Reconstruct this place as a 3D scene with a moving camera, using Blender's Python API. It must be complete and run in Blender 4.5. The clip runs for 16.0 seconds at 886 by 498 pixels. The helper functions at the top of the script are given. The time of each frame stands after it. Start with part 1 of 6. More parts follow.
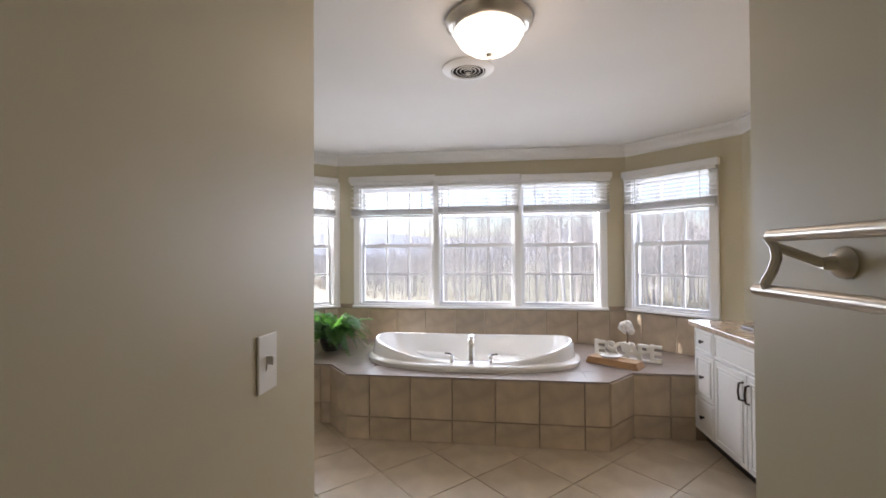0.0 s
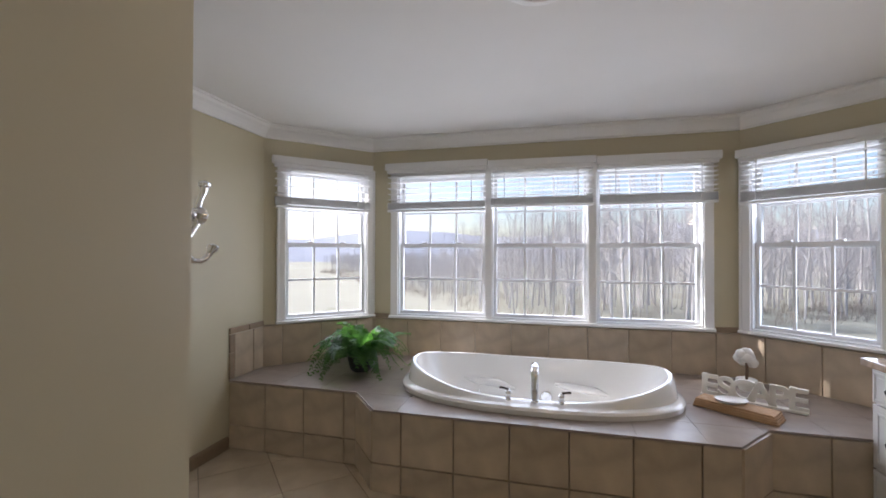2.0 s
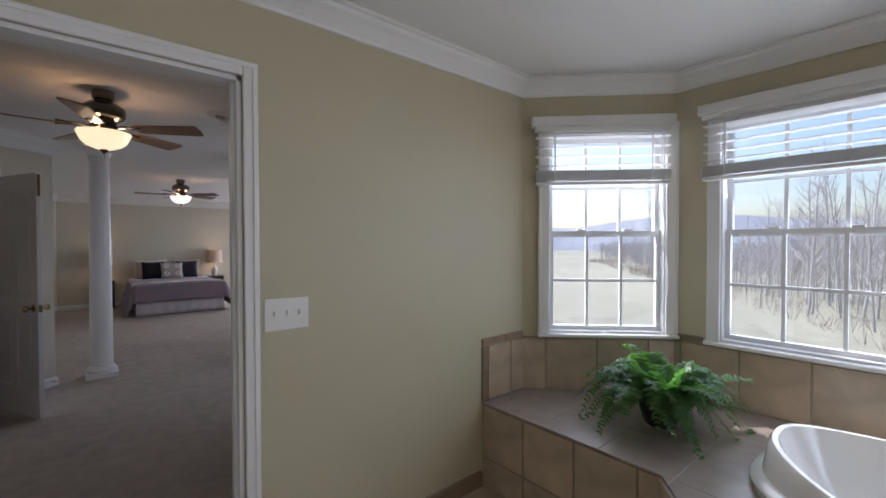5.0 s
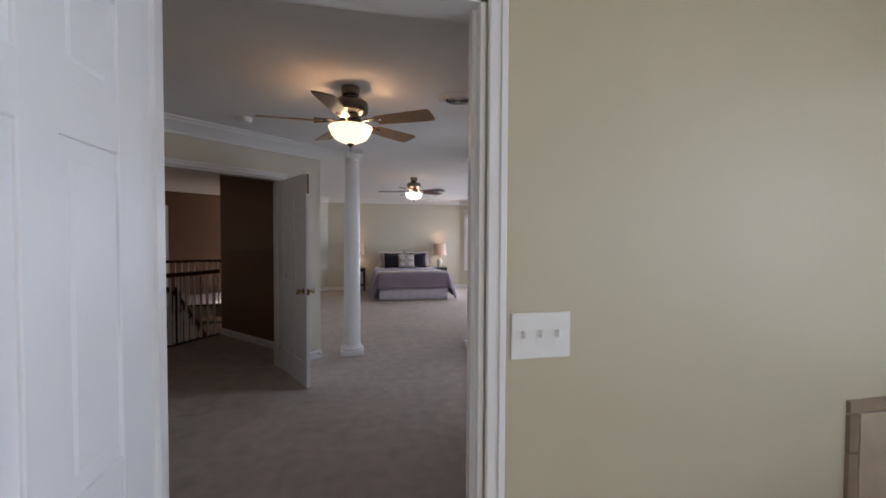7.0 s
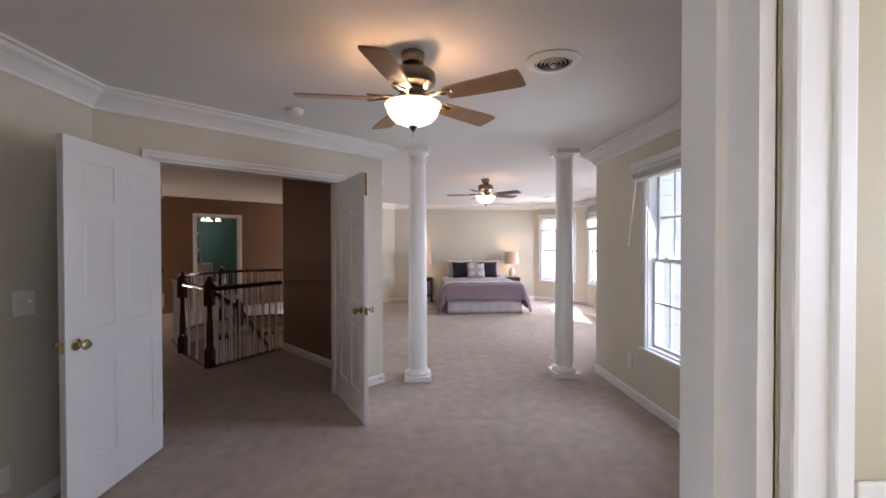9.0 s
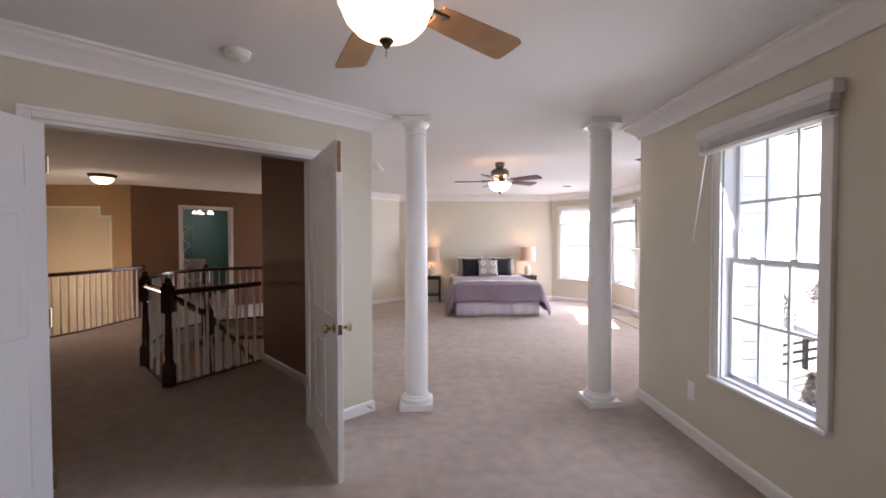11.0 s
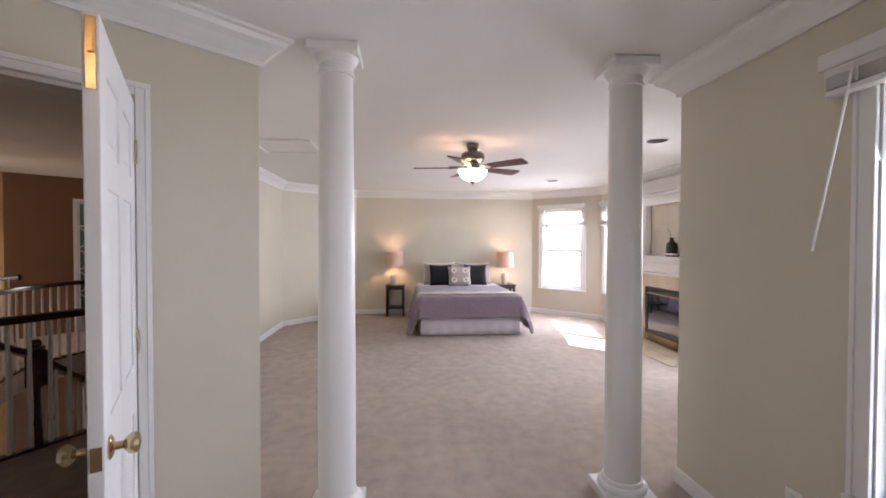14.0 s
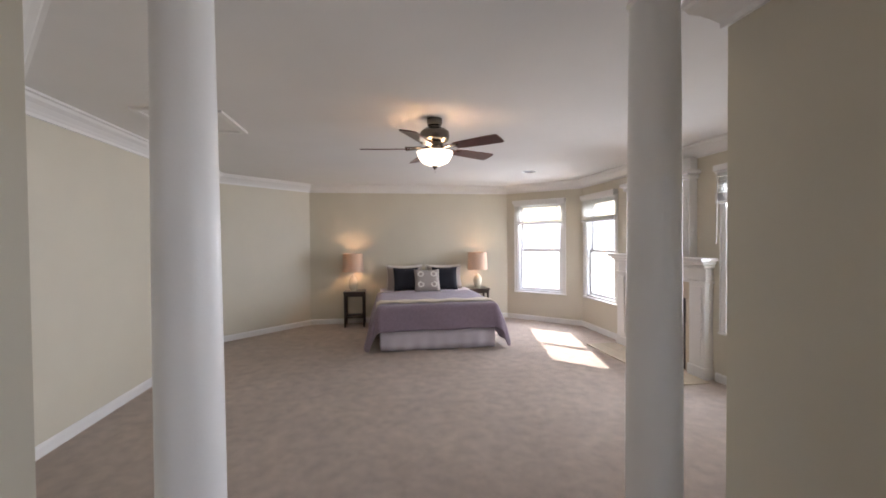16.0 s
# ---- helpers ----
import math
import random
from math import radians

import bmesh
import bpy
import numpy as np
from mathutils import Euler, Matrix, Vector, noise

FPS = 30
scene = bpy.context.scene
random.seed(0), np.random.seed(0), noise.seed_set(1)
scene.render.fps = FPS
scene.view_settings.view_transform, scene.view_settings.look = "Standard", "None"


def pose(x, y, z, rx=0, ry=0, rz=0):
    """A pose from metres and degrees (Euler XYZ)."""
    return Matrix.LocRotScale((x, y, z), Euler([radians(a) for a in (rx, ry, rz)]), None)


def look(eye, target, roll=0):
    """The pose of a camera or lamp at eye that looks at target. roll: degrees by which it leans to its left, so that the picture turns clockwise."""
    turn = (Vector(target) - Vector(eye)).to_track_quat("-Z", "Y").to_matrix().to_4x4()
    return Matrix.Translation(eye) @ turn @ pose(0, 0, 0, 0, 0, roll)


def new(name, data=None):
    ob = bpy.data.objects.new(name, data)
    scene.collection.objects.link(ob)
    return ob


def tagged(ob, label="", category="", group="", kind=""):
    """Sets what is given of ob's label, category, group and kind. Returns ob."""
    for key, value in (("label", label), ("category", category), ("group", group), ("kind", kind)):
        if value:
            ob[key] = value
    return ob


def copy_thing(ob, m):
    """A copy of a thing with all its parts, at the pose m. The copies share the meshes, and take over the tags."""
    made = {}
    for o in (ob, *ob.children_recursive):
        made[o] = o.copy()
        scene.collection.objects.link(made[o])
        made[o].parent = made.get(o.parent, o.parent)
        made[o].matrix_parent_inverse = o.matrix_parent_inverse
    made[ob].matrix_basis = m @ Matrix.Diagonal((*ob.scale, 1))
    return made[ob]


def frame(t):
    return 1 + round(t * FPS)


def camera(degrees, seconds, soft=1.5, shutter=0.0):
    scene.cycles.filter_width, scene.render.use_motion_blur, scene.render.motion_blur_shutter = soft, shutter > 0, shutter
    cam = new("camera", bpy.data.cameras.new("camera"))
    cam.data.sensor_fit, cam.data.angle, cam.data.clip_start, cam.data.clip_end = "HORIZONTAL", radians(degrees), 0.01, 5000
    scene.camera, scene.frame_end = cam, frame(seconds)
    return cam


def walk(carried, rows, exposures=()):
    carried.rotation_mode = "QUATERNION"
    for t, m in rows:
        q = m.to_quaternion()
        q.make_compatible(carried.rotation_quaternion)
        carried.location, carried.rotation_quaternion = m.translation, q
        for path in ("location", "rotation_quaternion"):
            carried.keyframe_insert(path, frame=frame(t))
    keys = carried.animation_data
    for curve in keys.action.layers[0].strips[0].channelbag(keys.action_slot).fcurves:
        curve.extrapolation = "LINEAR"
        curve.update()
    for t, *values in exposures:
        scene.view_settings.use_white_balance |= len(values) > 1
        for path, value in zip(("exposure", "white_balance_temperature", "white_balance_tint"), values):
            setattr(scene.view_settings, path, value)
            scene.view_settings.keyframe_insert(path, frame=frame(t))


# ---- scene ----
cam = camera(93.1, 16.0, soft=1.7)
PATH = [
    (0, (0.333, -0.134, 1.408), (0.078, 1.85, 1.434), -0.3),
    (0.5, (0.305, 0.073, 1.424), (0.025, 2.053, 1.398), -0.7),
    (1, (0.284, 0.28, 1.408), (-0.034, 2.254, 1.374), -0.6),
    (1.5, (0.244, 0.467, 1.41), (-0.148, 2.429, 1.397), -0.1),
    (2, (0.21, 0.633, 1.432), (-0.282, 2.571, 1.453), 0.2),
    (2.5, (0.171, 0.801, 1.446), (-0.466, 2.696, 1.49), 0.2),
    (3, (0.111, 0.967, 1.45), (-0.683, 2.802, 1.492), 0.5),
    (3.5, (-0.015, 1.119, 1.444), (-0.953, 2.886, 1.452), 0.9),
    (4, (-0.119, 1.239, 1.452), (-1.239, 2.895, 1.425), 0.7),
    (4.5, (-0.226, 1.349, 1.45), (-1.544, 2.853, 1.407), 0.4),
    (5, (-0.324, 1.46, 1.452), (-1.849, 2.753, 1.418), -0.1),
    (7.5, (-1.138, 1.563, 1.434), (-3.121, 1.816, 1.37), -0.1),
    (8, (-1.31, 1.568, 1.434), (-3.305, 1.7, 1.383), -0.7),
    (8.5, (-1.506, 1.574, 1.438), (-3.503, 1.683, 1.402), -0.7),
    (9, (-1.697, 1.587, 1.447), (-3.694, 1.699, 1.423), -0.1),
    (11.5, (-2.825, 1.731, 1.443), (-4.824, 1.778, 1.397), -0.3),
    (12, (-3.051, 1.767, 1.452), (-5.05, 1.821, 1.422), -0.8),
    (12.5, (-3.294, 1.79, 1.457), (-5.293, 1.865, 1.424), -0.7),
    (13, (-3.508, 1.818, 1.462), (-5.504, 1.928, 1.438), -0.2),
    (13.5, (-3.73, 1.872, 1.46), (-5.724, 2.023, 1.427), -0.0),
    (14, (-3.935, 1.93, 1.46), (-5.926, 2.109, 1.423), 0.1),
    (14.5, (-4.154, 1.974, 1.453), (-6.142, 2.193, 1.397), 0.1),
    (15, (-4.364, 2.024, 1.449), (-6.348, 2.274, 1.391), -0.2),
    (15.5, (-4.593, 2.105, 1.447), (-6.574, 2.375, 1.39), -0.6),
    (16, (-4.793, 2.157, 1.461), (-6.769, 2.459, 1.422), -0.5),
]
EXPOSURES = [(0.0, 1.25, 6250, 20), (1.5, 0.95, 6150, 20), (3.5, 0.68, 5850, 18), (5.0, 0.6, 5850, 18), (7.5, 1.4, 5900, 18), (8.5, 1.85, 6050, 22), (9.0, 2.05, 6100, 22), (12.5, 2.2, 6250, 26), (14.0, 2.1, 6300, 22), (16.0, 1.58, 6400, 18)]
walk(cam, [(t, look(eye, target, roll)) for t, eye, target, roll in PATH], EXPOSURES)
SKY_STRENGTH, SUN_STRENGTH = 0.15, 5.0
P_BATH, P_SIDE, P_BED = 6.0, 5.0, 14.0      # daylight through each window, in watts
P_BATHLAMP, P_FAN, P_TABLE, P_HALL = 1.0, 2.6, 1.8, 4.0      # lamps, in watts
# ---- world and sun ----
world = bpy.data.worlds.new("world")
scene.world = world
world.use_nodes = True
wn = world.node_tree.nodes
sky = wn.new("ShaderNodeTexSky")
sky.sky_type = "NISHITA"
sky.sun_disc = False
SUN_TO = Vector((0.975, -0.22, -0.675)).normalized()      # the way the sunlight travels
sky.sun_elevation = math.asin(-SUN_TO.z)
sky.sun_rotation = math.atan2(-SUN_TO.x, -SUN_TO.y)
sky.air_density, sky.dust_density = 1.0, 2.0
world.node_tree.links.new(sky.outputs[0], wn["Background"].inputs[0])
wn["Background"].inputs[1].default_value = SKY_STRENGTH
sun_data = bpy.data.lights.new("sun", "SUN")
sun_data.energy, sun_data.angle, sun_data.color = SUN_STRENGTH, radians(0.6), (1.0, 0.95, 0.86)
sun = new("sun", sun_data)
sun.matrix_world = look((-30, 12, 25), Vector((-30, 12, 25)) + SUN_TO)


def window_light(name, centre, normal, width, height, power):
    """Skylight entering through one window opening."""
    data = bpy.data.lights.new(name, "AREA")
    data.shape, data.size, data.size_y = "RECTANGLE", width, height
    data.energy, data.color, data.spread = power, (0.86, 0.93, 1.0), radians(140)
    ob = new(name, data)
    c = Vector(centre)
    ob.matrix_world = look(c, c + Vector(normal))
    return ob


def bulb(name, place, power, radius=0.06, colour=(1.0, 0.66, 0.36)):
    data = bpy.data.lights.new(name, "POINT")
    data.energy, data.shadow_soft_size, data.color = power, radius, colour
    ob = new(name, data)
    ob.location = place
    return ob


# ---- materials ----
def mat(name, colour, rough=0.6, metal=0.0, vary=0.12, scale=6.0, bump=0.0, bump_scale=120.0, stain=0.0, stain_scale=1.2,
        island=0.0, stretch=(1, 1, 1), spec=0.5, sheen=0.0, per_object=0.0, coat=0.0):
    """A surface with a base colour, soft variation at two scales and fine relief."""
    m = bpy.data.materials.new(name)
    m.use_nodes = True
    n, l = m.node_tree.nodes, m.node_tree.links
    b = n["Principled BSDF"]
    b.inputs["Roughness"].default_value = rough
    b.inputs["Metallic"].default_value = metal
    b.inputs["Specular IOR Level"].default_value = spec
    b.inputs["Sheen Weight"].default_value = sheen
    b.inputs["Coat Weight"].default_value = coat
    co = n.new("ShaderNodeTexCoord")
    mp = n.new("ShaderNodeMapping")
    mp.inputs["Scale"].default_value = stretch
    geo = n.new("ShaderNodeNewGeometry")
    l.new(geo.outputs["Position"] if not per_object and not island else co.outputs["Object"], mp.inputs[0])
    fine = n.new("ShaderNodeTexNoise")
    fine.inputs["Scale"].default_value, fine.inputs["Detail"].default_value = scale, 5
    l.new(mp.outputs[0], fine.inputs["Vector"])
    big = n.new("ShaderNodeTexNoise")
    big.inputs["Scale"].default_value, big.inputs["Detail"].default_value = stain_scale, 3
    l.new(mp.outputs[0], big.inputs["Vector"])
    total = n.new("ShaderNodeMath")
    total.operation = "MULTIPLY_ADD"
    total.inputs[1].default_value, total.inputs[2].default_value = vary * 2, 1 - vary
    l.new(fine.outputs[0], total.inputs[0])
    last = total
    if stain:
        s2 = n.new("ShaderNodeMath")
        s2.operation = "MULTIPLY_ADD"
        s2.inputs[1].default_value, s2.inputs[2].default_value = stain * 2, 1 - stain
        l.new(big.outputs[0], s2.inputs[0])
        mul = n.new("ShaderNodeMath")
        mul.operation = "MULTIPLY"
        l.new(last.outputs[0], mul.inputs[0])
        l.new(s2.outputs[0], mul.inputs[1])
        last = mul
    if per_object or island:
        src = n.new("ShaderNodeObjectInfo").outputs["Random"] if per_object else geo.outputs["Random Per Island"]
        s3 = n.new("ShaderNodeMath")
        s3.operation = "MULTIPLY_ADD"
        a = per_object or island
        s3.inputs[1].default_value, s3.inputs[2].default_value = a * 2, 1 - a
        l.new(src, s3.inputs[0])
        mul = n.new("ShaderNodeMath")
        mul.operation = "MULTIPLY"
        l.new(last.outputs[0], mul.inputs[0])
        l.new(s3.outputs[0], mul.inputs[1])
        last = mul
    mix = n.new("ShaderNodeVectorMath")
    mix.operation = "SCALE"
    mix.inputs[0].default_value = colour
    l.new(last.outputs[0], mix.inputs["Scale"])
    l.new(mix.outputs[0], b.inputs["Base Color"])
    if bump:
        tex = n.new("ShaderNodeTexNoise")
        tex.inputs["Scale"].default_value, tex.inputs["Detail"].default_value = bump_scale, 3
        l.new(mp.outputs[0], tex.inputs["Vector"])
        bn = n.new("ShaderNodeBump")
        bn.inputs["Strength"].default_value, bn.inputs["Distance"].default_value = bump, 0.01
        l.new(tex.outputs[0], bn.inputs["Height"])
        l.new(bn.outputs[0], b.inputs["Normal"])
    return m


def let_through(m, amount, colour):
    """Lets part of the light pass through a thin leaf or fabric."""
    n, l = m.node_tree.nodes, m.node_tree.links
    tr, mx = n.new("ShaderNodeBsdfTranslucent"), n.new("ShaderNodeMixShader")
    tr.inputs[0].default_value = (*colour, 1)
    mx.inputs[0].default_value = amount
    l.new(n["Principled BSDF"].outputs[0], mx.inputs[1])
    l.new(tr.outputs[0], mx.inputs[2])
    l.new(mx.outputs[0], n["Material Output"].inputs[0])
    return m


def glow(name, colour, strength):
    m = bpy.data.materials.new(name)
    m.use_nodes = True
    b = m.node_tree.nodes["Principled BSDF"]
    b.inputs["Base Color"].default_value = (0.9, 0.86, 0.78, 1)
    b.inputs["Emission Color"].default_value = (*colour, 1)
    b.inputs["Emission Strength"].default_value = strength
    b.inputs["Roughness"].default_value = 0.3
    return m


def glass_mat(name):
    m = bpy.data.materials.new(name)
    m.use_nodes = True
    n, l = m.node_tree.nodes, m.node_tree.links
    n.remove(n["Principled BSDF"])
    tr, gl, mx = n.new("ShaderNodeBsdfTransparent"), n.new("ShaderNodeBsdfGlossy"), n.new("ShaderNodeMixShader")
    gl.inputs["Roughness"].default_value = 0.02
    tr.inputs[0].default_value = (0.97, 0.98, 0.98, 1)
    mx.inputs[0].default_value = 0.06
    l.new(tr.outputs[0], mx.inputs[1])
    l.new(gl.outputs[0], mx.inputs[2])
    l.new(mx.outputs[0], n["Material Output"].inputs[0])
    return m


CREAM = mat("cream_wall_paint", (0.53, 0.475, 0.33), 0.45, vary=0.04, scale=3, bump=0.025, bump_scale=220, stain=0.03)
BEIGE = mat("beige_wall_paint", (0.63, 0.585, 0.475), 0.5, vary=0.04, scale=3, bump=0.025, bump_scale=220, stain=0.03)
BROWN = mat("brown_wall_paint", (0.20, 0.105, 0.055), 0.6, vary=0.06, scale=3, bump=0.025, bump_scale=220, stain=0.05)
# lighter copy of the hall brown, with the lamps' warm light in the colour
LAMPLIT_TAN = mat("lamplit_tan_wall_paint", (0.42, 0.27, 0.13), 0.6, vary=0.05, scale=3, bump=0.025, bump_scale=220, stain=0.05)
PANEL = mat("pale_tan_panel_paint", (0.62, 0.52, 0.36), 0.6, vary=0.05, scale=3, bump=0.025, bump_scale=220)
TEAL = mat("teal_wall_paint", (0.09, 0.20, 0.20), 0.6, vary=0.06, scale=3, bump=0.025, bump_scale=220)
CEIL = mat("flat_ceiling_paint", (0.78, 0.765, 0.745), 0.85, vary=0.03, scale=2, bump=0.03, bump_scale=260, stain=0.03)
TRIM = mat("white_trim_paint", (0.80, 0.79, 0.77), 0.35, vary=0.03, scale=4, bump=0.04, bump_scale=60)
DOOR = mat("white_door_paint", (0.80, 0.80, 0.80), 0.38, vary=0.03, scale=5, bump=0.10, bump_scale=60, stretch=(1, 1, 0.08))
BLIND = mat("white_blind_slats", (0.80, 0.79, 0.77), 0.45, vary=0.04, scale=5)
VINYL = mat("white_window_vinyl", (0.80, 0.81, 0.82), 0.3, vary=0.03, scale=5)
TILE = mat("beige_ceramic_tile", (0.46, 0.37, 0.265), 0.32, vary=0.28, scale=9, bump=0.06, bump_scale=50, stain=0.26, stain_scale=3.4, per_object=0.08)
DECKTILE = mat("grey_taupe_deck_tile", (0.31, 0.255, 0.215), 0.28, vary=0.26, scale=10, bump=0.05, bump_scale=50, stain=0.22, stain_scale=3, per_object=0.05)
FLOORTILE = mat("beige_floor_tile", (0.50, 0.41, 0.30), 0.25, vary=0.2, scale=6, bump=0.05, bump_scale=40, stain=0.16, stain_scale=2.4, per_object=0.06)
BORDER = mat("brown_border_tile", (0.27, 0.20, 0.135), 0.35, vary=0.22, scale=20, bump=0.08, bump_scale=60, per_object=0.08)
GROUT = mat("grout", (0.25, 0.20, 0.15), 0.9, vary=0.1, scale=30)
TUB = mat("white_tub_acrylic", (0.84, 0.83, 0.80), 0.12, vary=0.015, scale=3, coat=0.4)
CHROME = mat("chrome", (0.82, 0.83, 0.85), 0.08, 1.0, vary=0.02)
NICKEL = mat("brushed_nickel", (0.60, 0.56, 0.50), 0.28, 1.0, vary=0.08, scale=40)
FANMETAL = mat("antique_pewter", (0.20, 0.175, 0.15), 0.22, 1.0, vary=0.15, scale=30)
BRASS = mat("aged_brass", (0.52, 0.42, 0.26), 0.24, 1.0, vary=0.08, scale=30)
BRONZE = mat("dark_bronze", (0.06, 0.045, 0.035), 0.35, 0.7, vary=0.1, scale=30)
CABINET = mat("white_cabinet_paint", (0.78, 0.77, 0.74), 0.35, vary=0.04, scale=6, bump=0.04, bump_scale=80)
GRANITE = mat("granite_counter", (0.46, 0.36, 0.27), 0.12, vary=0.75, scale=22, stain=0.35, stain_scale=6, coat=0.3)
CARPET = mat("beige_carpet", (0.50, 0.405, 0.335), 0.95, vary=0.36, scale=9.0, bump=1.0, bump_scale=230, stain=0.2, stain_scale=1.6, sheen=0.25, spec=0.1)
DARKWOOD = mat("dark_stained_wood", (0.045, 0.018, 0.012), 0.22, vary=0.35, scale=14, stretch=(1, 1, 0.2), coat=0.3)
FANWOOD = mat("fan_blade_wood", (0.40, 0.23, 0.11), 0.3, vary=0.25, scale=12, coat=0.2)
BLACKWOOD = mat("black_brown_table_wood", (0.03, 0.02, 0.016), 0.35, vary=0.3, scale=14)
SHADE = mat("tan_lamp_shade_fabric", (0.62, 0.47, 0.36), 0.85, vary=0.08, scale=60, bump=0.2, bump_scale=300)
CERAMIC = mat("cream_lamp_ceramic", (0.62, 0.58, 0.47), 0.2, vary=0.18, scale=25, coat=0.3)
QUILT = mat("mauve_quilt", (0.235, 0.18, 0.225), 0.9, vary=0.16, scale=30, bump=0.5, bump_scale=90, stain=0.08, sheen=0.2)
SHEET = mat("lilac_bed_skirt", (0.62, 0.57, 0.62), 0.9, vary=0.06, scale=10, bump=0.2, bump_scale=120)
FOLD = mat("cream_blanket_fold", (0.60, 0.52, 0.42), 0.9, vary=0.1, scale=20, bump=0.3, bump_scale=120)
BLACKCLOTH = mat("black_pillow_cloth", (0.012, 0.012, 0.018), 0.9, vary=0.2, scale=40, bump=0.2, bump_scale=150)
GREYCLOTH = mat("grey_pillow_cloth", (0.40, 0.35, 0.32), 0.9, vary=0.1, scale=40, bump=0.2, bump_scale=150)
WHITECLOTH = mat("white_pillow_cloth", (0.72, 0.68, 0.62), 0.9, vary=0.06, scale=30, bump=0.2, bump_scale=150)
TOWEL = mat("tan_towel_terry", (0.52, 0.31, 0.15), 0.95, vary=0.2, scale=50, bump=0.7, bump_scale=300, sheen=0.3)
LEAF = mat("fern_leaf", (0.035, 0.095, 0.022), 0.42, vary=0.4, scale=9, island=0.35)
POT = mat("black_plant_pot", (0.02, 0.018, 0.016), 0.35, vary=0.2, scale=20)
WHITELETTER = mat("cream_painted_letters", (0.80, 0.78, 0.71), 0.6, vary=0.1, scale=25)
PLASTIC = mat("white_switch_plastic", (0.80, 0.79, 0.75), 0.35, vary=0.02)
BLACK = mat("black_metal", (0.012, 0.011, 0.010), 0.35, vary=0.15, scale=30)
MARBLE = mat("cream_marble_tile", (0.62, 0.53, 0.40), 0.15, vary=0.14, scale=7, stain=0.1, stain_scale=4)
VASE = mat("dark_brown_vase", (0.035, 0.025, 0.02), 0.3, vary=0.2, scale=15)
BARK = mat("grey_bark", (0.45, 0.43, 0.425), 0.9, vary=0.3, scale=4, bump=0.3, bump_scale=30, per_object=0.25)
GRASS = mat("winter_lawn", (0.36, 0.35, 0.27), 0.95, vary=0.3, scale=0.6, stain=0.3, stain_scale=0.05, bump=0.5, bump_scale=30)
BRUSHWOOD = mat("leaf_litter", (0.30, 0.25, 0.21), 0.95, vary=0.3, scale=1.0, island=0.3)
# distance haze is mixed into the hill's blue-grey base colour
HILL = mat("haze_tinted_wooded_hill", (0.33, 0.35, 0.40), 0.95, vary=0.2, scale=0.05, stain=0.15, stain_scale=0.01)
EVERGREEN = mat("evergreen_needles", (0.03, 0.055, 0.025), 0.8, vary=0.35, scale=3, island=0.3)
FENCE = mat("dark_fence_boards", (0.035, 0.028, 0.022), 0.85, vary=0.25, scale=8)
SIDING = mat("white_siding", (0.76, 0.76, 0.75), 0.6, vary=0.04, scale=4)
ROOF = mat("grey_shingle", (0.09, 0.085, 0.08), 0.9, vary=0.25, scale=9)
let_through(SHADE, 0.13, (0.80, 0.66, 0.54))
let_through(LEAF, 0.4, (0.16, 0.42, 0.06))
let_through(BLIND, 0.12, (0.8, 0.8, 0.78))
SHADECLOTH = let_through(mat("white_shade_fabric", (0.80, 0.79, 0.76), 0.7, vary=0.04, scale=20), 0.45, (0.85, 0.84, 0.80))
GLASS = glass_mat("clear_window_glass")
MIRROR = mat("mirror_silver", (0.9, 0.9, 0.9), 0.01, 1.0, vary=0.0)
FIREGLASS = mat("dark_fireplace_glass", (0.01, 0.01, 0.01), 0.05, vary=0.1, spec=0.8)
LAMPGLASS = glow("lit_frosted_glass", (1.0, 0.86, 0.66), 0.9)
LAMPWARM = glow("lit_amber_glass", (1.0, 0.74, 0.42), 0.75)

# ---- building helpers ----
def link(name, bm, material, parent=None, label="", smooth=False):
    me = bpy.data.meshes.new(name)
    bmesh.ops.recalc_face_normals(bm, faces=bm.faces)
    bm.to_mesh(me)
    bm.free()
    me.materials.append(material)
    if smooth:
        for p in me.polygons:
            p.use_smooth = True
        me.set_sharp_from_angle(angle=radians(40))
    ob = new(name, me)
    if parent:
        ob.parent = parent
    if label:
        ob["label"] = label
    return ob


def part(name, bm, material, parent, label="", smooth=False):
    return link(name, bm, material, parent, label, smooth)


def thing(name, label, category, m=None, group="", kind=""):
    """An Empty at a thing's base that its parts hang under; set its pose after the parts are made."""
    ob = new(name)
    ob.empty_display_size = 0.1
    if m is not None:
        ob.matrix_basis = m
    return tagged(ob, label, category, group, kind)


def structure(name, bm, material, label="", category="", smooth=False):
    ob = link(name, bm, material, None, "", smooth)
    return tagged(ob, label, category, "", "structure")


def box(bm, x0, x1, y0, y1, z0, z1, bevel=0.0, m=None):
    r = bmesh.ops.create_cube(bm, size=1.0)
    vs = r["verts"]
    bmesh.ops.transform(bm, verts=vs, matrix=Matrix.LocRotScale(((x0 + x1) / 2, (y0 + y1) / 2, (z0 + z1) / 2), None,
                                                               (abs(x1 - x0), abs(y1 - y0), abs(z1 - z0))))
    if bevel:
        es = list({e for v in vs for e in v.link_edges})
        r = bmesh.ops.bevel(bm, geom=es, offset=bevel, segments=2, profile=0.5, affect="EDGES")
        vs = list({v for f in r["faces"] for v in f.verts} | {v for v in vs if v.is_valid})
    if m is not None:
        bmesh.ops.transform(bm, verts=vs, matrix=m)
    return bm


def one_box(*a, **k):
    return box(bmesh.new(), *a, **k)


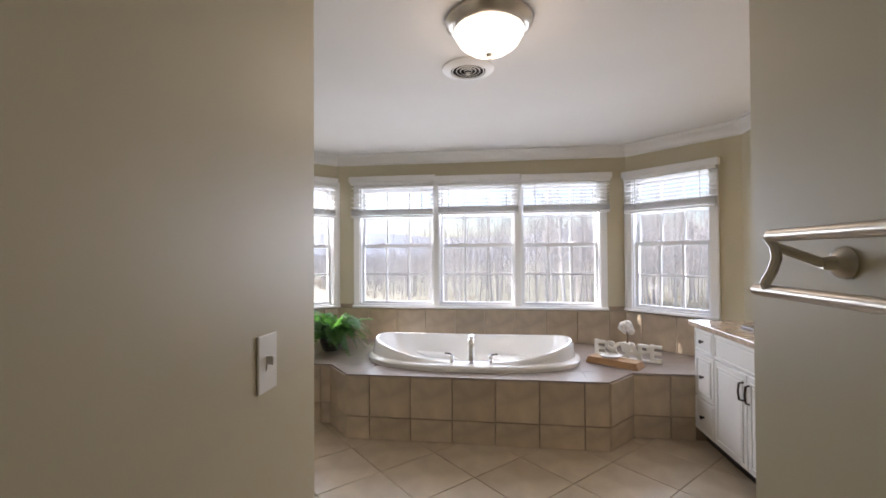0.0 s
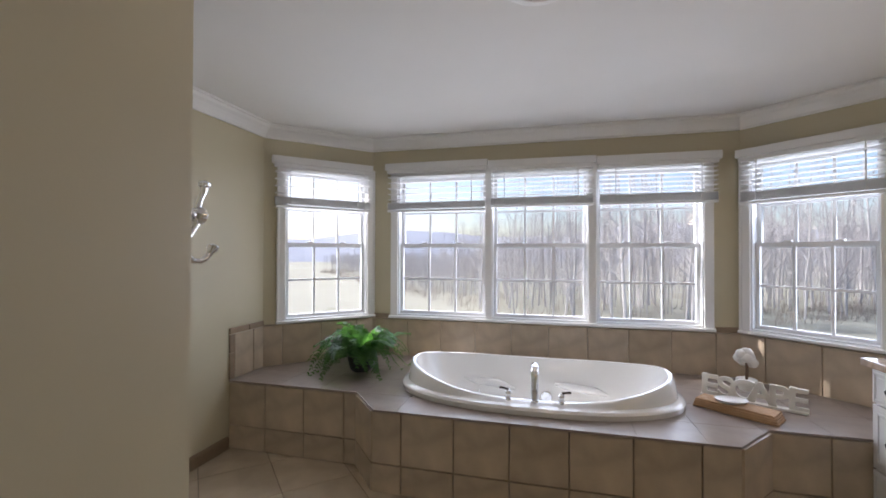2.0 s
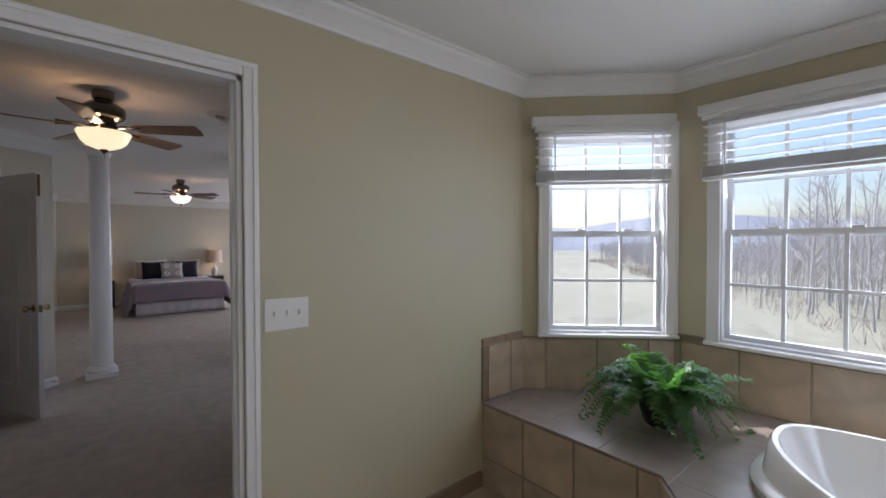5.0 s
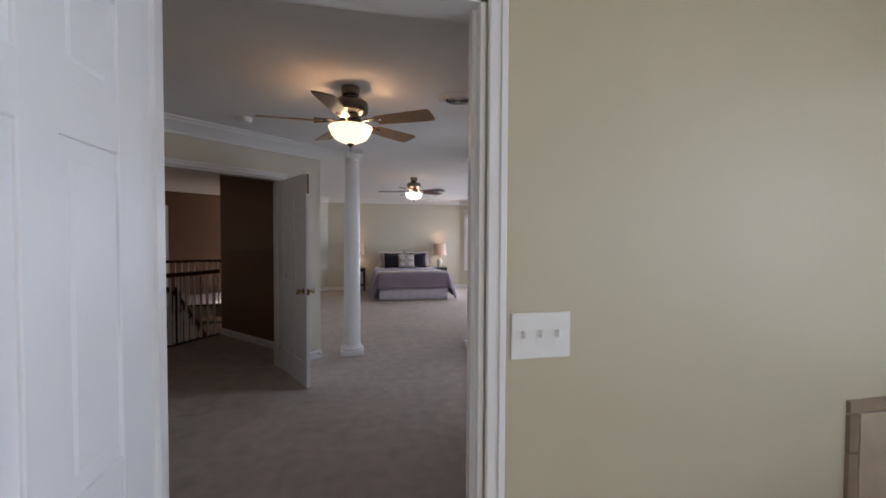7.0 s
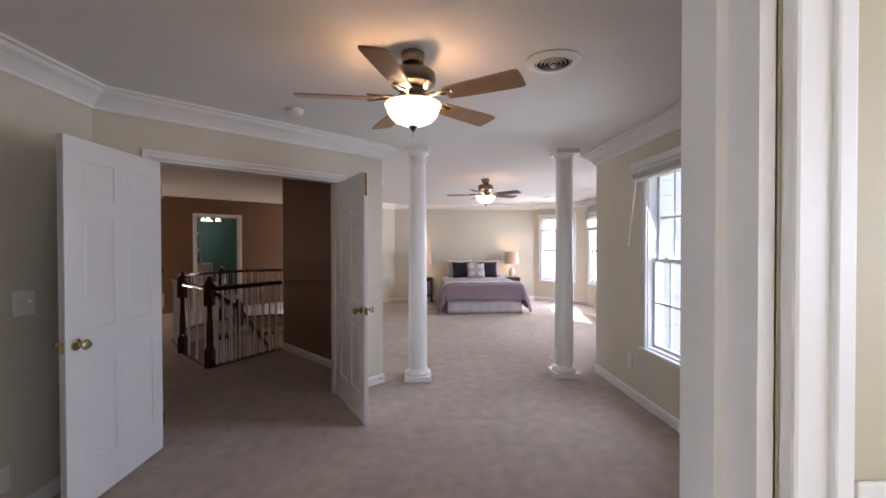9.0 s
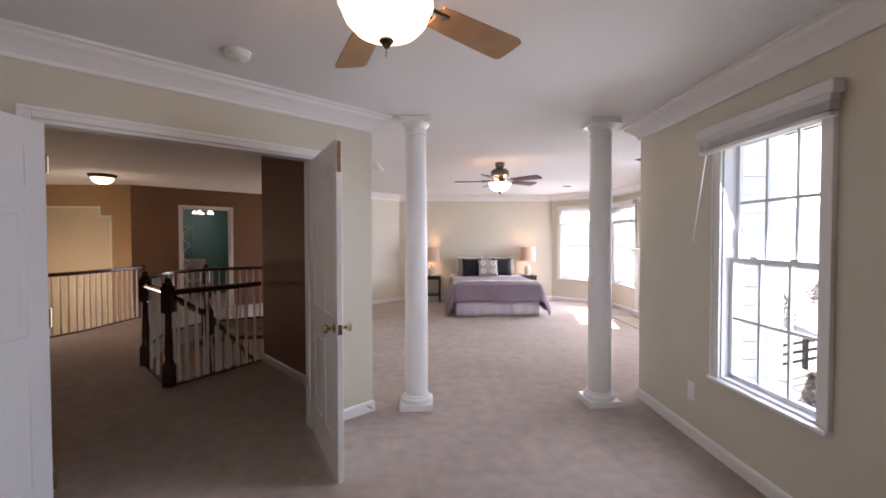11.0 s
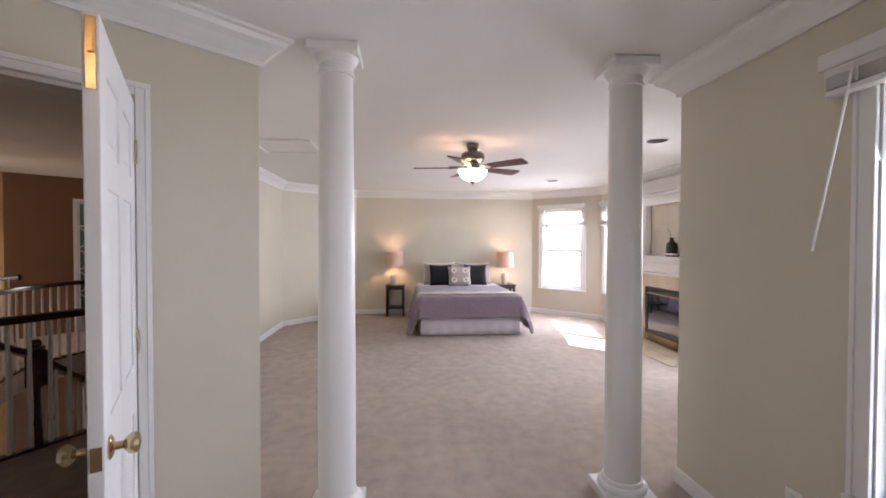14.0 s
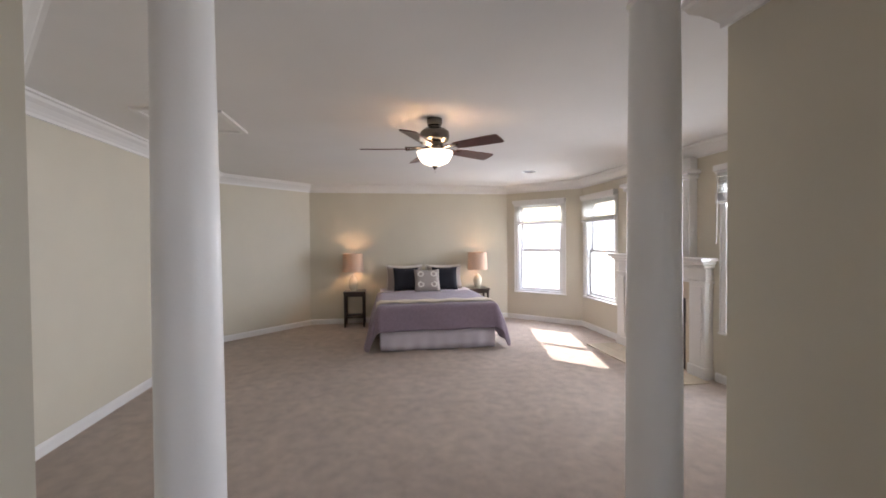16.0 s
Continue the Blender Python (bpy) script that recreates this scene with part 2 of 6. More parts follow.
def lathe(bm, profile, sides=24, m=None):
    """Turns (radius, z) rows round the z axis."""
    rings = []
    for r, z in profile:
        if r < 1e-6:
            rings.append([bm.verts.new((0, 0, z))])
        else:
            rings.append([bm.verts.new((r * math.cos(2 * math.pi * i / sides), r * math.sin(2 * math.pi * i / sides), z)) for i in range(sides)])
    for a, b in zip(rings, rings[1:]):
        for i in range(sides):
            j = (i + 1) % sides
            if len(a) == 1 and len(b) == 1:
                continue
            if len(a) == 1:
                bm.faces.new((a[0], b[i], b[j]))
            elif len(b) == 1:
                bm.faces.new((a[i], a[j], b[0]))
            else:
                bm.faces.new((a[i], a[j], b[j], b[i]))
    (ra, za), (rb, zb) = profile[0], profile[-1]
    if ra > 1e-6 and rb > 1e-6 and math.hypot(ra - rb, za - zb) < 0.35 * max(r for r, _ in profile):
        for i in range(sides):
            j = (i + 1) % sides
            bm.faces.new((rings[-1][i], rings[-1][j], rings[0][j], rings[0][i]))
    else:
        for ring, flip in ((rings[0], True), (rings[-1], False)):
            if len(ring) > 2:
                bm.faces.new(ring[::-1] if flip else ring)
    if m is not None:
        bmesh.ops.transform(bm, verts=[v for ring in rings for v in ring], matrix=m)
    return bm


def turned(profile, sides=24, m=None):
    return lathe(bmesh.new(), profile, sides, m)


def tube(bm, points, radii, sides=8):
    """A round bar along points."""
    pts = [Vector(p) for p in points]
    if not isinstance(radii, (list, tuple)):
        radii = [radii] * len(pts)
    rings = []
    side = None
    for i, p in enumerate(pts):
        d = (pts[min(i + 1, len(pts) - 1)] - pts[max(i - 1, 0)]).normalized()
        if side is None:
            side = d.cross(Vector((0, 0, 1)))
            if side.length < 1e-3:
                side = d.cross(Vector((1, 0, 0)))
        else:
            side = side - d * side.dot(d)
        side.normalize()
        over = side.cross(d).normalized()
        rings.append([bm.verts.new(p + radii[i] * (math.cos(2 * math.pi * k / sides) * side + math.sin(2 * math.pi * k / sides) * over)) for k in range(sides)])
    for a, b in zip(rings, rings[1:]):
        for k in range(sides):
            bm.faces.new((a[k], a[(k + 1) % sides], b[(k + 1) % sides], b[k]))
    bm.faces.new(rings[0][::-1])
    bm.faces.new(rings[-1])
    return bm


def bar(points, radii, sides=8):
    return tube(bmesh.new(), points, radii, sides)


def moulding(profile, points, closed=False, bm=None):
    """Sweeps a profile of (out, up) along a plan line of (x, y, z); out is to the line's left, with mitred corners."""
    bm = bm or bmesh.new()
    pts = [Vector(p) for p in points]
    n = len(pts)
    rings = []
    for i, p in enumerate(pts):
        a = pts[i - 1] if i or closed else None
        b = pts[(i + 1) % n] if i < n - 1 or closed else None
        d0 = (p - a).normalized() if a is not None else None
        d1 = (b - p).normalized() if b is not None else None
        d0 = d0 or d1
        d1 = d1 or d0
        n0, n1 = Vector((-d0.y, d0.x, 0)), Vector((-d1.y, d1.x, 0))
        mid = (n0 + n1).normalized()
        mid /= max(0.3, mid.dot(n0))
        rings.append([bm.verts.new(p + mid * u + Vector((0, 0, w))) for u, w in profile])
    k = len(profile)
    for i in range(n if closed else n - 1):
        a, b = rings[i], rings[(i + 1) % n]
        for j in range(k):
            bm.faces.new((a[j], a[(j + 1) % k], b[(j + 1) % k], b[j]))
    if not closed:
        bm.faces.new(rings[0][::-1])
        bm.faces.new(rings[-1])
    return bm


def prism(bm, outline, z0, z1):
    """A plan outline raised from z0 to z1."""
    lo = [bm.verts.new((x, y, z0)) for x, y in outline]
    hi = [bm.verts.new((x, y, z1)) for x, y in outline]
    bm.faces.new(lo[::-1])
    bm.faces.new(hi)
    for i in range(len(lo)):
        j = (i + 1) % len(lo)
        bm.faces.new((lo[i], lo[j], hi[j], hi[i]))
    return bm


def along(p0, p1):
    """A frame on a wall: x along it from p0 to p1, y into the room (to the left), z up."""
    a, b = Vector((*p0, 0)), Vector((*p1, 0))
    d = (b - a).normalized()
    m = Matrix.Identity(4)
    m.col[0], m.col[1], m.col[3] = (*d, 0), (-d.y, d.x, 0, 0), (*a, 1)
    return m, (b - a).length


def wall(name, p0, p1, material, z1, holes=(), thick=0.06, z0=0.0, label="", more=(0.0, 0.0)):
    """A wall whose face runs from p0 to p1, the room to its left; holes: (from, to, bottom, top)."""
    m, length = along(p0, p1)
    bm = bmesh.new()
    s = -more[0]
    for a, b, lo, hi in sorted(holes):
        box(bm, s, a, -thick, 0, z0, z1)
        if lo > z0:
            box(bm, a, b, -thick, 0, z0, lo)
        if hi < z1:
            box(bm, a, b, -thick, 0, hi, z1)
        s = b
    box(bm, s, length + more[1], -thick, 0, z0, z1)
    bmesh.ops.remove_doubles(bm, verts=bm.verts, dist=1e-5)
    bmesh.ops.transform(bm, verts=bm.verts, matrix=m)
    return structure(name, bm, material, label, "wall")


CROWN = [(0, -0.105), (0.014, -0.105), (0.016, -0.088), (0.03, -0.07), (0.052, -0.048), (0.076, -0.032), (0.084, -0.016), (0.1, -0.012), (0.1, 0.0), (0, 0.0)]
BASE = [(0, 0), (0.014, 0), (0.014, 0.07), (0.008, 0.085), (0, 0.09)]
CASING = [(0, 0), (0.065, 0), (0.065, 0.018), (0.05, 0.02), (0.03, 0.012), (0.01, 0.012), (0, 0.008)]


# ---- the rooms ----
H_BATH, H_BED = 2.485, 2.46
BATH = [(-0.2, -1.3), (0.75, -1.3), (0.75, 0.615), (2.33, 0.615), (2.33, 3.58), (1.62, 4.29), (-1.40, 4.29), (-2.073, 3.617), (-2.073, 1.04), (-0.2, 1.04)]
BED = [(-2.19, -0.53), (-2.19, 3.58), (-6.33, 3.58), (-6.33, 4.6), (-7.29, 5.56), (-11.444, 5.56), (-12.45, 4.554), (-12.45, 0.957), (-11.31, -0.16),
       (-7.75, -0.16), (-6.115, 1.20), (-4.55, -0.53)]
WIN_Z = (0.862, 2.141)          # bathroom windows
BWIN_Z = (0.52, 2.12)         # bedroom windows

# bathroom walls
wall("wall_passage_end", BATH[0], BATH[1], CREAM, H_BATH, label="plain cream painted wall closing the passage")
wall("wall_passage_east", BATH[1], BATH[2], CREAM, H_BATH, thick=0.1, more=(0.0, -0.06), label="cream painted passage wall with towel bar")
wall("wall_bath_south_east", BATH[2], BATH[3], CREAM, H_BATH, label="cream painted wall beside the vanity")
wall("wall_bath_east", BATH[3], BATH[4], CREAM, H_BATH, thick=0.12, label="cream painted wall behind the vanity")
wall("wall_bath_bay_east", BATH[4], BATH[5], CREAM, H_BATH, [(0.235, 0.94, *WIN_Z)], 0.14, label="angled cream wall with a double-hung window", more=(0.05, 0.05))
wall("wall_bath_north", BATH[5], BATH[6], CREAM, H_BATH, [(0.244, 1.043, *WIN_Z), (1.093, 1.903, *WIN_Z), (1.949, 2.772, *WIN_Z)], 0.14,
     label="cream wall with three double-hung windows over the tub")
wall("wall_bath_bay_west", BATH[6], BATH[7], CREAM, H_BATH, [(0.051, 0.784, *WIN_Z)], 0.14, label="angled cream wall with a double-hung window", more=(0.05, 0.05))
wall("wall_bath_west", BATH[7], BATH[8], CREAM, H_BATH, [(3.617 - 1.92, 3.617 - 1.068, 0, 2.09)], 0.058, label="smooth cream painted wall with the bedroom doorway")
wall("wall_bath_south", BATH[8], BATH[9], CREAM, H_BATH, thick=0.1, label="cream painted wall behind the open door")
wall("wall_passage_west", BATH[9], BATH[0], CREAM, H_BATH, thick=0.1, more=(-0.1, 0.0), label="cream painted passage wall with a light switch")

# bedroom walls
wall("wall_bed_east", BED[0], BED[1], BEIGE, H_BED, [(1.068 + 0.53, 1.92 + 0.53, 0, 2.09)], 0.058, label="beige painted wall with the bathroom doorway")
wall("wall_bed_window", BED[1], BED[2], BEIGE, H_BED, [(2.37, 3.08, 0.53, 2.07)], 0.14, label="beige painted wall with a double-hung window")
wall("wall_bed_return", BED[2], BED[3], BEIGE, H_BED, thick=0.12, more=(-0.142, 0.0), label="plain beige return wall")
wall("wall_bed_bay_east", BED[3], BED[4], BEIGE, H_BED, thick=0.14, label="plain angled beige wall", more=(0.05, 0.05))
wall("wall_bed_fireplace", BED[4], BED[5], BEIGE, H_BED, [(0.41, 1.18, *BWIN_Z), (3.15, 4.02, *BWIN_Z)], 0.14, label="beige wall with fireplace between two windows")
wall("wall_bed_bay_west", BED[5], BED[6], BEIGE, H_BED, [(0.35, 1.20, *BWIN_Z)], 0.14, label="angled beige wall with a sunlit window", more=(0.05, 0.05))
wall("wall_bed_head", BED[6], BED[7], BEIGE, H_BED, thick=0.14, label="beige painted wall behind the bed")
wall("wall_bed_angle", BED[7], BED[8], BEIGE, H_BED, thick=0.06, label="angled beige painted wall")
wall("wall_bed_south", BED[8], BED[9], BEIGE, H_BED, thick=0.06, label="long beige painted wall")
wall("wall_bed_stub", BED[9], BED[10], BEIGE, H_BED, thick=0.06, more=(0.0, -0.02), label="angled beige wall meeting the entry wall")
wall("wall_bed_entry", BED[10], BED[11], BEIGE, H_BED, [(0.515, 2.015, 0, 2.05)], 0.06, label="angled beige wall with the double-door opening")
wall("wall_bed_south_east", BED[11], BED[0], BEIGE, H_BED, thick=0.06, label="beige wall behind the open door leaf")

# hall
d47 = Vector((BED[11][0] - BED[10][0], BED[11][1] - BED[10][1])).normalized()
OUT = Vector((d47.y, -d47.x))                                   # from the bedroom into the hall
hp = [Vector(BED[10]) + OUT * 0.121, Vector(BED[11]) + OUT * 0.121]
HALL_FAR = (-10.6, -3.9)
wall("wall_hall_entry", hp[1], hp[0], BROWN, H_BED, [(2.333 - 2.015, 2.333 - 0.515, 0, 2.05)], 0.06, label="dark brown painted wall round the double doors", more=(3.0, 0.0))
STUB = (-7.62, -0.30)
wall("wall_hall_stub", (-6.12, 1.02), STUB, BROWN, H_BED, thick=0.05, z0=-2.7, label="dark brown painted wall beside the stairs")
wall("wall_hall_north", STUB, (-12.6, -0.30), BROWN, H_BED, thick=0.06, z0=-2.7, label="dark brown painted wall along the stairwell")
wall("wall_hall_far", (-12.6, -1.70), HALL_FAR, BROWN, H_BED, [(1.25, 2.15, 0, 2.07)], 0.08, z0=-2.7, label="dark brown angled wall with a doorway", more=(1.2, 0.0))
# the tan here is lamplight put into the wall colour
wall("wall_hall_foyer", HALL_FAR, (-10.6, -8.4), LAMPLIT_TAN, H_BED, thick=0.08, z0=-2.7, label="foyer wall with a framed panel, warm lamplight painted in as tan", more=(0.0, 0.0))
wall("wall_hall_south", (-10.7, -8.3), (-1.9, -8.3), BROWN, H_BED, thick=0.08, z0=-2.7, label="dark brown painted wall closing the hall")
wall("wall_hall_east", (-2.0, -8.3), (-2.0, -2.4), BROWN, H_BED, thick=0.08, z0=-2.7, label="dark brown painted wall closing the hall")

# floors and ceilings
bm = bmesh.new()
prism(bm, [(-2.131, -0.59), (-2.131, 3.64), (-6.33, 3.64), (-6.33, 4.65), (-7.27, 5.62), (-11.47, 5.62), (-12.51, 4.58), (-12.51, 0.93), (-11.33, -0.22),
           (-7.77, -0.22), (-6.16, 1.12), (-4.58, -0.59)], -0.12, 0.0)
structure("floor_bedroom", bm, CARPET, "beige cut-pile carpet with footprints and vacuum marks", "carpet")
RIM = [(-6.75, -0.87), (-7.62, -0.30), (-10.45, -0.30), (-10.40, -1.5), (-10.05, -2.1), (-9.6, -2.35), (-9.0, -2.38), (-8.2, -2.1), (-7.47, -1.57)]
BALCONY = [(-7.35, -6.6), (-7.5, -5.6), (-7.9, -4.6), (-8.54, -4.02), (-9.3, -3.78), (-10.55, -3.70)]
bm = bmesh.new()
prism(bm, [(-4.54, -0.60), (-6.16, 1.12), (-6.75, -0.87), (-7.47, -1.57), (-8.2, -2.1), (-8.54, -4.1), (-7.95, -4.68), (-7.55, -5.6), (-7.35, -8.3), (-2.0, -8.3), (-2.0, -2.4), (-2.4, -0.66)], -0.25, -0.002)
prism(bm, [(-6.16, 1.12), (-7.70, -0.23), (-7.62, -0.30), (-6.75, -0.87)], -0.25, -0.002)
prism(bm, [(-8.2, -2.1), (-9.0, -2.38), (-9.6, -2.35), (-10.05, -2.1), (-10.40, -1.5), (-10.45, -0.30), (-14.2, -0.30), (-14.2, -5.5), (-11.6, -5.5), (-10.55, -3.80), (-9.3, -3.86), (-8.54, -4.1)], -0.25, -0.002)
structure("floor_hall", bm, CARPET, "brown-beige carpet on the dim upstairs landing", "carpet")
bm = one_box(-14.3, -1.8, -8.5, -0.2, -2.8, -2.7)
structure("floor_foyer", bm, mat("foyer_oak_floor", (0.33, 0.2, 0.1), 0.25, vary=0.25, scale=5, stretch=(1, 8, 1)), "oak floor of the foyer below", "floor")
bm = bmesh.new()
prism(bm, [(-2.131, 0.95), (-2.131, 3.66), (-1.42, 4.35), (1.64, 4.35), (2.39, 3.6), (2.39, 0.44), (0.75, 0.44), (0.75, -1.36), (-0.34, -1.36), (-0.34, 0.95)], -0.12, -0.006)
FLOOR_BATH = structure("floor_bath", bm, GROUT, "beige ceramic tile floor laid on the diagonal", "tile floor")
bm = bmesh.new()
prism(bm, [(-2.131, 0.9), (-2.131, 3.7), (-1.45, 4.44), (1.68, 4.44), (2.46, 3.65), (2.46, 0.4), (0.8, 0.4), (0.8, -1.4), (-0.4, -1.4), (-0.4, 0.9)], H_BATH, H_BATH + 0.12)
structure("ceiling_bath", bm, CEIL, "flat white painted bathroom ceiling", "ceiling")
bm = bmesh.new()
prism(bm, [(-2.131, -8.5), (-2.131, 3.76), (-6.2, 3.76), (-6.2, 4.66), (-7.23, 5.7), (-11.5, 5.7), (-12.6, 4.6), (-12.6, -0.2), (-14.3, -0.2), (-14.3, -8.5)], H_BED, H_BED + 0.12)
structure("ceiling_bedroom", bm, CEIL, "flat white painted bedroom and hall ceiling", "ceiling")

# crown, baseboards
def at_z(points, z):
    return [(x, y, z) for x, y in points]


structure("trim_crown_bath", moulding(CROWN, at_z(BATH, H_BATH), closed=True), TRIM, "white crown moulding round the bathroom", "crown moulding")
CROWN_BIG = [(u * 1.3, w * 1.28) for u, w in CROWN]
structure("trim_crown_bedroom", moulding(CROWN_BIG, at_z(BED, H_BED), closed=True), TRIM, "white stepped crown moulding round the bedroom", "crown moulding")


def base_runs(name, runs, material=TRIM, label="white painted baseboard"):
    bm = bmesh.new()
    for pts in runs:
        moulding(BASE, at_z(pts, 0), bm=bm)
    structure(name, bm, material, label, "baseboard")


def lerp(a, b, s):
    v = Vector(a).lerp(Vector(b), s / (Vector(b) - Vector(a)).length)
    return (v.x, v.y)


base_runs("baseboard_bedroom", [[(-2.19, 1.98), BED[1], BED[2], BED[3], BED[4], (-8.6, 5.56)], [(-10.17, 5.56), BED[5], BED[6], BED[7], BED[8], BED[9], BED[10], lerp(BED[10], BED[11], 0.45)],
                                [lerp(BED[10], BED[11], 2.08), BED[11], BED[0], (-2.19, 1.015)]])
base_runs("baseboard_hall", [[(-6.12, 1.02), STUB]])
base_runs("baseboard_bath", [[(-2.073, 3.236), (-2.073, 1.98)], [(-2.073, 1.06), (-2.073, 1.04), (-0.2, 1.04), (-0.2, -1.3)]], BORDER, "brown tile baseboard strip")


# ---- doorways and doors ----
def casing_run(name, p0, p1, s0, s1, top, wall_thick, both, label):
    """Trim round a doorway on the face from p0 to p1 and its jamb lining through the wall."""
    m, _ = along(p0, p1)
    bm = bmesh.new()
    w = 0.057
    for y0, y1 in ((0.0, 0.018),) + (((-wall_thick - 0.018, -wall_thick),) if both else ()):
        box(bm, s0 - w, s0 - 0.004, y0, y1, 0, top + w, bevel=0.004)
        box(bm, s1 + 0.004, s1 + w, y0, y1, 0, top + w, bevel=0.004)
        box(bm, s0 - 0.003, s1 + 0.003, y0, y1, top + 0.004, top + w, bevel=0.004)
        e = 0.006 if y0 >= 0 else -0.006
        box(bm, s0 - w, s0 - w + 0.02, y0 + e, y1 + e, 0, top + w - 0.02, bevel=0.003)
        box(bm, s1 + w - 0.02, s1 + w, y0 + e, y1 + e, 0, top + w - 0.02, bevel=0.003)
        box(bm, s0 - w, s1 + w, y0 + e, y1 + e, top + w - 0.02, top + w, bevel=0.003)
    box(bm, s0 - 0.002, s0 + 0.016, -wall_thick, 0, 0, top)
    box(bm, s1 - 0.016, s1 + 0.002, -wall_thick, 0, 0, top)
    box(bm, s0, s1, -wall_thick, 0, top - 0.016, top + 0.002)
    box(bm, s0 + 0.016, s0 + 0.028, -wall_thick * 0.55, -wall_thick * 0.35, 0, top - 0.016)
    box(bm, s1 - 0.028, s1 - 0.016, -wall_thick * 0.55, -wall_thick * 0.35, 0, top - 0.016)
    bmesh.ops.transform(bm, verts=bm.verts, matrix=m)
    return structure(name, bm, TRIM, label, "door casing")


casing_run("trim_bath_door", BATH[7], BATH[8], 3.617 - 1.92, 3.617 - 1.068, 2.09, 0.117, True, "white moulded casing and jamb of the bathroom doorway")
casing_run("trim_entry_door", BED[10], BED[11], 0.515, 2.015, 2.05, 0.121, True, "white moulded casing and jamb of the double doorway")


def door_leaf(name, label, width, m, mirror=False, knob_mat=BRASS, top_bolt=False, swing=1, hinges=True):
    """A six-panel leaf, hinged at x = 0, lying along +x, with both faces panelled."""
    root = thing(name, label, "door", kind="structure")
    h, t, stile = 2.02, 0.035, 0.105
    bm = bmesh.new()
    box(bm, 0, width, -0.010, 0.010, 0.012, h)
    cols = [(stile, width / 2 - 0.045), (width / 2 + 0.045, width - stile)]
    rows = [(0.24, 0.80), (0.98, 1.60), (1.70, 1.90)]
    for x0, x1 in ((0, stile), (width / 2 - 0.045, width / 2 + 0.045), (width - stile, width)):
        box(bm, x0, x1, -t / 2, t / 2, 0.012, h, bevel=0.003)
    for z0, z1 in ((0.012, 0.24), (0.80, 0.98), (1.60, 1.70), (1.90, h)):
        box(bm, stile - 0.002, width - stile + 0.002, -t / 2 + 0.0006, t / 2 - 0.0006, z0, z1, bevel=0.003)
    part("slab", bm, DOOR, root)
    for x0, x1 in cols:
        for z0, z1 in rows:
            b2 = bmesh.new()
            box(b2, x0 + 0.03, x1 - 0.03, -t / 2 + 0.004, t / 2 - 0.004, z0 + 0.03, z1 - 0.03, bevel=0.010)
            part("raised_panel", b2, DOOR, root)
    kx, kz = width - 0.065, 0.915
    for side in (-1, 1):
        k = turned([(0.030, 0), (0.032, 0.004), (0.026, 0.008), (0.011, 0.012), (0.010, 0.03), (0.018, 0.036), (0.027, 0.046), (0.028, 0.056), (0.02, 0.066), (0.0, 0.07)], 18,
                   pose(kx, side * t / 2, kz, -90 * side))
        part("knob", k, knob_mat, root, "polished brass knob", smooth=True)
    part("latch_plate", one_box(width - 0.001, width + 0.002, -0.012, 0.012, kz - 0.03, kz + 0.03), knob_mat, root)
    for z in (0.22, 1.05, 1.82) if hinges else ():
        b2 = one_box(-0.012, 0.0, -0.014, 0.014, z - 0.045, z + 0.045)
        lathe(b2, [(0.006, -0.048), (0.006, 0.048)], 8, pose(-0.006, swing * 0.02, z))
        part("hinge", b2, BRASS, root)
    if top_bolt:
        b2 = one_box(width - 0.0005, width + 0.003, -0.011, 0.011, h - 0.19, h - 0.012, bevel=0.001)
        box(b2, width + 0.002, width + 0.012, -0.005, 0.005, h - 0.10, h - 0.06)
        part("flush_bolt", b2, BRASS, root, "brass flush bolt on the leaf edge")
    root.matrix_basis = m
    return root


door_leaf("door_1", "white six-panel door standing open against the bathroom wall", 0.66, pose(-2.045, 1.08, 0, 0, 0, 0.5), hinges=False)
e0, e1 = Vector(BED[10]), Vector(BED[11])
rh = e0 + d47 * 0.535
door_leaf("door_2", "white six-panel double-door leaf standing open with brass knob", 0.775, pose(rh.x + 0.02, rh.y + 0.02, 0, 0, 0, math.degrees(math.atan2(1.160 - rh.y, -5.03 - rh.x))), top_bolt=True)
lh = e0 + d47 * 1.985
door_leaf("door_3", "white six-panel double-door leaf swung open into the bedroom", 0.79, pose(lh.x + 0.03, lh.y + 0.03, 0, 0, 0, -1), swing=1)


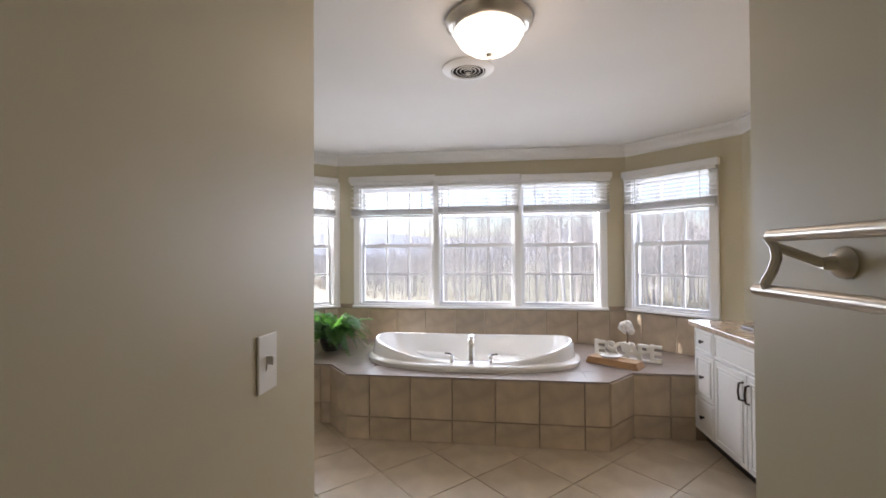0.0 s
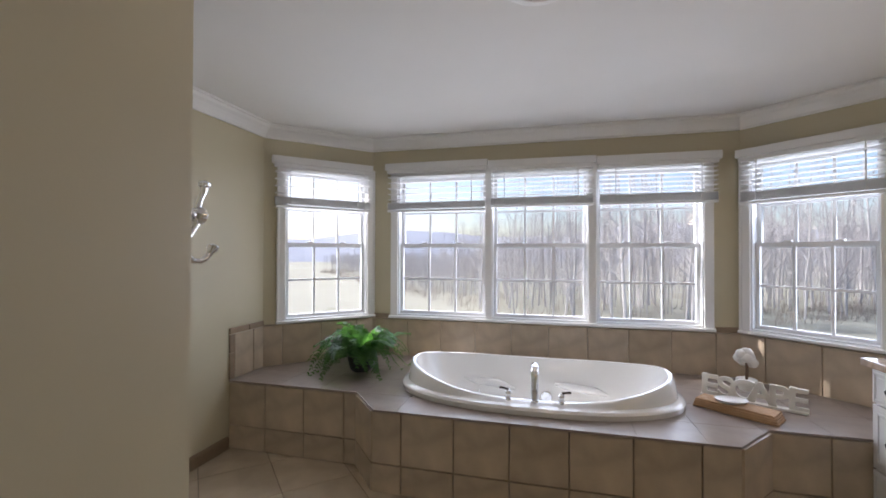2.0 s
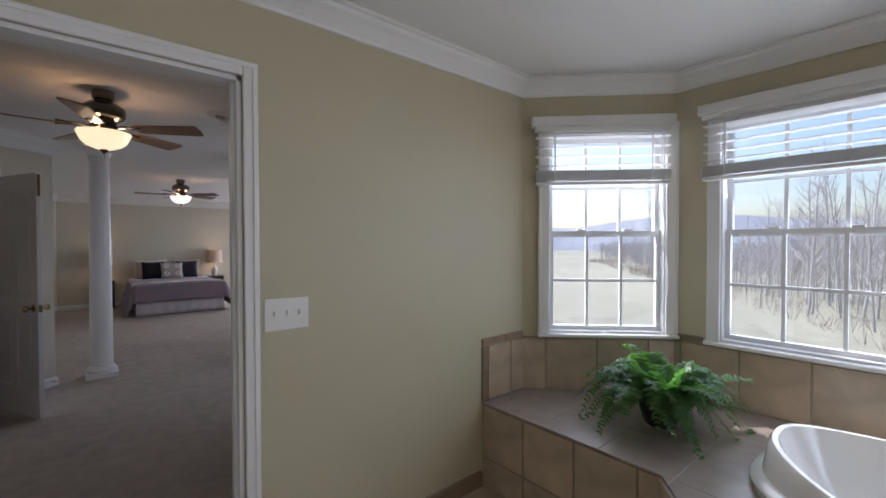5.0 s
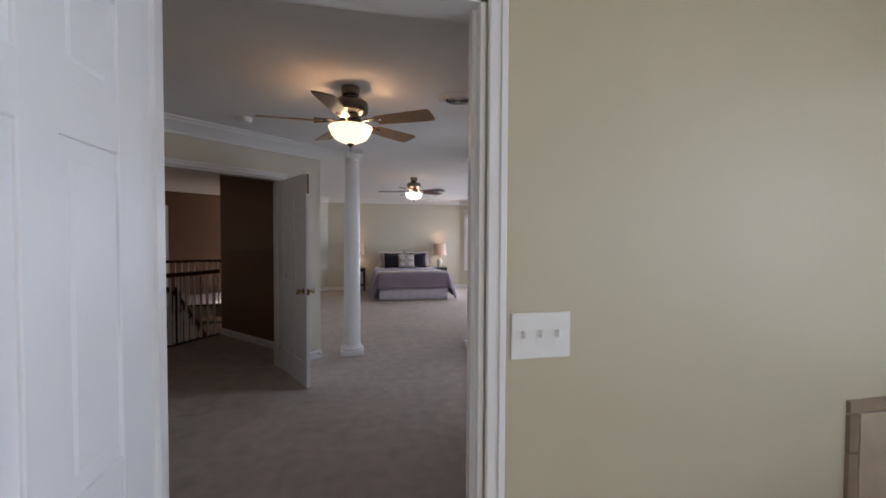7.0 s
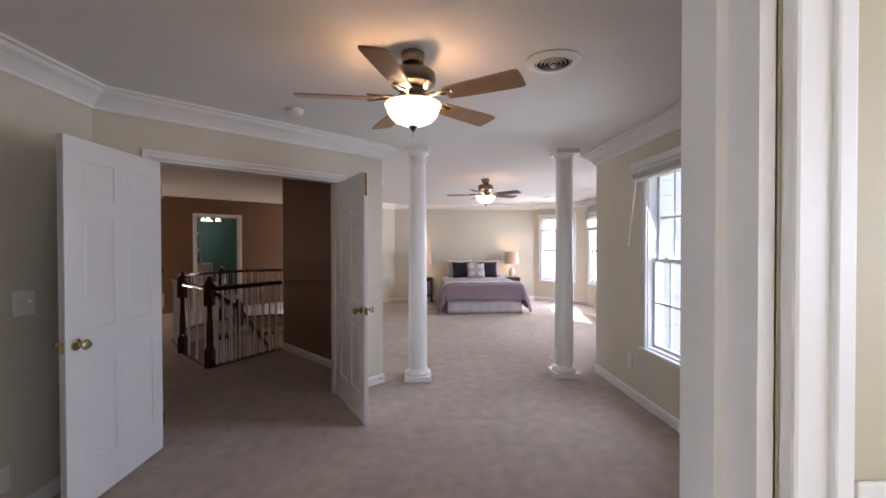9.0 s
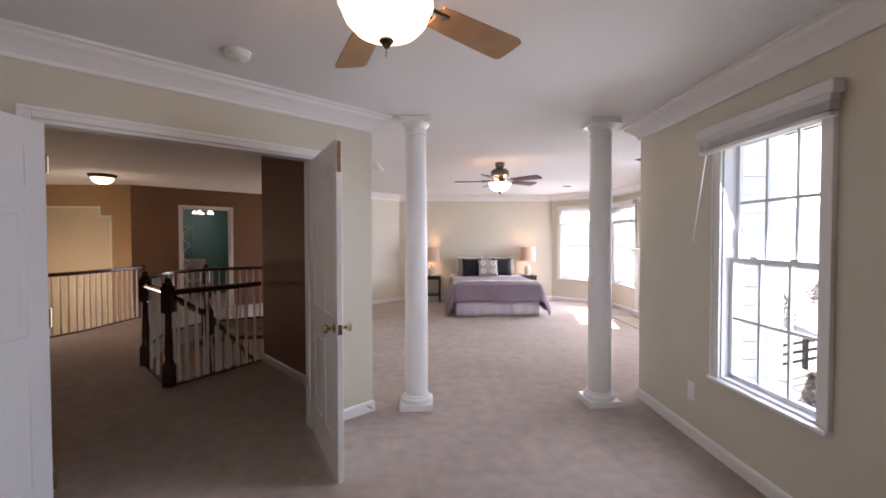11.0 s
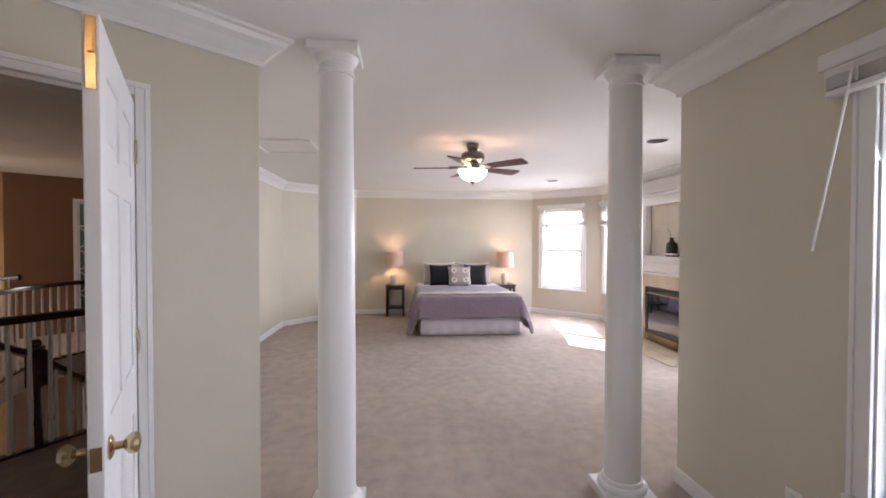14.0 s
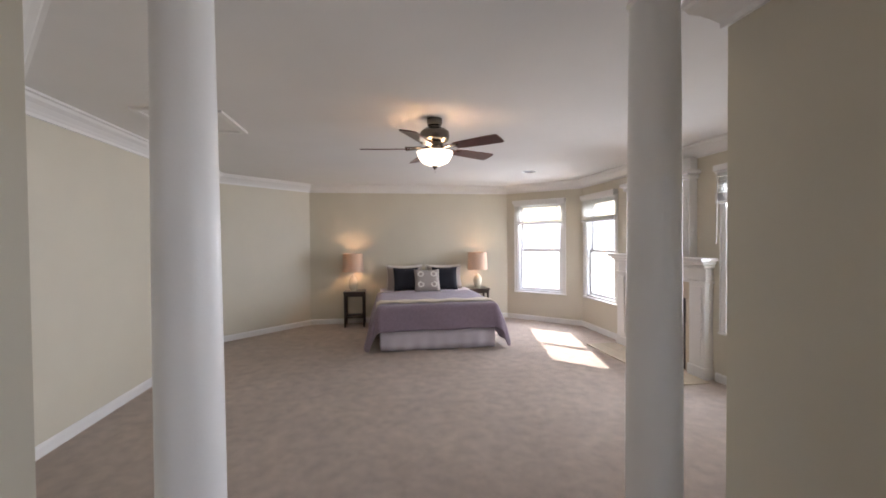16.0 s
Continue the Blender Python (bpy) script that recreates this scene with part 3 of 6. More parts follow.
# ---- windows ----
def window(name, label, p0, p1, s0, s1, z0, z1, depth=0.14, grid=True, casing=True, stool=True, power=20.0, frame_w=0.014, r=0.027, split=0.499):
    """A double-hung unit in its opening: frame, two sashes, muntins, panes, and on the room side casing and sill."""
    m, _ = along(p0, p1)
    root = thing(name, label, "window", kind="structure")
    w = s1 - s0
    fb = bmesh.new()
    f = frame_w
    for a, b, c, d in ((s0, s0 + f, z0, z1), (s1 - f, s1, z0, z1), (s0 + f, s1 - f, z0, z0 + f), (s0 + f, s1 - f, z1 - f, z1)):
        box(fb, a, b, -depth, -0.002, c, d)
    part("window_frame", fb, VINYL, root)
    mid = z0 + split * (z1 - z0)
    for tag, a, b, y in (("lower_sash", z0 + f, mid + 0.02, -0.065), ("upper_sash", mid - 0.02, z1 - f, -0.10)):
        sb = bmesh.new()
        x0, x1 = s0 + f, s1 - f
        for q in ((x0, x0 + r, a, b), (x1 - r, x1, a, b), (x0 + r, x1 - r, a, a + r), (x0 + r, x1 - r, b - r, b)):
            box(sb, q[0], q[1], y - 0.015, y + 0.015, q[2], q[3])
        sash = part(tag, sb, VINYL, root)
        gx0, gx1, gz0, gz1 = x0 + r, x1 - r, a + r, b - r
        cols, rows = (3, 2) if grid else (1, 1)
        if grid:
            gb = bmesh.new()
            for i in (1, 2):
                gx = gx0 + (gx1 - gx0) * i / 3
                box(gb, gx - 0.009, gx + 0.009, y - 0.008, y + 0.008, gz0, gz1)
            for i in range(3):
                zc = (gz0 + gz1) / 2
                wi = (gx1 - gx0) / 3
                box(gb, gx0 + wi * i + 0.009 * (i > 0), gx0 + wi * (i + 1) - 0.009 * (i < 2), y - 0.008, y + 0.008, zc - 0.009, zc + 0.009)
            part("muntins", gb, VINYL, sash)
        for i in range(cols):
            for j in range(rows):
                pw, ph = (gx1 - gx0) / cols, (gz1 - gz0) / rows
                pane = part("pane", one_box(gx0 + pw * i + 0.001, gx0 + pw * (i + 1) - 0.001, y - 0.002, y + 0.002, gz0 + ph * j + 0.001, gz0 + ph * (j + 1) - 0.001), GLASS, sash)
                pane.visible_shadow = False
        if tag == "lower_sash":
            for lx in (s0 + w * 0.3, s0 + w * 0.7):
                part("sash_lock", one_box(lx - 0.025, lx + 0.025, y - 0.012, y + 0.02, b, b + 0.014, bevel=0.004), VINYL, sash)
    if casing:
        cb = bmesh.new()
        cw = 0.062
        for a, b, c, d in ((s0 - cw, s0 + 0.006, z0 - 0.0, z1 + cw), (s1 - 0.006, s1 + cw, z0 - 0.0, z1 + cw), (s0 + 0.006, s1 - 0.006, z1 - 0.006, z1 + cw)):
            box(cb, a, b, 0, 0.018, c, d, bevel=0.004)
        box(cb, s0 - cw - 0.004, s0 - cw + 0.014, 0.0, 0.026, z0, z1 + cw, bevel=0.003)
        box(cb, s1 + cw - 0.014, s1 + cw + 0.004, 0.0, 0.026, z0, z1 + cw, bevel=0.003)
        part("casing", cb, TRIM, root)
    if stool:
        part("window_sill", one_box(s0 - 0.07, s1 + 0.07, -0.04, 0.042, z0 - 0.022, z0, bevel=0.006), TRIM, root)
    root.matrix_basis = m
    if power:
        c = m @ Vector(((s0 + s1) / 2, -0.16, (z0 + z1) / 2))
        nrm = m.to_3x3() @ Vector((0, 1, -0.35))
        window_light("skylight_" + name, c, nrm, w, z1 - z0, power)
    return root


def blind(label, p0, p1, s0, s1, top, drop, slats, stack, projection=0.05, wand=None, cord=None, cloth_mat=None):
    """A raised venetian blind: valance, spread slats, the gathered stack and bottom rail, ladder tapes."""
    m, _ = along(p0, p1)
    root = thing("window_blind", label, "blind", group="window blinds")
    y = 0.028 + projection / 2
    slat_mat = cloth_mat or BLIND
    part("valance", one_box(s0 - 0.02, s1 + 0.02, 0.026, 0.036 + projection, top - 0.062, top, bevel=0.006), BLIND, root, "white wood valance")
    part("headrail", one_box(s0, s1, 0.03, 0.026 + projection, top - 0.09, top - 0.063), BLIND, root)
    first = top - 0.10
    for i in range(slats):
        z = first - (drop - 0.10) * (i + 0.5) / max(slats, 1)
        sb = one_box(s0 + 0.004, s1 - 0.004, -0.024, 0.024, -0.0013, 0.0013, m=pose(0, y, z, 4))
        part("slat", sb, slat_mat, root)
    n = int(stack / 0.006)
    for i in range(n):
        z = top - drop - 0.004 - i * 0.006
        part("slat", one_box(s0 + 0.004, s1 - 0.004, y - 0.025, y + 0.025, z - 0.0014, z + 0.0014), slat_mat, root)
    zb = top - drop - stack
    part("bottom_rail", one_box(s0 + 0.004, s1 - 0.004, y - 0.026, y + 0.026, zb - 0.022, zb - 0.002, bevel=0.004), BLIND, root)
    for s in (s0 + 0.12, s1 - 0.12):
        part("ladder_tape", one_box(s - 0.004, s + 0.004, y + 0.027, y + 0.0285, zb, top - 0.09), BLIND, root)
    if wand:
        sw, dz, lean = wand
        part("tilt_wand", bar([(sw, y + 0.035, top - 0.08), (sw + lean, y + 0.05, top - 0.08 - dz)], 0.0045, 6), BLIND, root, "white tilt wand")
    if cord:
        sc, dz = cord
        pts = [(sc, y + 0.03, top - 0.08), (sc + 0.006, y + 0.03, top - dz * 0.5), (sc - 0.012, y + 0.03, top - dz * 0.72), (sc - 0.03, y + 0.03, top - dz * 0.9), (sc - 0.012, y + 0.03, top - dz),
               (sc + 0.016, y + 0.03, top - dz * 0.9), (sc + 0.012, y + 0.03, top - dz * 0.7), (sc + 0.012, y + 0.03, top - 0.08)]
        part("lift_cord", bar(pts, 0.0028, 5), BLIND, root, "looped white lift cord")
    root.matrix_basis = m
    return root


CW = [(0.244, 1.043), (1.093, 1.903), (1.949, 2.772)]
for i, (a, b) in enumerate(CW):
    window("window_%d" % (i + 1), "white double-hung window with six-over-six muntins above the tub", BATH[5], BATH[6], a, b, *WIN_Z, casing=False, stool=False, power=P_BATH)
m_c, _ = along(BATH[5], BATH[6])
bm = bmesh.new()
for a, b in ((0.182, 0.250), (1.037, 1.099), (1.897, 1.955), (2.766, 2.834)):
    box(bm, a, b, 0, 0.018, WIN_Z[0], WIN_Z[1] + 0.06, bevel=0.004)
for a, b in ((0.250, 1.037), (1.099, 1.897), (1.955, 2.766)):
    box(bm, a, b, 0, 0.018, WIN_Z[1] - 0.006, WIN_Z[1] + 0.06, bevel=0.004)
box(bm, 0.175, 2.845, -0.04, 0.042, WIN_Z[0] - 0.024, WIN_Z[0], bevel=0.006)
bmesh.ops.transform(bm, verts=bm.verts, matrix=m_c)
structure("trim_window_bank", bm, TRIM, "white casing and long sill of the triple window", "window trim")
window("window_4", "white double-hung window with muntins in the angled bay wall", BATH[6], BATH[7], 0.051, 0.784, *WIN_Z, power=P_BATH)
window("window_5", "white double-hung window with muntins in the angled bay wall", BATH[4], BATH[5], 0.235, 0.94, *WIN_Z, power=P_BATH)
blind("raised white venetian blind with valance on the triple window", BATH[5], BATH[6], 0.165, 1.02, 2.222, 0.31, 6, 0.062)
blind("raised white venetian blind with valance on the triple window", BATH[5], BATH[6], 1.065, 1.903, 2.232, 0.32, 6, 0.062)
blind("raised white venetian blind, stack hanging uneven", BATH[5], BATH[6], 1.947, 2.848, 2.248, 0.355, 5, 0.065)
blind("raised white venetian blind with looped cord on the bay window", BATH[6], BATH[7], 0.048, 0.877, 2.235, 0.335, 4, 0.07, cord=(0.10, 1.15))
blind("raised white venetian blind on the bay window", BATH[4], BATH[5], 0.167, 0.985, 2.215, 0.32, 6, 0.07)

window("window_6", "white double-hung window with muntins overlooking the pasture", BED[1], BED[2], 2.37, 3.08, 0.53, 2.07, power=P_SIDE)
blind("white venetian blind gathered up under its valance with hanging wand", BED[1], BED[2], 2.27, 3.205, 2.165, 0.07, 0, 0.072, wand=(3.09, 0.66, 0.125))
window("window_7", "white double-hung bedroom window glowing with sun", BED[5], BED[6], 0.35, 1.20, *BWIN_Z, grid=False, power=P_BED, frame_w=0.03, r=0.042, split=0.474)
window("window_8", "white double-hung bedroom window beside the fireplace", BED[4], BED[5], 3.15, 4.02, *BWIN_Z, grid=False, power=P_BED, frame_w=0.03, r=0.042, split=0.474)
window("window_9", "white double-hung bedroom window beside the fireplace", BED[4], BED[5], 0.41, 1.18, *BWIN_Z, grid=False, power=P_BED, frame_w=0.03, r=0.042, split=0.474)
blind("white fabric-like blind drawn over the upper window", BED[5], BED[6], 0.30, 1.25, 2.185, 0.36, 14, 0.06, cloth_mat=SHADECLOTH)
blind("white fabric-like blind drawn over the upper window", BED[4], BED[5], 3.10, 4.07, 2.185, 0.36, 14, 0.06, cloth_mat=SHADECLOTH)
blind("white venetian blind half lowered with wand", BED[4], BED[5], 0.34, 1.25, 2.19, 0.28, 8, 0.08, wand=(1.2, 0.7, 0.0))

# ---- bathroom ----
DECK_Z = 0.495
deck_root = thing("tub_deck", "stepped tub platform clad in beige and taupe ceramic tile", "tub platform", kind="structure")
def clip(poly, convex):
    """Cuts a plan polygon by a convex outline."""
    out = [Vector(p) for p in poly]
    for i in range(len(convex)):
        a, b = Vector(convex[i]), Vector(convex[(i + 1) % len(convex)])
        n = Vector((-(b - a).y, (b - a).x))
        src, out = out, []
        for j, p in enumerate(src):
            q = src[(j + 1) % len(src)]
            dp, dq = (p - a).dot(n), (q - a).dot(n)
            if dp >= 0:
                out.append(p)
            if (dp >= 0) != (dq >= 0):
                out.append(p.lerp(q, dp / (dp - dq)))
        if len(out) < 3:
            return []
    keep = [p for k, p in enumerate(out) if (p - out[k - 1]).length > 1e-4]
    area = sum(keep[k - 1].cross(keep[k]) for k in range(len(keep))) / 2 if len(keep) > 2 else 0
    return keep if area > 4e-4 else []


HOLE = []
for k in range(20):
    tt = 2 * math.pi * k / 20
    cc, ss = math.cos(tt), math.sin(tt)
    HOLE.append((0.105 + 0.845 * abs(cc) ** 0.85 * (1 if cc >= 0 else -1), 3.60 + 0.41 * abs(ss) ** 0.85 * (1 if ss >= 0 else -1)))


def around(poly, hole):
    """The convex pieces of a polygon that lie outside a convex hole."""
    pieces, rest = [], [Vector(p) for p in poly]
    for i in range(len(hole)):
        a, b = hole[i], hole[(i + 1) % len(hole)]
        if not rest:
            break
        n = Vector((-(b[1] - a[1]), b[0] - a[0])).normalized() * 9
        d = (Vector(b) - Vector(a)).normalized() * 9
        a2, b2 = Vector(a) - d, Vector(b) + d
        outer = clip(rest, [b2, a2, a2 - n, b2 - n])
        if outer:
            pieces.append(outer)
        rest = clip(rest, [a2, b2, b2 + n, a2 + n])
    return pieces


def plan_tile(name, poly, z0, z1, material, parent, drop=0.0025):
    """One flat tile with a worn upper edge, its origin at its centre."""
    c = sum(poly, Vector((0, 0))) / len(poly)
    bm = bmesh.new()
    rings = []
    for shrink, z in ((0, z0), (0, z1 - drop), (0.003, z1)):
        shrink = shrink if drop > 0.0005 else 0
        rings.append([bm.verts.new(((p.x - c.x) * (1 - shrink / max((p - c).length, 0.01)), (p.y - c.y) * (1 - shrink / max((p - c).length, 0.01)), z)) for p in poly])
    bm.faces.new(rings[-1])
    for a, b in zip(rings, rings[1:]):
        for i in range(len(a)):
            j = (i + 1) % len(a)
            bm.faces.new((a[i], a[j], b[j], b[i]))
    ob = part(name, bm, material, parent)
    ob.location = (c.x, c.y, 0)
    return ob


def square(x0, y0, x1, y1, g):
    return [(x0 + g, y0 + g), (x1 - g, y0 + g), (x1 - g, y1 - g), (x0 + g, y1 - g)]


FRONT = [(-1.047, 3.245), (-0.816, 2.978), (1.116, 2.978), (1.350, 3.245)]
BACK = [(-2.073, 3.245), (2.33, 3.245), (2.33, 3.58), (1.62, 4.29), (-1.40, 4.29), (-2.073, 3.617)]
for i in range(-7, 8):
    x0 = 0.155 + (i - 0.5) * 0.33
    for y0, y1, zone in ((2.9, 3.245, FRONT), (3.245, 3.575, BACK), (3.575, 3.905, BACK), (3.905, 4.30, BACK)):
        poly = clip(square(x0, y0, x0 + 0.33, y1, 0.0006), zone)
        if not poly:
            continue
        cutout = around(poly, HOLE)
        inside = len(clip(poly, HOLE)) > 2
        for piece in (cutout if inside else [poly]):
            plan_tile("tile", piece, DECK_Z - 0.013, DECK_Z, DECKTILE, deck_root, 0.001 if not inside else 0.0002)
bm = bmesh.new()
for zone in ([(-1.055, 3.258), (-0.824, 2.998), (1.124, 2.998), (1.358, 3.258)], [(-2.073, 3.258), (2.33, 3.258), (2.33, 3.58), (1.62, 4.29), (-1.40, 4.29), (-2.073, 3.617)]):
    for piece in around(zone, HOLE):
        prism(bm, piece, 0.0, DECK_Z - 0.014)
part("core", bm, GROUT, deck_root)


def face_tiles(p0, p1, rows, joints, parent, material, name="tile", proud=0.012, gap=0.0014):
    """Upright tiles on the face from p0 to p1 (out to its left); joints are distances along it."""
    m, length = along(p0, p1)
    cuts = [0.0] + [j for j in joints if 0.02 < j < length - 0.02] + [length]
    for a, b in zip(cuts, cuts[1:]):
        for z0, z1 in rows:
            w, h = b - a - 2 * gap, z1 - z0 - 2 * gap
            bm = bmesh.new()
            lo = [bm.verts.new(v) for v in ((-w / 2, 0, -h / 2), (w / 2, 0, -h / 2), (w / 2, 0, h / 2), (-w / 2, 0, h / 2))]
            e = 0.003
            hi = [bm.verts.new(v) for v in ((-w / 2 + e, proud, -h / 2 + e), (w / 2 - e, proud, -h / 2 + e), (w / 2 - e, proud, h / 2 - e), (-w / 2 + e, proud, h / 2 - e))]
            bm.faces.new(hi)
            for k in range(4):
                bm.faces.new((lo[k], lo[(k + 1) % 4], hi[(k + 1) % 4], hi[k]))
            ob = part(name, bm, material, parent)
            ob.matrix_basis = m @ Matrix.Translation(((a + b) / 2, 0, (z0 + z1) / 2))


ROWS2 = [(0.0, 0.172), (0.172, 0.481)]
face_tiles((1.124, 2.998), (-0.824, 2.998), ROWS2, [1.129 - 0.318 * k + 0.318 * 3 for k in range(0, 8)][::-1], deck_root, TILE)
face_tiles((-0.824, 2.998), (-1.055, 3.258), ROWS2, [], deck_root, TILE)
face_tiles((1.358, 3.258), (1.124, 2.998), ROWS2, [], deck_root, TILE)
face_tiles((-1.055, 3.258), (-2.073, 3.258), ROWS2, [0.09, 0.40, 0.71], deck_root, TILE)
face_tiles((1.808, 3.258), (1.358, 3.258), ROWS2, [0.18, 0.49], deck_root, TILE)

splash = thing("tile_backsplash", "beige tile backsplash under the windows with brown border", "backsplash", kind="structure")
SPL = [(DECK_Z + 0.001, 0.829)]
face_tiles(BATH[4], BATH[5], SPL, [0.20, 0.52, 0.84], splash, TILE, proud=0.010)
face_tiles(BATH[5], BATH[6], SPL, [0.17 + 0.312 * k for k in range(10)], splash, TILE, proud=0.010)
face_tiles(BATH[6], BATH[7], SPL, [0.16, 0.48, 0.80], splash, TILE, proud=0.010)
face_tiles(BATH[7], (-2.073, 3.292), SPL, [0.12], splash, TILE, proud=0.010)
BD = [(0.829, 0.877)]
face_tiles(BATH[4], BATH[5], [(0.829, 0.838)], [0.3, 0.6], splash, BORDER, "border_tile", 0.012)
face_tiles((1.62, 4.29), (1.45, 4.29), BD, [], splash, BORDER, "border_tile", 0.012)
face_tiles((-1.23, 4.29), (-1.40, 4.29), BD, [], splash, BORDER, "border_tile", 0.012)
face_tiles((1.45, 4.29), (-1.23, 4.29), [(0.829, 0.838)], [0.3 * k for k in range(1, 9)], splash, BORDER, "border_tile", 0.012)
face_tiles(BATH[6], BATH[7], [(0.829, 0.838)], [0.3, 0.6], splash, BORDER, "border_tile", 0.012)
face_tiles((-2.073, 3.617), (-2.073, 3.240), BD, [0.17], splash, BORDER, "border_tile", 0.012)
face_tiles((-2.073, 3.290), (-2.073, 3.240), [(DECK_Z + 0.001, 0.69), (0.69, 0.828)], [], splash, BORDER, "border_tile", 0.012)


# tub
def tub(label, cx, cy, z0):
    root = thing("bathtub", label, "bathtub")
    n = 72
    # along-radius, across-radius, height, rise at the two ends, pinch at the waist
    levels = [(0.880, 0.440, 0.000, 0, 0), (0.885, 0.445, 0.030, 0, 0), (0.875, 0.435, 0.045, 0.0, 0), (0.845, 0.410, 0.050, 0.006, 0.0),
              (0.838, 0.402, 0.054, 0.050, 0.02), (0.828, 0.392, 0.060, 0.110, 0.04), (0.815, 0.380, 0.063, 0.128, 0.06), (0.798, 0.365, 0.060, 0.128, 0.08), (0.785, 0.352, 0.045, 0.10, 0.10),
              (0.73, 0.305, -0.05, 0.04, 0.13), (0.64, 0.265, -0.22, 0, 0.12), (0.54, 0.22, -0.32, 0, 0.08), (0.36, 0.15, -0.345, 0, 0), (0.12, 0.06, -0.35, 0, 0)]
    bm = bmesh.new()
    rings = []
    for a, b, z, rise, pinch in levels:
        ring = []
        for i in range(n):
            t = 2 * math.pi * i / n
            c, s = math.cos(t), math.sin(t)
            ex = 2 / 2.35
            x = a * abs(c) ** ex * (1 if c >= 0 else -1)
            y = b * abs(s) ** ex * (1 if s >= 0 else -1)
            y *= 1 - pinch * max(0.0, 1 - (x / (0.55 * 0.8)) ** 2)
            g = 1 - (1 - 0.95 * c * c) * (1 - 0.52 * max(0.0, s))
            ring.append(bm.verts.new((x, y, z + rise * g)))
        rings.append(ring)
    for p, q in zip(rings, rings[1:]):
        for i in range(n):
            j = (i + 1) % n
            bm.faces.new((p[i], p[j], q[j], q[i]))
    bm.faces.new(rings[-1])
    shell = part("shell", bm, TUB, root, smooth=True)
    for sx in (-0.33, 0.33):
        for sy in (-1, 1):
            arm = bar([(sx - 0.19, 0.240 * sy, -0.03), (sx - 0.09, 0.262 * sy, -0.055), (sx + 0.07, 0.262 * sy, -0.065), (sx + 0.19, 0.236 * sy, -0.09)], [0.010, 0.030, 0.030, 0.010], 12)
            part("armrest", arm, TUB, root, smooth=True)
    for jx, jy, jr in ((-0.42, 0.215, 1.0), (0.08, 0.215, 1.7), (0.44, 0.215, 1.0)):
        j = turned([(0.022 * jr, 0), (0.022 * jr, 0.004), (0.016 * jr, 0.006), (0.009 * jr, 0.004), (0.0, 0.004)], 18, pose(jx, jy + 0.03, -0.13, 78))
        part("jet" if jr < 1.5 else "overflow_plate", j, CHROME, root, smooth=True)
    root.location, root.scale = (cx, cy, z0), (1.045, 1.12, 1.0)
    return root


tub("glossy white oval drop-in whirlpool bathtub with raised ends", 0.105, 3.60, DECK_Z + 0.001)


def tub_faucet(cx, cy, z):
    root = thing("tub_faucet", "polished chrome tub faucet with two lever handles", "faucet")
    b = turned([(0.030, 0), (0.030, 0.006), (0.022, 0.014), (0.019, 0.03)], 18)
    tube(b, [(0, 0, 0.02), (0, -0.004, 0.10), (0, 0.004, 0.155), (0, 0.03, 0.19), (0, 0.075, 0.194), (0, 0.115, 0.17)], [0.025, 0.024, 0.024, 0.026, 0.027, 0.022], 14)
    part("spout", b, CHROME, root, smooth=True)
    for sx in (-1, 1):
        h = turned([(0.029, 0), (0.029, 0.005), (0.019, 0.012), (0.015, 0.035), (0.020, 0.045), (0.016, 0.058), (0.009, 0.066), (0.0, 0.068)], 16, pose(sx * 0.155, 0.0, 0))
        hb = part("handle_base", h, CHROME, root, smooth=True)
        part("lever", bar([(sx * 0.155, 0, 0.066), (sx * 0.185, 0.0, 0.074), (sx * 0.208, 0.0, 0.075)], [0.007, 0.006, 0.008], 8), BRONZE, hb, "dark lever", smooth=True)
    root.location = (cx, cy, z)
    return root


tub_faucet(0.125, 3.195, DECK_Z + 0.052)


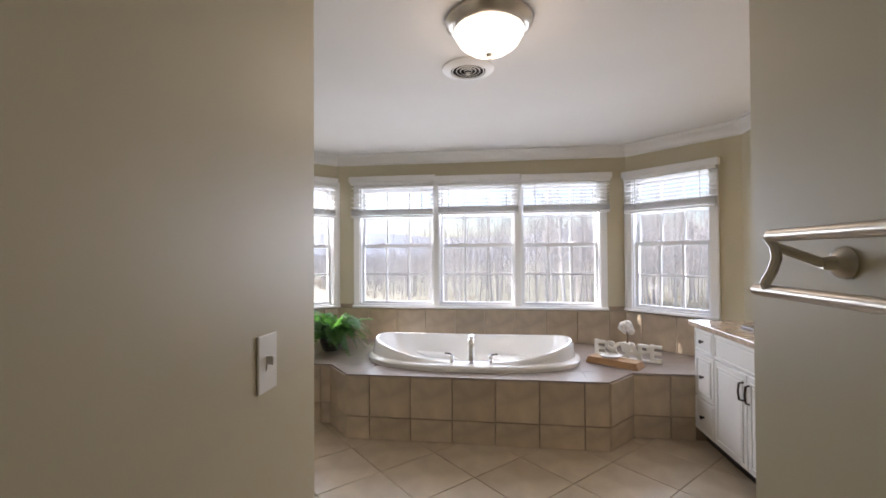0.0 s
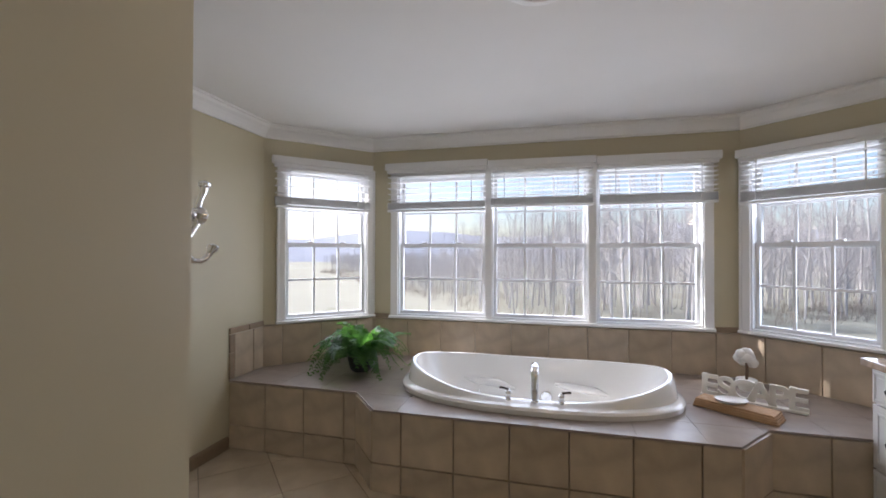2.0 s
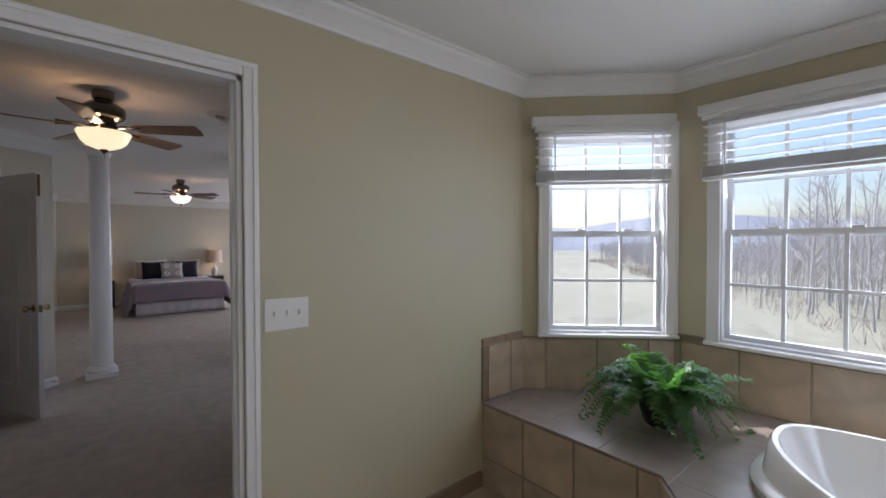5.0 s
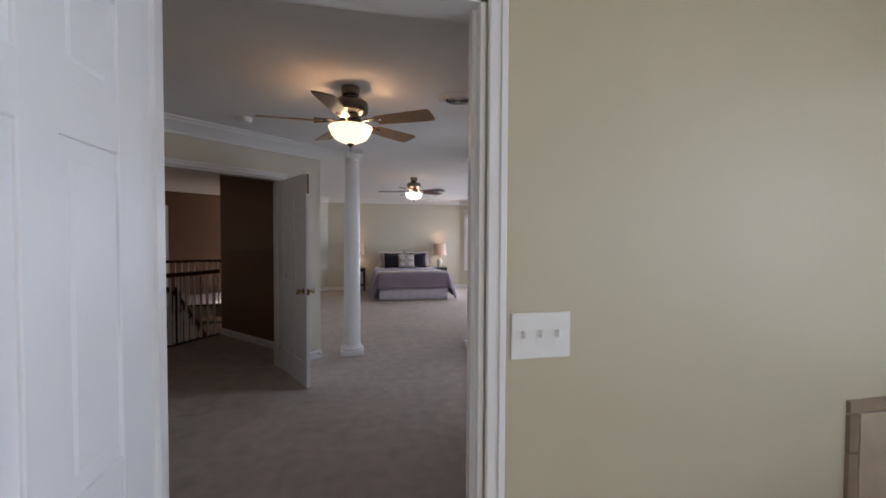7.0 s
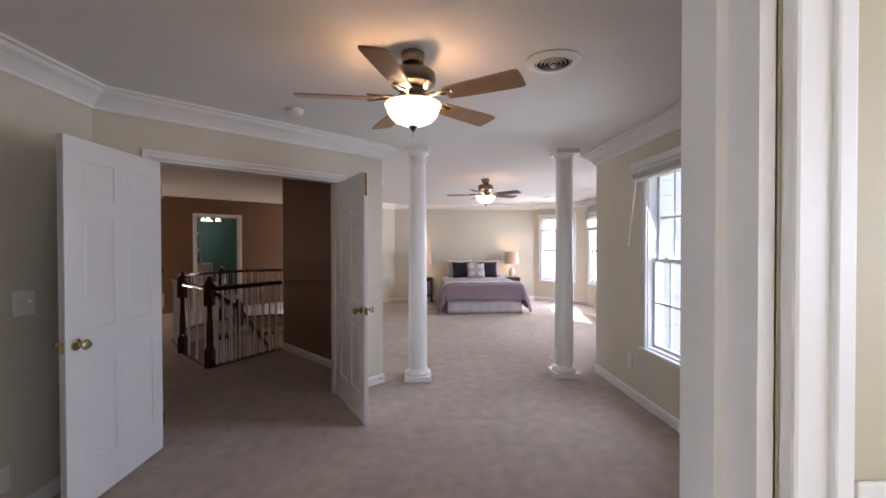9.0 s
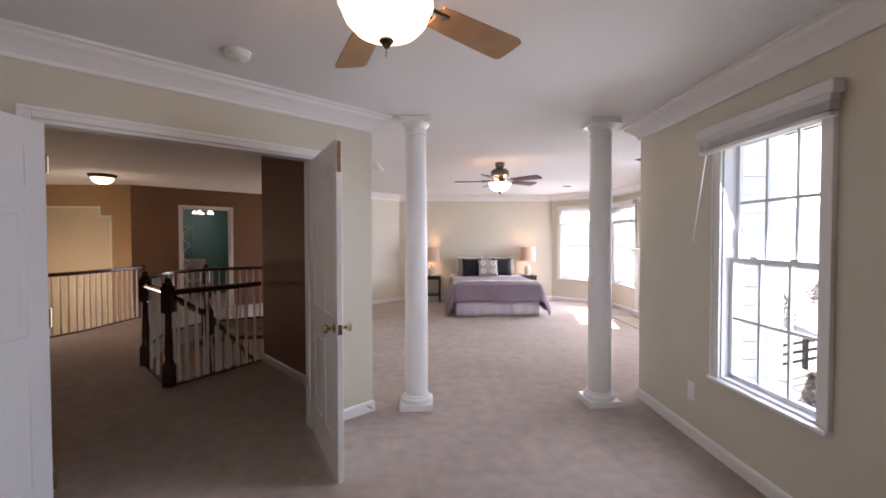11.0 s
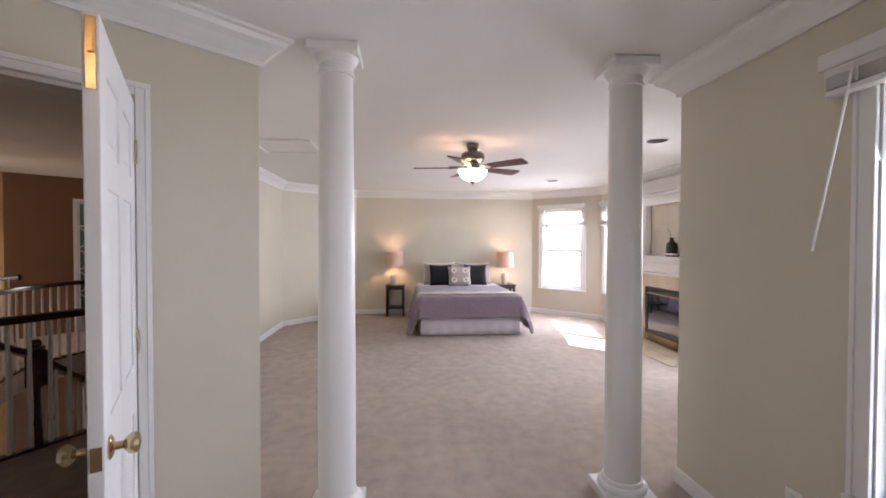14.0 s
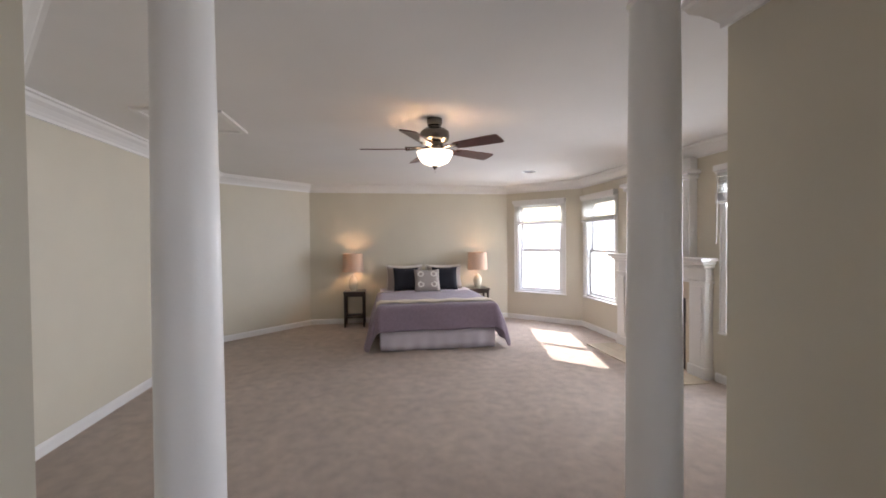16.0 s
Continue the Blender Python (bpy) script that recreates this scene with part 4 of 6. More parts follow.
# fern
def fern(label, x, y, z):
    root = thing("potted_fern", label, "plant")
    part("pot", turned([(0.0, 0), (0.07, 0), (0.085, 0.02), (0.102, 0.085), (0.104, 0.11), (0.098, 0.12), (0.09, 0.112), (0.085, 0.10), (0, 0.10)], 24), POT, root, "black bowl pot", smooth=True)
    rnd = random.Random(7)
    for k in range(100):
        ang = 2.4 * k + rnd.uniform(-0.25, 0.25)
        reach = rnd.uniform(0.16, 0.40)
        lift = rnd.uniform(0.10, 0.32) * (1.25 - reach * 1.4)
        fall = rnd.uniform(0.02, 0.26) * (reach / 0.3)
        bm = bmesh.new()
        pts = []
        steps = 14
        for i in range(steps + 1):
            u = i / steps
            r = 0.03 + reach * u ** 0.85
            zz = 0.11 + lift * math.sin(min(1.0, u * 1.25) * math.pi / 2) - fall * u ** 2.6
            zz = max(zz, 0.012)
            pts.append(Vector((r * math.cos(ang + 0.25 * u), r * math.sin(ang + 0.25 * u), zz)))
        tube(bm, pts, [0.0022 - 0.0015 * i / steps for i in range(steps + 1)], 3)
        for i in range(2, steps + 1):
            d = (pts[i] - pts[i - 1]).normalized()
            side = d.cross(Vector((0, 0, 1))).normalized()
            u = i / steps
            ln = 0.052 * math.sin(math.pi * min(0.97, 0.2 + 0.75 * u)) + 0.008
            for sg in (-1, 1):
                for half in (0.0, 0.5):
                    base = pts[i - 1].lerp(pts[i], half)
                    tip = base + side * sg * ln + d * ln * 0.45 + Vector((0, 0, rnd.uniform(-0.018, 0.008)))
                    tip.z = max(tip.z, 0.004)
                    w = d * 0.0065
                    midp = base.lerp(tip, 0.55) + Vector((0, 0, 0.005))
                    v = [bm.verts.new(base - w * 0.5), bm.verts.new(midp - w), bm.verts.new(tip), bm.verts.new(midp + w), bm.verts.new(base + w * 0.5)]
                    bm.faces.new(v)
        part("frond", bm, LEAF, root)
    for k in range(3):
        bm = bmesh.new()
        a = 0.5 + k
        pts = [Vector((0.02 * math.cos(a), 0.02 * math.sin(a), 0.11)), Vector((0.03 * math.cos(a), 0.03 * math.sin(a), 0.24)), Vector((0.05 * math.cos(a), 0.05 * math.sin(a), 0.31 - 0.03 * k))]
        tube(bm, pts, [0.004, 0.003, 0.002], 5)
        for j in range(10):
            p = pts[1].lerp(pts[2], j / 9)
            q = p + Vector((rnd.uniform(-0.03, 0.03), rnd.uniform(-0.03, 0.03), rnd.uniform(0, 0.02)))
            s = Vector((rnd.uniform(-1, 1), rnd.uniform(-1, 1), 0)).normalized() * 0.01
            bm.faces.new([bm.verts.new(p), bm.verts.new(p.lerp(q, 0.5) + s), bm.verts.new(q), bm.verts.new(p.lerp(q, 0.5) - s)])
        part("sprig", bm, LEAF, root)
    root.location = (x, y, z)
    return root


fern("bushy green potted fern in a black bowl on the tub deck", -1.255, 3.74, DECK_Z + 0.001)


# ESCAPE letters, towel, dish, topiary
def letter_sign(word, p0, p1, z, height):
    a, b = Vector(p0), Vector(p1)
    d = b - a
    root = thing("letter_sign", "cream painted block letters reading ESCAPE on a base", "word sign")
    step = d.length / len(word)
    for i, ch in enumerate(word):
        cu = bpy.data.curves.new("glyph", "FONT")
        cu.body, cu.size, cu.extrude, cu.bevel_depth, cu.align_x, cu.offset = ch, height * 1.36, 0.009, 0.0015, "CENTER", 0.003
        tmp = bpy.data.objects.new("glyph", cu)
        scene.collection.objects.link(tmp)
        bpy.context.view_layer.update()
        me = bpy.data.meshes.new_from_object(tmp.evaluated_get(bpy.context.evaluated_depsgraph_get()))
        bpy.data.objects.remove(tmp)
        bm = bmesh.new()
        bm.from_mesh(me)
        bmesh.ops.transform(bm, verts=bm.verts, matrix=Matrix.Translation((step * (i + 0.5), 0, 0.014)) @ pose(0, 0, 0, 90) @ Matrix.Diagonal((1.12, 1, 1, 1)))
        # serifs
        zt = 0.014 + height
        for zz in (0.014, zt - 0.016):
            if ch in "EP" and not (ch == "P" and zz > 0.1):
                box(bm, step * (i + 0.5) - 0.036, step * (i + 0.5) - 0.008, -0.009, 0.009, zz, zz + 0.016)
        part("letter", bm, WHITELETTER, root)
    part("base_strip", one_box(-0.005, d.length + 0.005, -0.022, 0.022, 0, 0.015, bevel=0.003), WHITELETTER, root)
    root.matrix_basis = pose(a.x, a.y, z, 0, 0, math.degrees(math.atan2(d.y, d.x)))
    return root


letter_sign("ESCAPE", (1.195, 3.785), (1.675, 3.545), DECK_Z + 0.001, 0.135)

towel = thing("folded_towel", "folded tan terry towel lying on the tub deck", "towel")
for i in range(4):
    part("towel_fold", one_box(-0.215 + 0.004 * i, 0.215 - 0.006 * i, -0.075 + 0.003 * i, 0.075 - 0.002 * (i % 2), 0.0125 * i, 0.0125 * i + 0.014, bevel=0.0065), TOWEL, towel)
towel.matrix_basis = pose(1.285, 3.475, DECK_Z + 0.001, 0, 0, -37)
dish = thing("soap_dish", "white glazed scalloped soap dish on the folded towel", "dish")
part("bowl", turned([(0.0, 0), (0.045, 0), (0.07, 0.010), (0.078, 0.022), (0.073, 0.022), (0.062, 0.012), (0.0, 0.006)], 24), TUB, dish, smooth=True)
dish.matrix_basis = pose(1.26, 3.49, DECK_Z + 0.0525) @ Matrix.Diagonal((1.15, 0.8, 1, 1))
top = thing("flower_ornament", "white ball-flower ornament in a small pale pot", "ornament")
part("pot", turned([(0, 0), (0.045, 0), (0.06, 0.05), (0.062, 0.075), (0.055, 0.08), (0, 0.07)], 20), WHITELETTER, top, smooth=True)
part("stem", bar([(0, 0, 0.07), (0.004, 0, 0.13), (0.0, 0, 0.20)], 0.009, 6), mat("ornament_twig", (0.16, 0.10, 0.06), 0.8), top)
rnd = random.Random(3)
for k in range(7):
    bm = bmesh.new()
    bmesh.ops.create_icosphere(bm, subdivisions=2, radius=0.034 if k else 0.044)
    for v in bm.verts:
        v.co *= 1 + 0.14 * noise.noise(v.co * 70 + Vector((k, 0, 0)))
    a = k * 0.9
    bmesh.ops.translate(bm, verts=bm.verts, vec=(0.045 * math.cos(a) * (k > 0), 0.03 * math.sin(a) * (k > 0), 0.22 + 0.028 * math.cos(a * 1.7)))
    part("blossom", bm, WHITECLOTH, top, smooth=True)
top.location = (1.53, 3.97, DECK_Z + 0.001)


# vanity
def cabinet_unit(label, y0, y1, kind):
    """A base unit against the east wall, front facing -x; y0 > y1."""
    root = thing("vanity_cabinet", label, "cabinet", group="bathroom vanity units")
    xf, xb, top = 1.805, 2.328, 0.862
    part("body", one_box(xf + 0.02, xb, y1 + 0.001, y0 - 0.001, 0.09, top), CABINET, root)
    part("toe_kick", one_box(xf + 0.08, xb - 0.02, y1 + 0.001, y0 - 0.001, 0.0, 0.089), BLACKWOOD, root)

    def front(name, a, b, z0, z1, knob=None, pull=None, raised=True):
        bm = one_box(xf, xf + 0.019, b + 0.004, a - 0.004, z0 + 0.004, z1 - 0.004, bevel=0.004)
        f = part(name, bm, CABINET, root)
        if raised:
            r = 0.05 if z1 - z0 > 0.3 else 0.028
            bm = bmesh.new()
            q = (b + r, a - r, z0 + r, z1 - r)
            for s in ((q[0] - 0.012, q[0], q[2] - 0.012, q[3] + 0.012), (q[1], q[1] + 0.012, q[2] - 0.012, q[3] + 0.012), (q[0], q[1], q[2] - 0.012, q[2]), (q[0], q[1], q[3], q[3] + 0.012)):
                box(bm, xf - 0.006, xf + 0.001, *s, bevel=0.002)
            box(bm, xf - 0.003, xf + 0.001, q[0] + 0.012, q[1] - 0.012, q[2] + 0.012, q[3] - 0.012, bevel=0.002)
            part("panel_moulding", bm, CABINET, f)
        if knob:
            part("knob", turned([(0.008, 0), (0.006, 0.012), (0.014, 0.02), (0.013, 0.028), (0, 0.031)], 14, pose(xf - 0.001, *knob, 0, -90)), BRONZE, f, "dark bronze knob", smooth=True)
        if pull:
            yy, zz = pull
            part("pull", bar([(xf, yy, zz - 0.055), (xf - 0.026, yy, zz - 0.05), (xf - 0.032, yy, zz), (xf - 0.026, yy, zz + 0.05), (xf, yy, zz + 0.055)], 0.0065, 8), BRONZE, f, "dark bronze bow pull", smooth=True)

    mid = (y0 + y1) / 2
    if kind == "drawers":
        for z0, z1 in ((0.10, 0.35), (0.35, 0.68), (0.68, 0.857)):
            front("drawer", y0, y1, z0, z1, knob=(mid, (z0 + z1) / 2))
    else:
        front("false_drawer", y0, y1, 0.68, 0.857)
        front("door", y0, mid, 0.10, 0.68, pull=(mid + 0.035, 0.57))
        front("door", mid, y1, 0.10, 0.68, pull=(mid - 0.035, 0.57))
    return root


cabinet_unit("white vanity drawer stack with dark knobs", 3.257, 2.972, "drawers")
cabinet_unit("white vanity sink cabinet with two raised-panel doors", 2.972, 2.205, "doors")
cabinet_unit("white vanity drawer stack with dark knobs", 2.205, 1.91, "drawers")
cabinet_unit("white vanity sink cabinet with two raised-panel doors", 1.91, 1.14, "doors")
counter = thing("vanity_counter", "brown and grey veined granite vanity top with backsplash", "countertop")
bm = one_box(1.772, 2.328, 1.10, 3.285, 0.8625, 0.90, bevel=0.006)
part("slab", bm, GRANITE, counter)
part("splash", one_box(2.308, 2.3285, 1.10, 3.285, 0.9005, 0.985, bevel=0.003), GRANITE, counter)


def basin(y):
    root = thing("sink", "white oval sink set in the granite counter", "sink", group="vanity sinks")
    part("bowl", turned([(0.0, 0.001), (0.10, 0.0015), (0.17, 0.004), (0.185, 0.009), (0.195, 0.009), (0.20, 0.0)], 32), TUB, root, smooth=True)
    root.matrix_basis = pose(2.07, y, 0.9005) @ Matrix.Diagonal((0.85, 1.1, 1, 1))
    tap = thing("sink_faucet", "chrome widespread sink faucet with two handles", "faucet", group="vanity faucets")
    b = turned([(0.024, 0), (0.022, 0.012), (0.014, 0.02)], 14)
    tube(b, [(0, 0, 0.01), (0, 0, 0.10), (-0.03, 0, 0.13), (-0.08, 0, 0.125), (-0.10, 0, 0.10)], 0.012, 10)
    part("spout", b, CHROME, tap, smooth=True)
    for s in (-0.1, 0.1):
        h = turned([(0.024, 0), (0.022, 0.012), (0.013, 0.02), (0.016, 0.045), (0.0, 0.055)], 14, pose(0, s, 0))
        tube(h, [(0, s, 0.045), (-0.02, s * 1.3, 0.06)], [0.008, 0.006], 8)
        part("handle", h, CHROME, tap, smooth=True)
    tap.location = (2.27, y, 0.9005)


basin(2.56)
basin(1.50)
tray = thing("soap_tray", "small brown wooden tray on the granite counter", "tray")
part("tray_body", one_box(-0.06, 0.06, -0.10, 0.10, 0, 0.018, bevel=0.006), DARKWOOD, tray)
tray.location = (2.03, 2.86, 0.9005)

ring = thing("towel_ring", "brushed nickel towel ring on the cream wall", "towel ring")
part("rose", turned([(0.028, 0), (0.026, 0.008), (0.012, 0.014), (0.010, 0.04), (0.016, 0.05), (0, 0.056)], 18, pose(0, 0, 0, 0, -90)), NICKEL, ring, smooth=True)
n = 28
part("loop", bar([(-0.045, 0.08 * math.sin(2 * math.pi * i / n), -0.075 + 0.08 * math.cos(2 * math.pi * i / n)) for i in range(n + 1)], 0.006, 8), NICKEL, ring, smooth=True)
ring.location = (2.329, 3.10, 1.325)
hang = thing("hand_towel", "tan terry hand towel draped through the ring", "towel")
for off, z_low, w in ((-0.026, 0.915, 0.115), (0.010, 0.985, 0.105)):
    bm = bmesh.new()
    rows = []
    for j in range(9):
        v = j / 8
        z = 1.19 - (1.19 - z_low) * v
        row = []
        for i in range(13):
            u = i / 12 * 2 - 1
            half = w * (0.55 + 0.45 * min(1, v * 2.2))
            row.append((2.284 + off * (0.4 + 0.6 * v) + 0.008 * math.sin(u * 7 + off * 80) * (0.4 + v), 3.10 + u * half, z))
        rows.append(row)
    grid = [[bm.verts.new(p) for p in r] for r in rows]
    for a, b in zip(grid, grid[1:]):
        for i in range(12):
            bm.faces.new((a[i], a[i + 1], b[i + 1], b[i]))
    ob = part("towel_panel", bm, TOWEL, hang, smooth=True)
    mod = ob.modifiers.new("thick", "SOLIDIFY")
    mod.thickness = 0.012


def oval_mirror(y, z, ry, rz):
    root = thing("oval_mirror", "large oval wall mirror above the vanity", "mirror", group="vanity mirrors")
    n = 48
    bm = bmesh.new()
    lo = [bm.verts.new((0, ry * math.cos(2 * math.pi * i / n), rz * math.sin(2 * math.pi * i / n))) for i in range(n)]
    mi = [bm.verts.new((-0.006, ry * math.cos(2 * math.pi * i / n), rz * math.sin(2 * math.pi * i / n))) for i in range(n)]
    hi = [bm.verts.new((-0.010, (ry - 0.02) * math.cos(2 * math.pi * i / n), (rz - 0.02) * math.sin(2 * math.pi * i / n))) for i in range(n)]
    for a, b in ((lo, mi), (mi, hi)):
        for i in range(n):
            bm.faces.new((a[i], a[(i + 1) % n], b[(i + 1) % n], b[i]))
    bm.faces.new(hi)
    part("glass", bm, MIRROR, root)
    root.location = (2.328, y, z)


oval_mirror(2.57, 1.475, 0.29, 0.40)
oval_mirror(1.52, 1.475, 0.29, 0.40)


def vanity_light(y, z):
    root = thing("vanity_light", "bronze wall light with frosted bell shades glowing warm", "wall light", group="vanity lights")
    part("backplate", one_box(-0.02, 0, -0.28, 0.28, -0.03, 0.03, bevel=0.008), BRONZE, root)
    for k in (-0.22, 0.0, 0.22):
        arm = part("arm", bar([(-0.015, k, 0), (-0.08, k, 0.02), (-0.11, k, 0.0), (-0.11, k, -0.03)], 0.008, 8), BRONZE, root, smooth=True)
        part("shade", turned([(0.022, 0.0), (0.03, -0.02), (0.042, -0.05), (0.052, -0.085), (0.066, -0.105), (0.062, -0.105), (0.048, -0.083), (0.036, -0.05), (0.02, -0.01)], 20, pose(-0.11, k, -0.03)), LAMPWARM, arm, "lit frosted glass", smooth=True)
    root.location = (2.328, y, z)
    for k in (-0.22, 0.0, 0.22):
        bulb("lamp_vanity_light", (2.218, y + k, z - 0.16), 0.3, 0.04, (1.0, 0.70, 0.42))


vanity_light(2.52, 2.06)
vanity_light(1.52, 2.06)


# ceiling fittings
def flush_light(name, label, x, y, z, r, metal, glassy, power):
    root = thing(name, label, "ceiling light")
    part("rim", turned([(r * 0.75, 0), (r, -0.004), (r, -0.02), (r * 0.93, -0.035), (r * 0.86, -0.05), (r * 0.80, -0.052), (r * 0.78, -0.03), (r * 0.7, -0.02)], 40), metal, root, "polished nickel rim" if metal is NICKEL else "", smooth=True)
    part("glass_bowl", turned([(r * 0.795, -0.045), (r * 0.78, -0.07), (r * 0.68, -0.105), (r * 0.48, -0.135), (r * 0.22, -0.15), (0, -0.154)], 40), glassy, root, "glowing frosted glass", smooth=True)
    part("finial", turned([(0.012, -0.150), (0.016, -0.158), (0.010, -0.168), (0.013, -0.176), (0, -0.184)], 14), metal, root, smooth=True)
    root.location = (x, y, z)
    bulb("lamp_" + name, (x, y, z - 0.30), power, 0.1, (1.0, 0.80, 0.58))
    return root


flush_light("ceiling_light", "round flush ceiling light with nickel rim, lit", 0.303, 1.80, H_BATH, 0.20, NICKEL, LAMPGLASS, P_BATHLAMP)


def ceiling_vent(label, x, y, z, r):
    root = thing("ceiling_vent", label, "air vent", group="ceiling vents")
    part("flange", turned([(r * 0.66, -0.004), (r, -0.001), (r, -0.006), (r * 0.85, -0.016), (r * 0.68, -0.020), (r * 0.66, -0.012)], 36), TRIM, root, smooth=True)
    for k in range(4):
        q = r * (0.62 - 0.15 * k)
        part("louvre_ring", turned([(q, -0.015), (q, -0.012), (q - 0.006, -0.017), (q - 0.004, -0.019)], 32), TRIM, root, smooth=True)
    # flat black disc painted in for the shade of the open duct
    part("throat_shade", turned([(r * 0.665, -0.010), (0, -0.010)], 32), BLACK, root)
    part("hub", turned([(0, -0.02), (0.012, -0.022), (0.014, -0.034), (0, -0.038)], 16), TRIM, root, smooth=True)
    root.location = (x, y, z)
    return root


ceiling_vent("round white ceiling air diffuser with dark rings", 0.174, 2.288, H_BATH, 0.15)


# switches, hook, bars
def plate(name, label, category, m, gangs, kind="toggle"):
    """A wall plate, its face towards +y of m."""
    root = thing(name, label, category)
    w = 0.07 + 0.0465 * (gangs - 1)
    w *= 1.12
    part("plate", one_box(-w / 2, w / 2, 0, 0.006, -0.066, 0.066, bevel=0.003), PLASTIC, root)
    for i in range(gangs):
        x = (i - (gangs - 1) / 2) * 0.052
        if kind == "toggle":
            part("toggle", one_box(x - 0.005, x + 0.005, 0.005, 0.020, -0.004, 0.016, bevel=0.002), PLASTIC, root)
            part("collar", one_box(x - 0.009, x + 0.009, 0.0055, 0.0075, -0.016, 0.016), TRIM, root)
        else:
            for dz in (-0.026, 0.026):
                part("socket", one_box(x - 0.016, x + 0.016, 0.0055, 0.008, dz - 0.016, dz + 0.016, bevel=0.003), TRIM, root)
    root.matrix_basis = m
    return root


def on_wall(p0, p1, s, z):
    m, _ = along(p0, p1)
    return m @ Matrix.Translation((s, 0.0005, z))


plate("light_switch", "white triple toggle switch plate on the cream wall", "light switch", on_wall(BATH[7], BATH[8], 3.617 - 2.09, 1.155), 3)
plate("light_switch", "white single switch plate on the passage wall", "light switch", on_wall(BATH[9], BATH[0], 1.03 - 0.771, 1.16), 1)
plate("light_switch", "white double switch plate on the beige wall", "light switch", on_wall(BED[11], BED[0], 0.49, 1.135), 2)
plate("wall_outlet", "white duplex outlet low on the beige wall", "outlet", on_wall(BED[1], BED[2], 3.37, 0.34), 1, "socket")
plate("wall_outlet", "white duplex outlet low on the beige wall", "outlet", on_wall(BED[11], BED[0], 0.62, 0.25), 1, "socket")

hook = thing("robe_hook", "chrome double robe hook on the cream wall", "wall hook")
part("rose", turned([(0.024, 0), (0.023, 0.006), (0.013, 0.010), (0.010, 0.02), (0.012, 0.024), (0.009, 0.028), (0.009, 0.038), (0.015, 0.044), (0.016, 0.052), (0.011, 0.058), (0, 0.06)], 18, pose(0, 0, 0, -90)), CHROME, hook, smooth=True)
part("upper_prong", bar([(0, 0.046, 0.004), (0, 0.047, 0.015), (0, 0.053, 0.03), (0, 0.059, 0.042), (0, 0.060, 0.050), (0, 0.060, 0.053), (0, 0.060, 0.058), (0, 0.060, 0.062)], [0.007, 0.0055, 0.0045, 0.005, 0.0055, 0.009, 0.0095, 0.004], 12), CHROME, hook, smooth=True)
part("lower_prong", bar([(0, 0.046, -0.004), (0, 0.045, -0.016), (0, 0.038, -0.028), (0, 0.029, -0.040), (0, 0.025, -0.054), (0, 0.029, -0.068), (0, 0.040, -0.078), (0, 0.054, -0.079), (0, 0.066, -0.073), (0, 0.074, -0.062), (0, 0.077, -0.058), (0, 0.079, -0.052), (0, 0.080, -0.049)], [0.006, 0.005, 0.0045, 0.0045, 0.0045, 0.0045, 0.0045, 0.0045, 0.005, 0.0055, 0.009, 0.009, 0.004], 12), CHROME, hook, smooth=True)
hook.matrix_basis = pose(-0.232, 1.0405, 1.480) @ Matrix.Diagonal((0.8, 0.85, 0.75, 1))

RACK_Y, RACK_Z = 0.125, 0.016
rack = thing("towel_bar", "brushed nickel double towel bar on the passage wall", "towel bar")
for zz, off in ((1.413, 0.085), (1.345, 0.085)):
    part("bar", bar([(0.75 - off, 0.33 if zz < 1.4 else 0.30, zz), (0.75 - off, -0.32, zz)], 0.0075, 12), NICKEL, rack, smooth=True)
for yy in (0.305, -0.30):
    b = turned([(0.020, 0), (0.018, 0.006), (0.009, 0.012), (0.007, 0.026)], 16, pose(0.749, yy, 1.379, 0, -90))
    tube(b, [(0.725, yy, 1.379), (0.685, yy, 1.395), (0.672, yy, 1.400), (0.664, yy, 1.413)], 0.006, 8)
    tube(b, [(0.664, yy, 1.413), (0.672, yy, 1.400), (0.674, yy, 1.385), (0.668, yy, 1.368), (0.660, yy, 1.354), (0.664, yy, 1.345)], 0.006, 8)
    part("bracket", b, NICKEL, rack, smooth=True)
rack.location = (0, RACK_Y, RACK_Z)

# ---- bedroom ----
def column(x, y):
    root = thing("column", "round white painted column with square plinth and cap", "column", group="bedroom columns", kind="structure")
    part("plinth", one_box(-0.14, 0.14, -0.14, 0.14, 0, 0.055, bevel=0.004), TRIM, root)
    part("base_ring", turned([(0.13, 0.055), (0.134, 0.066), (0.132, 0.084), (0.122, 0.094), (0.114, 0.098), (0.112, 0.112), (0.106, 0.118)], 36), TRIM, root, smooth=True)
    h = H_BED
    prof = [(0.098, 0.117)] + [(0.098 - 0.012 * max(0, (i / 10 - 0.25) / 0.75) ** 1.4, 0.117 + (h - 0.117 - 0.14) * i / 10) for i in range(1, 11)]
    part("shaft", turned(prof, 40), TRIM, root, smooth=True)
    part("capital", turned([(0.086, h - 0.142), (0.096, h - 0.138), (0.096, h - 0.126), (0.088, h - 0.12), (0.088, h - 0.085), (0.097, h - 0.08), (0.112, h - 0.055), (0.118, h - 0.045)], 36), TRIM, root, smooth=True)
    part("abacus", one_box(-0.128, 0.128, -0.128, 0.128, h - 0.045, h - 0.001, bevel=0.004), TRIM, root)
    root.location = (x, y, 0.0005)


column(-6.205, 1.567)
column(-6.222, 3.172)


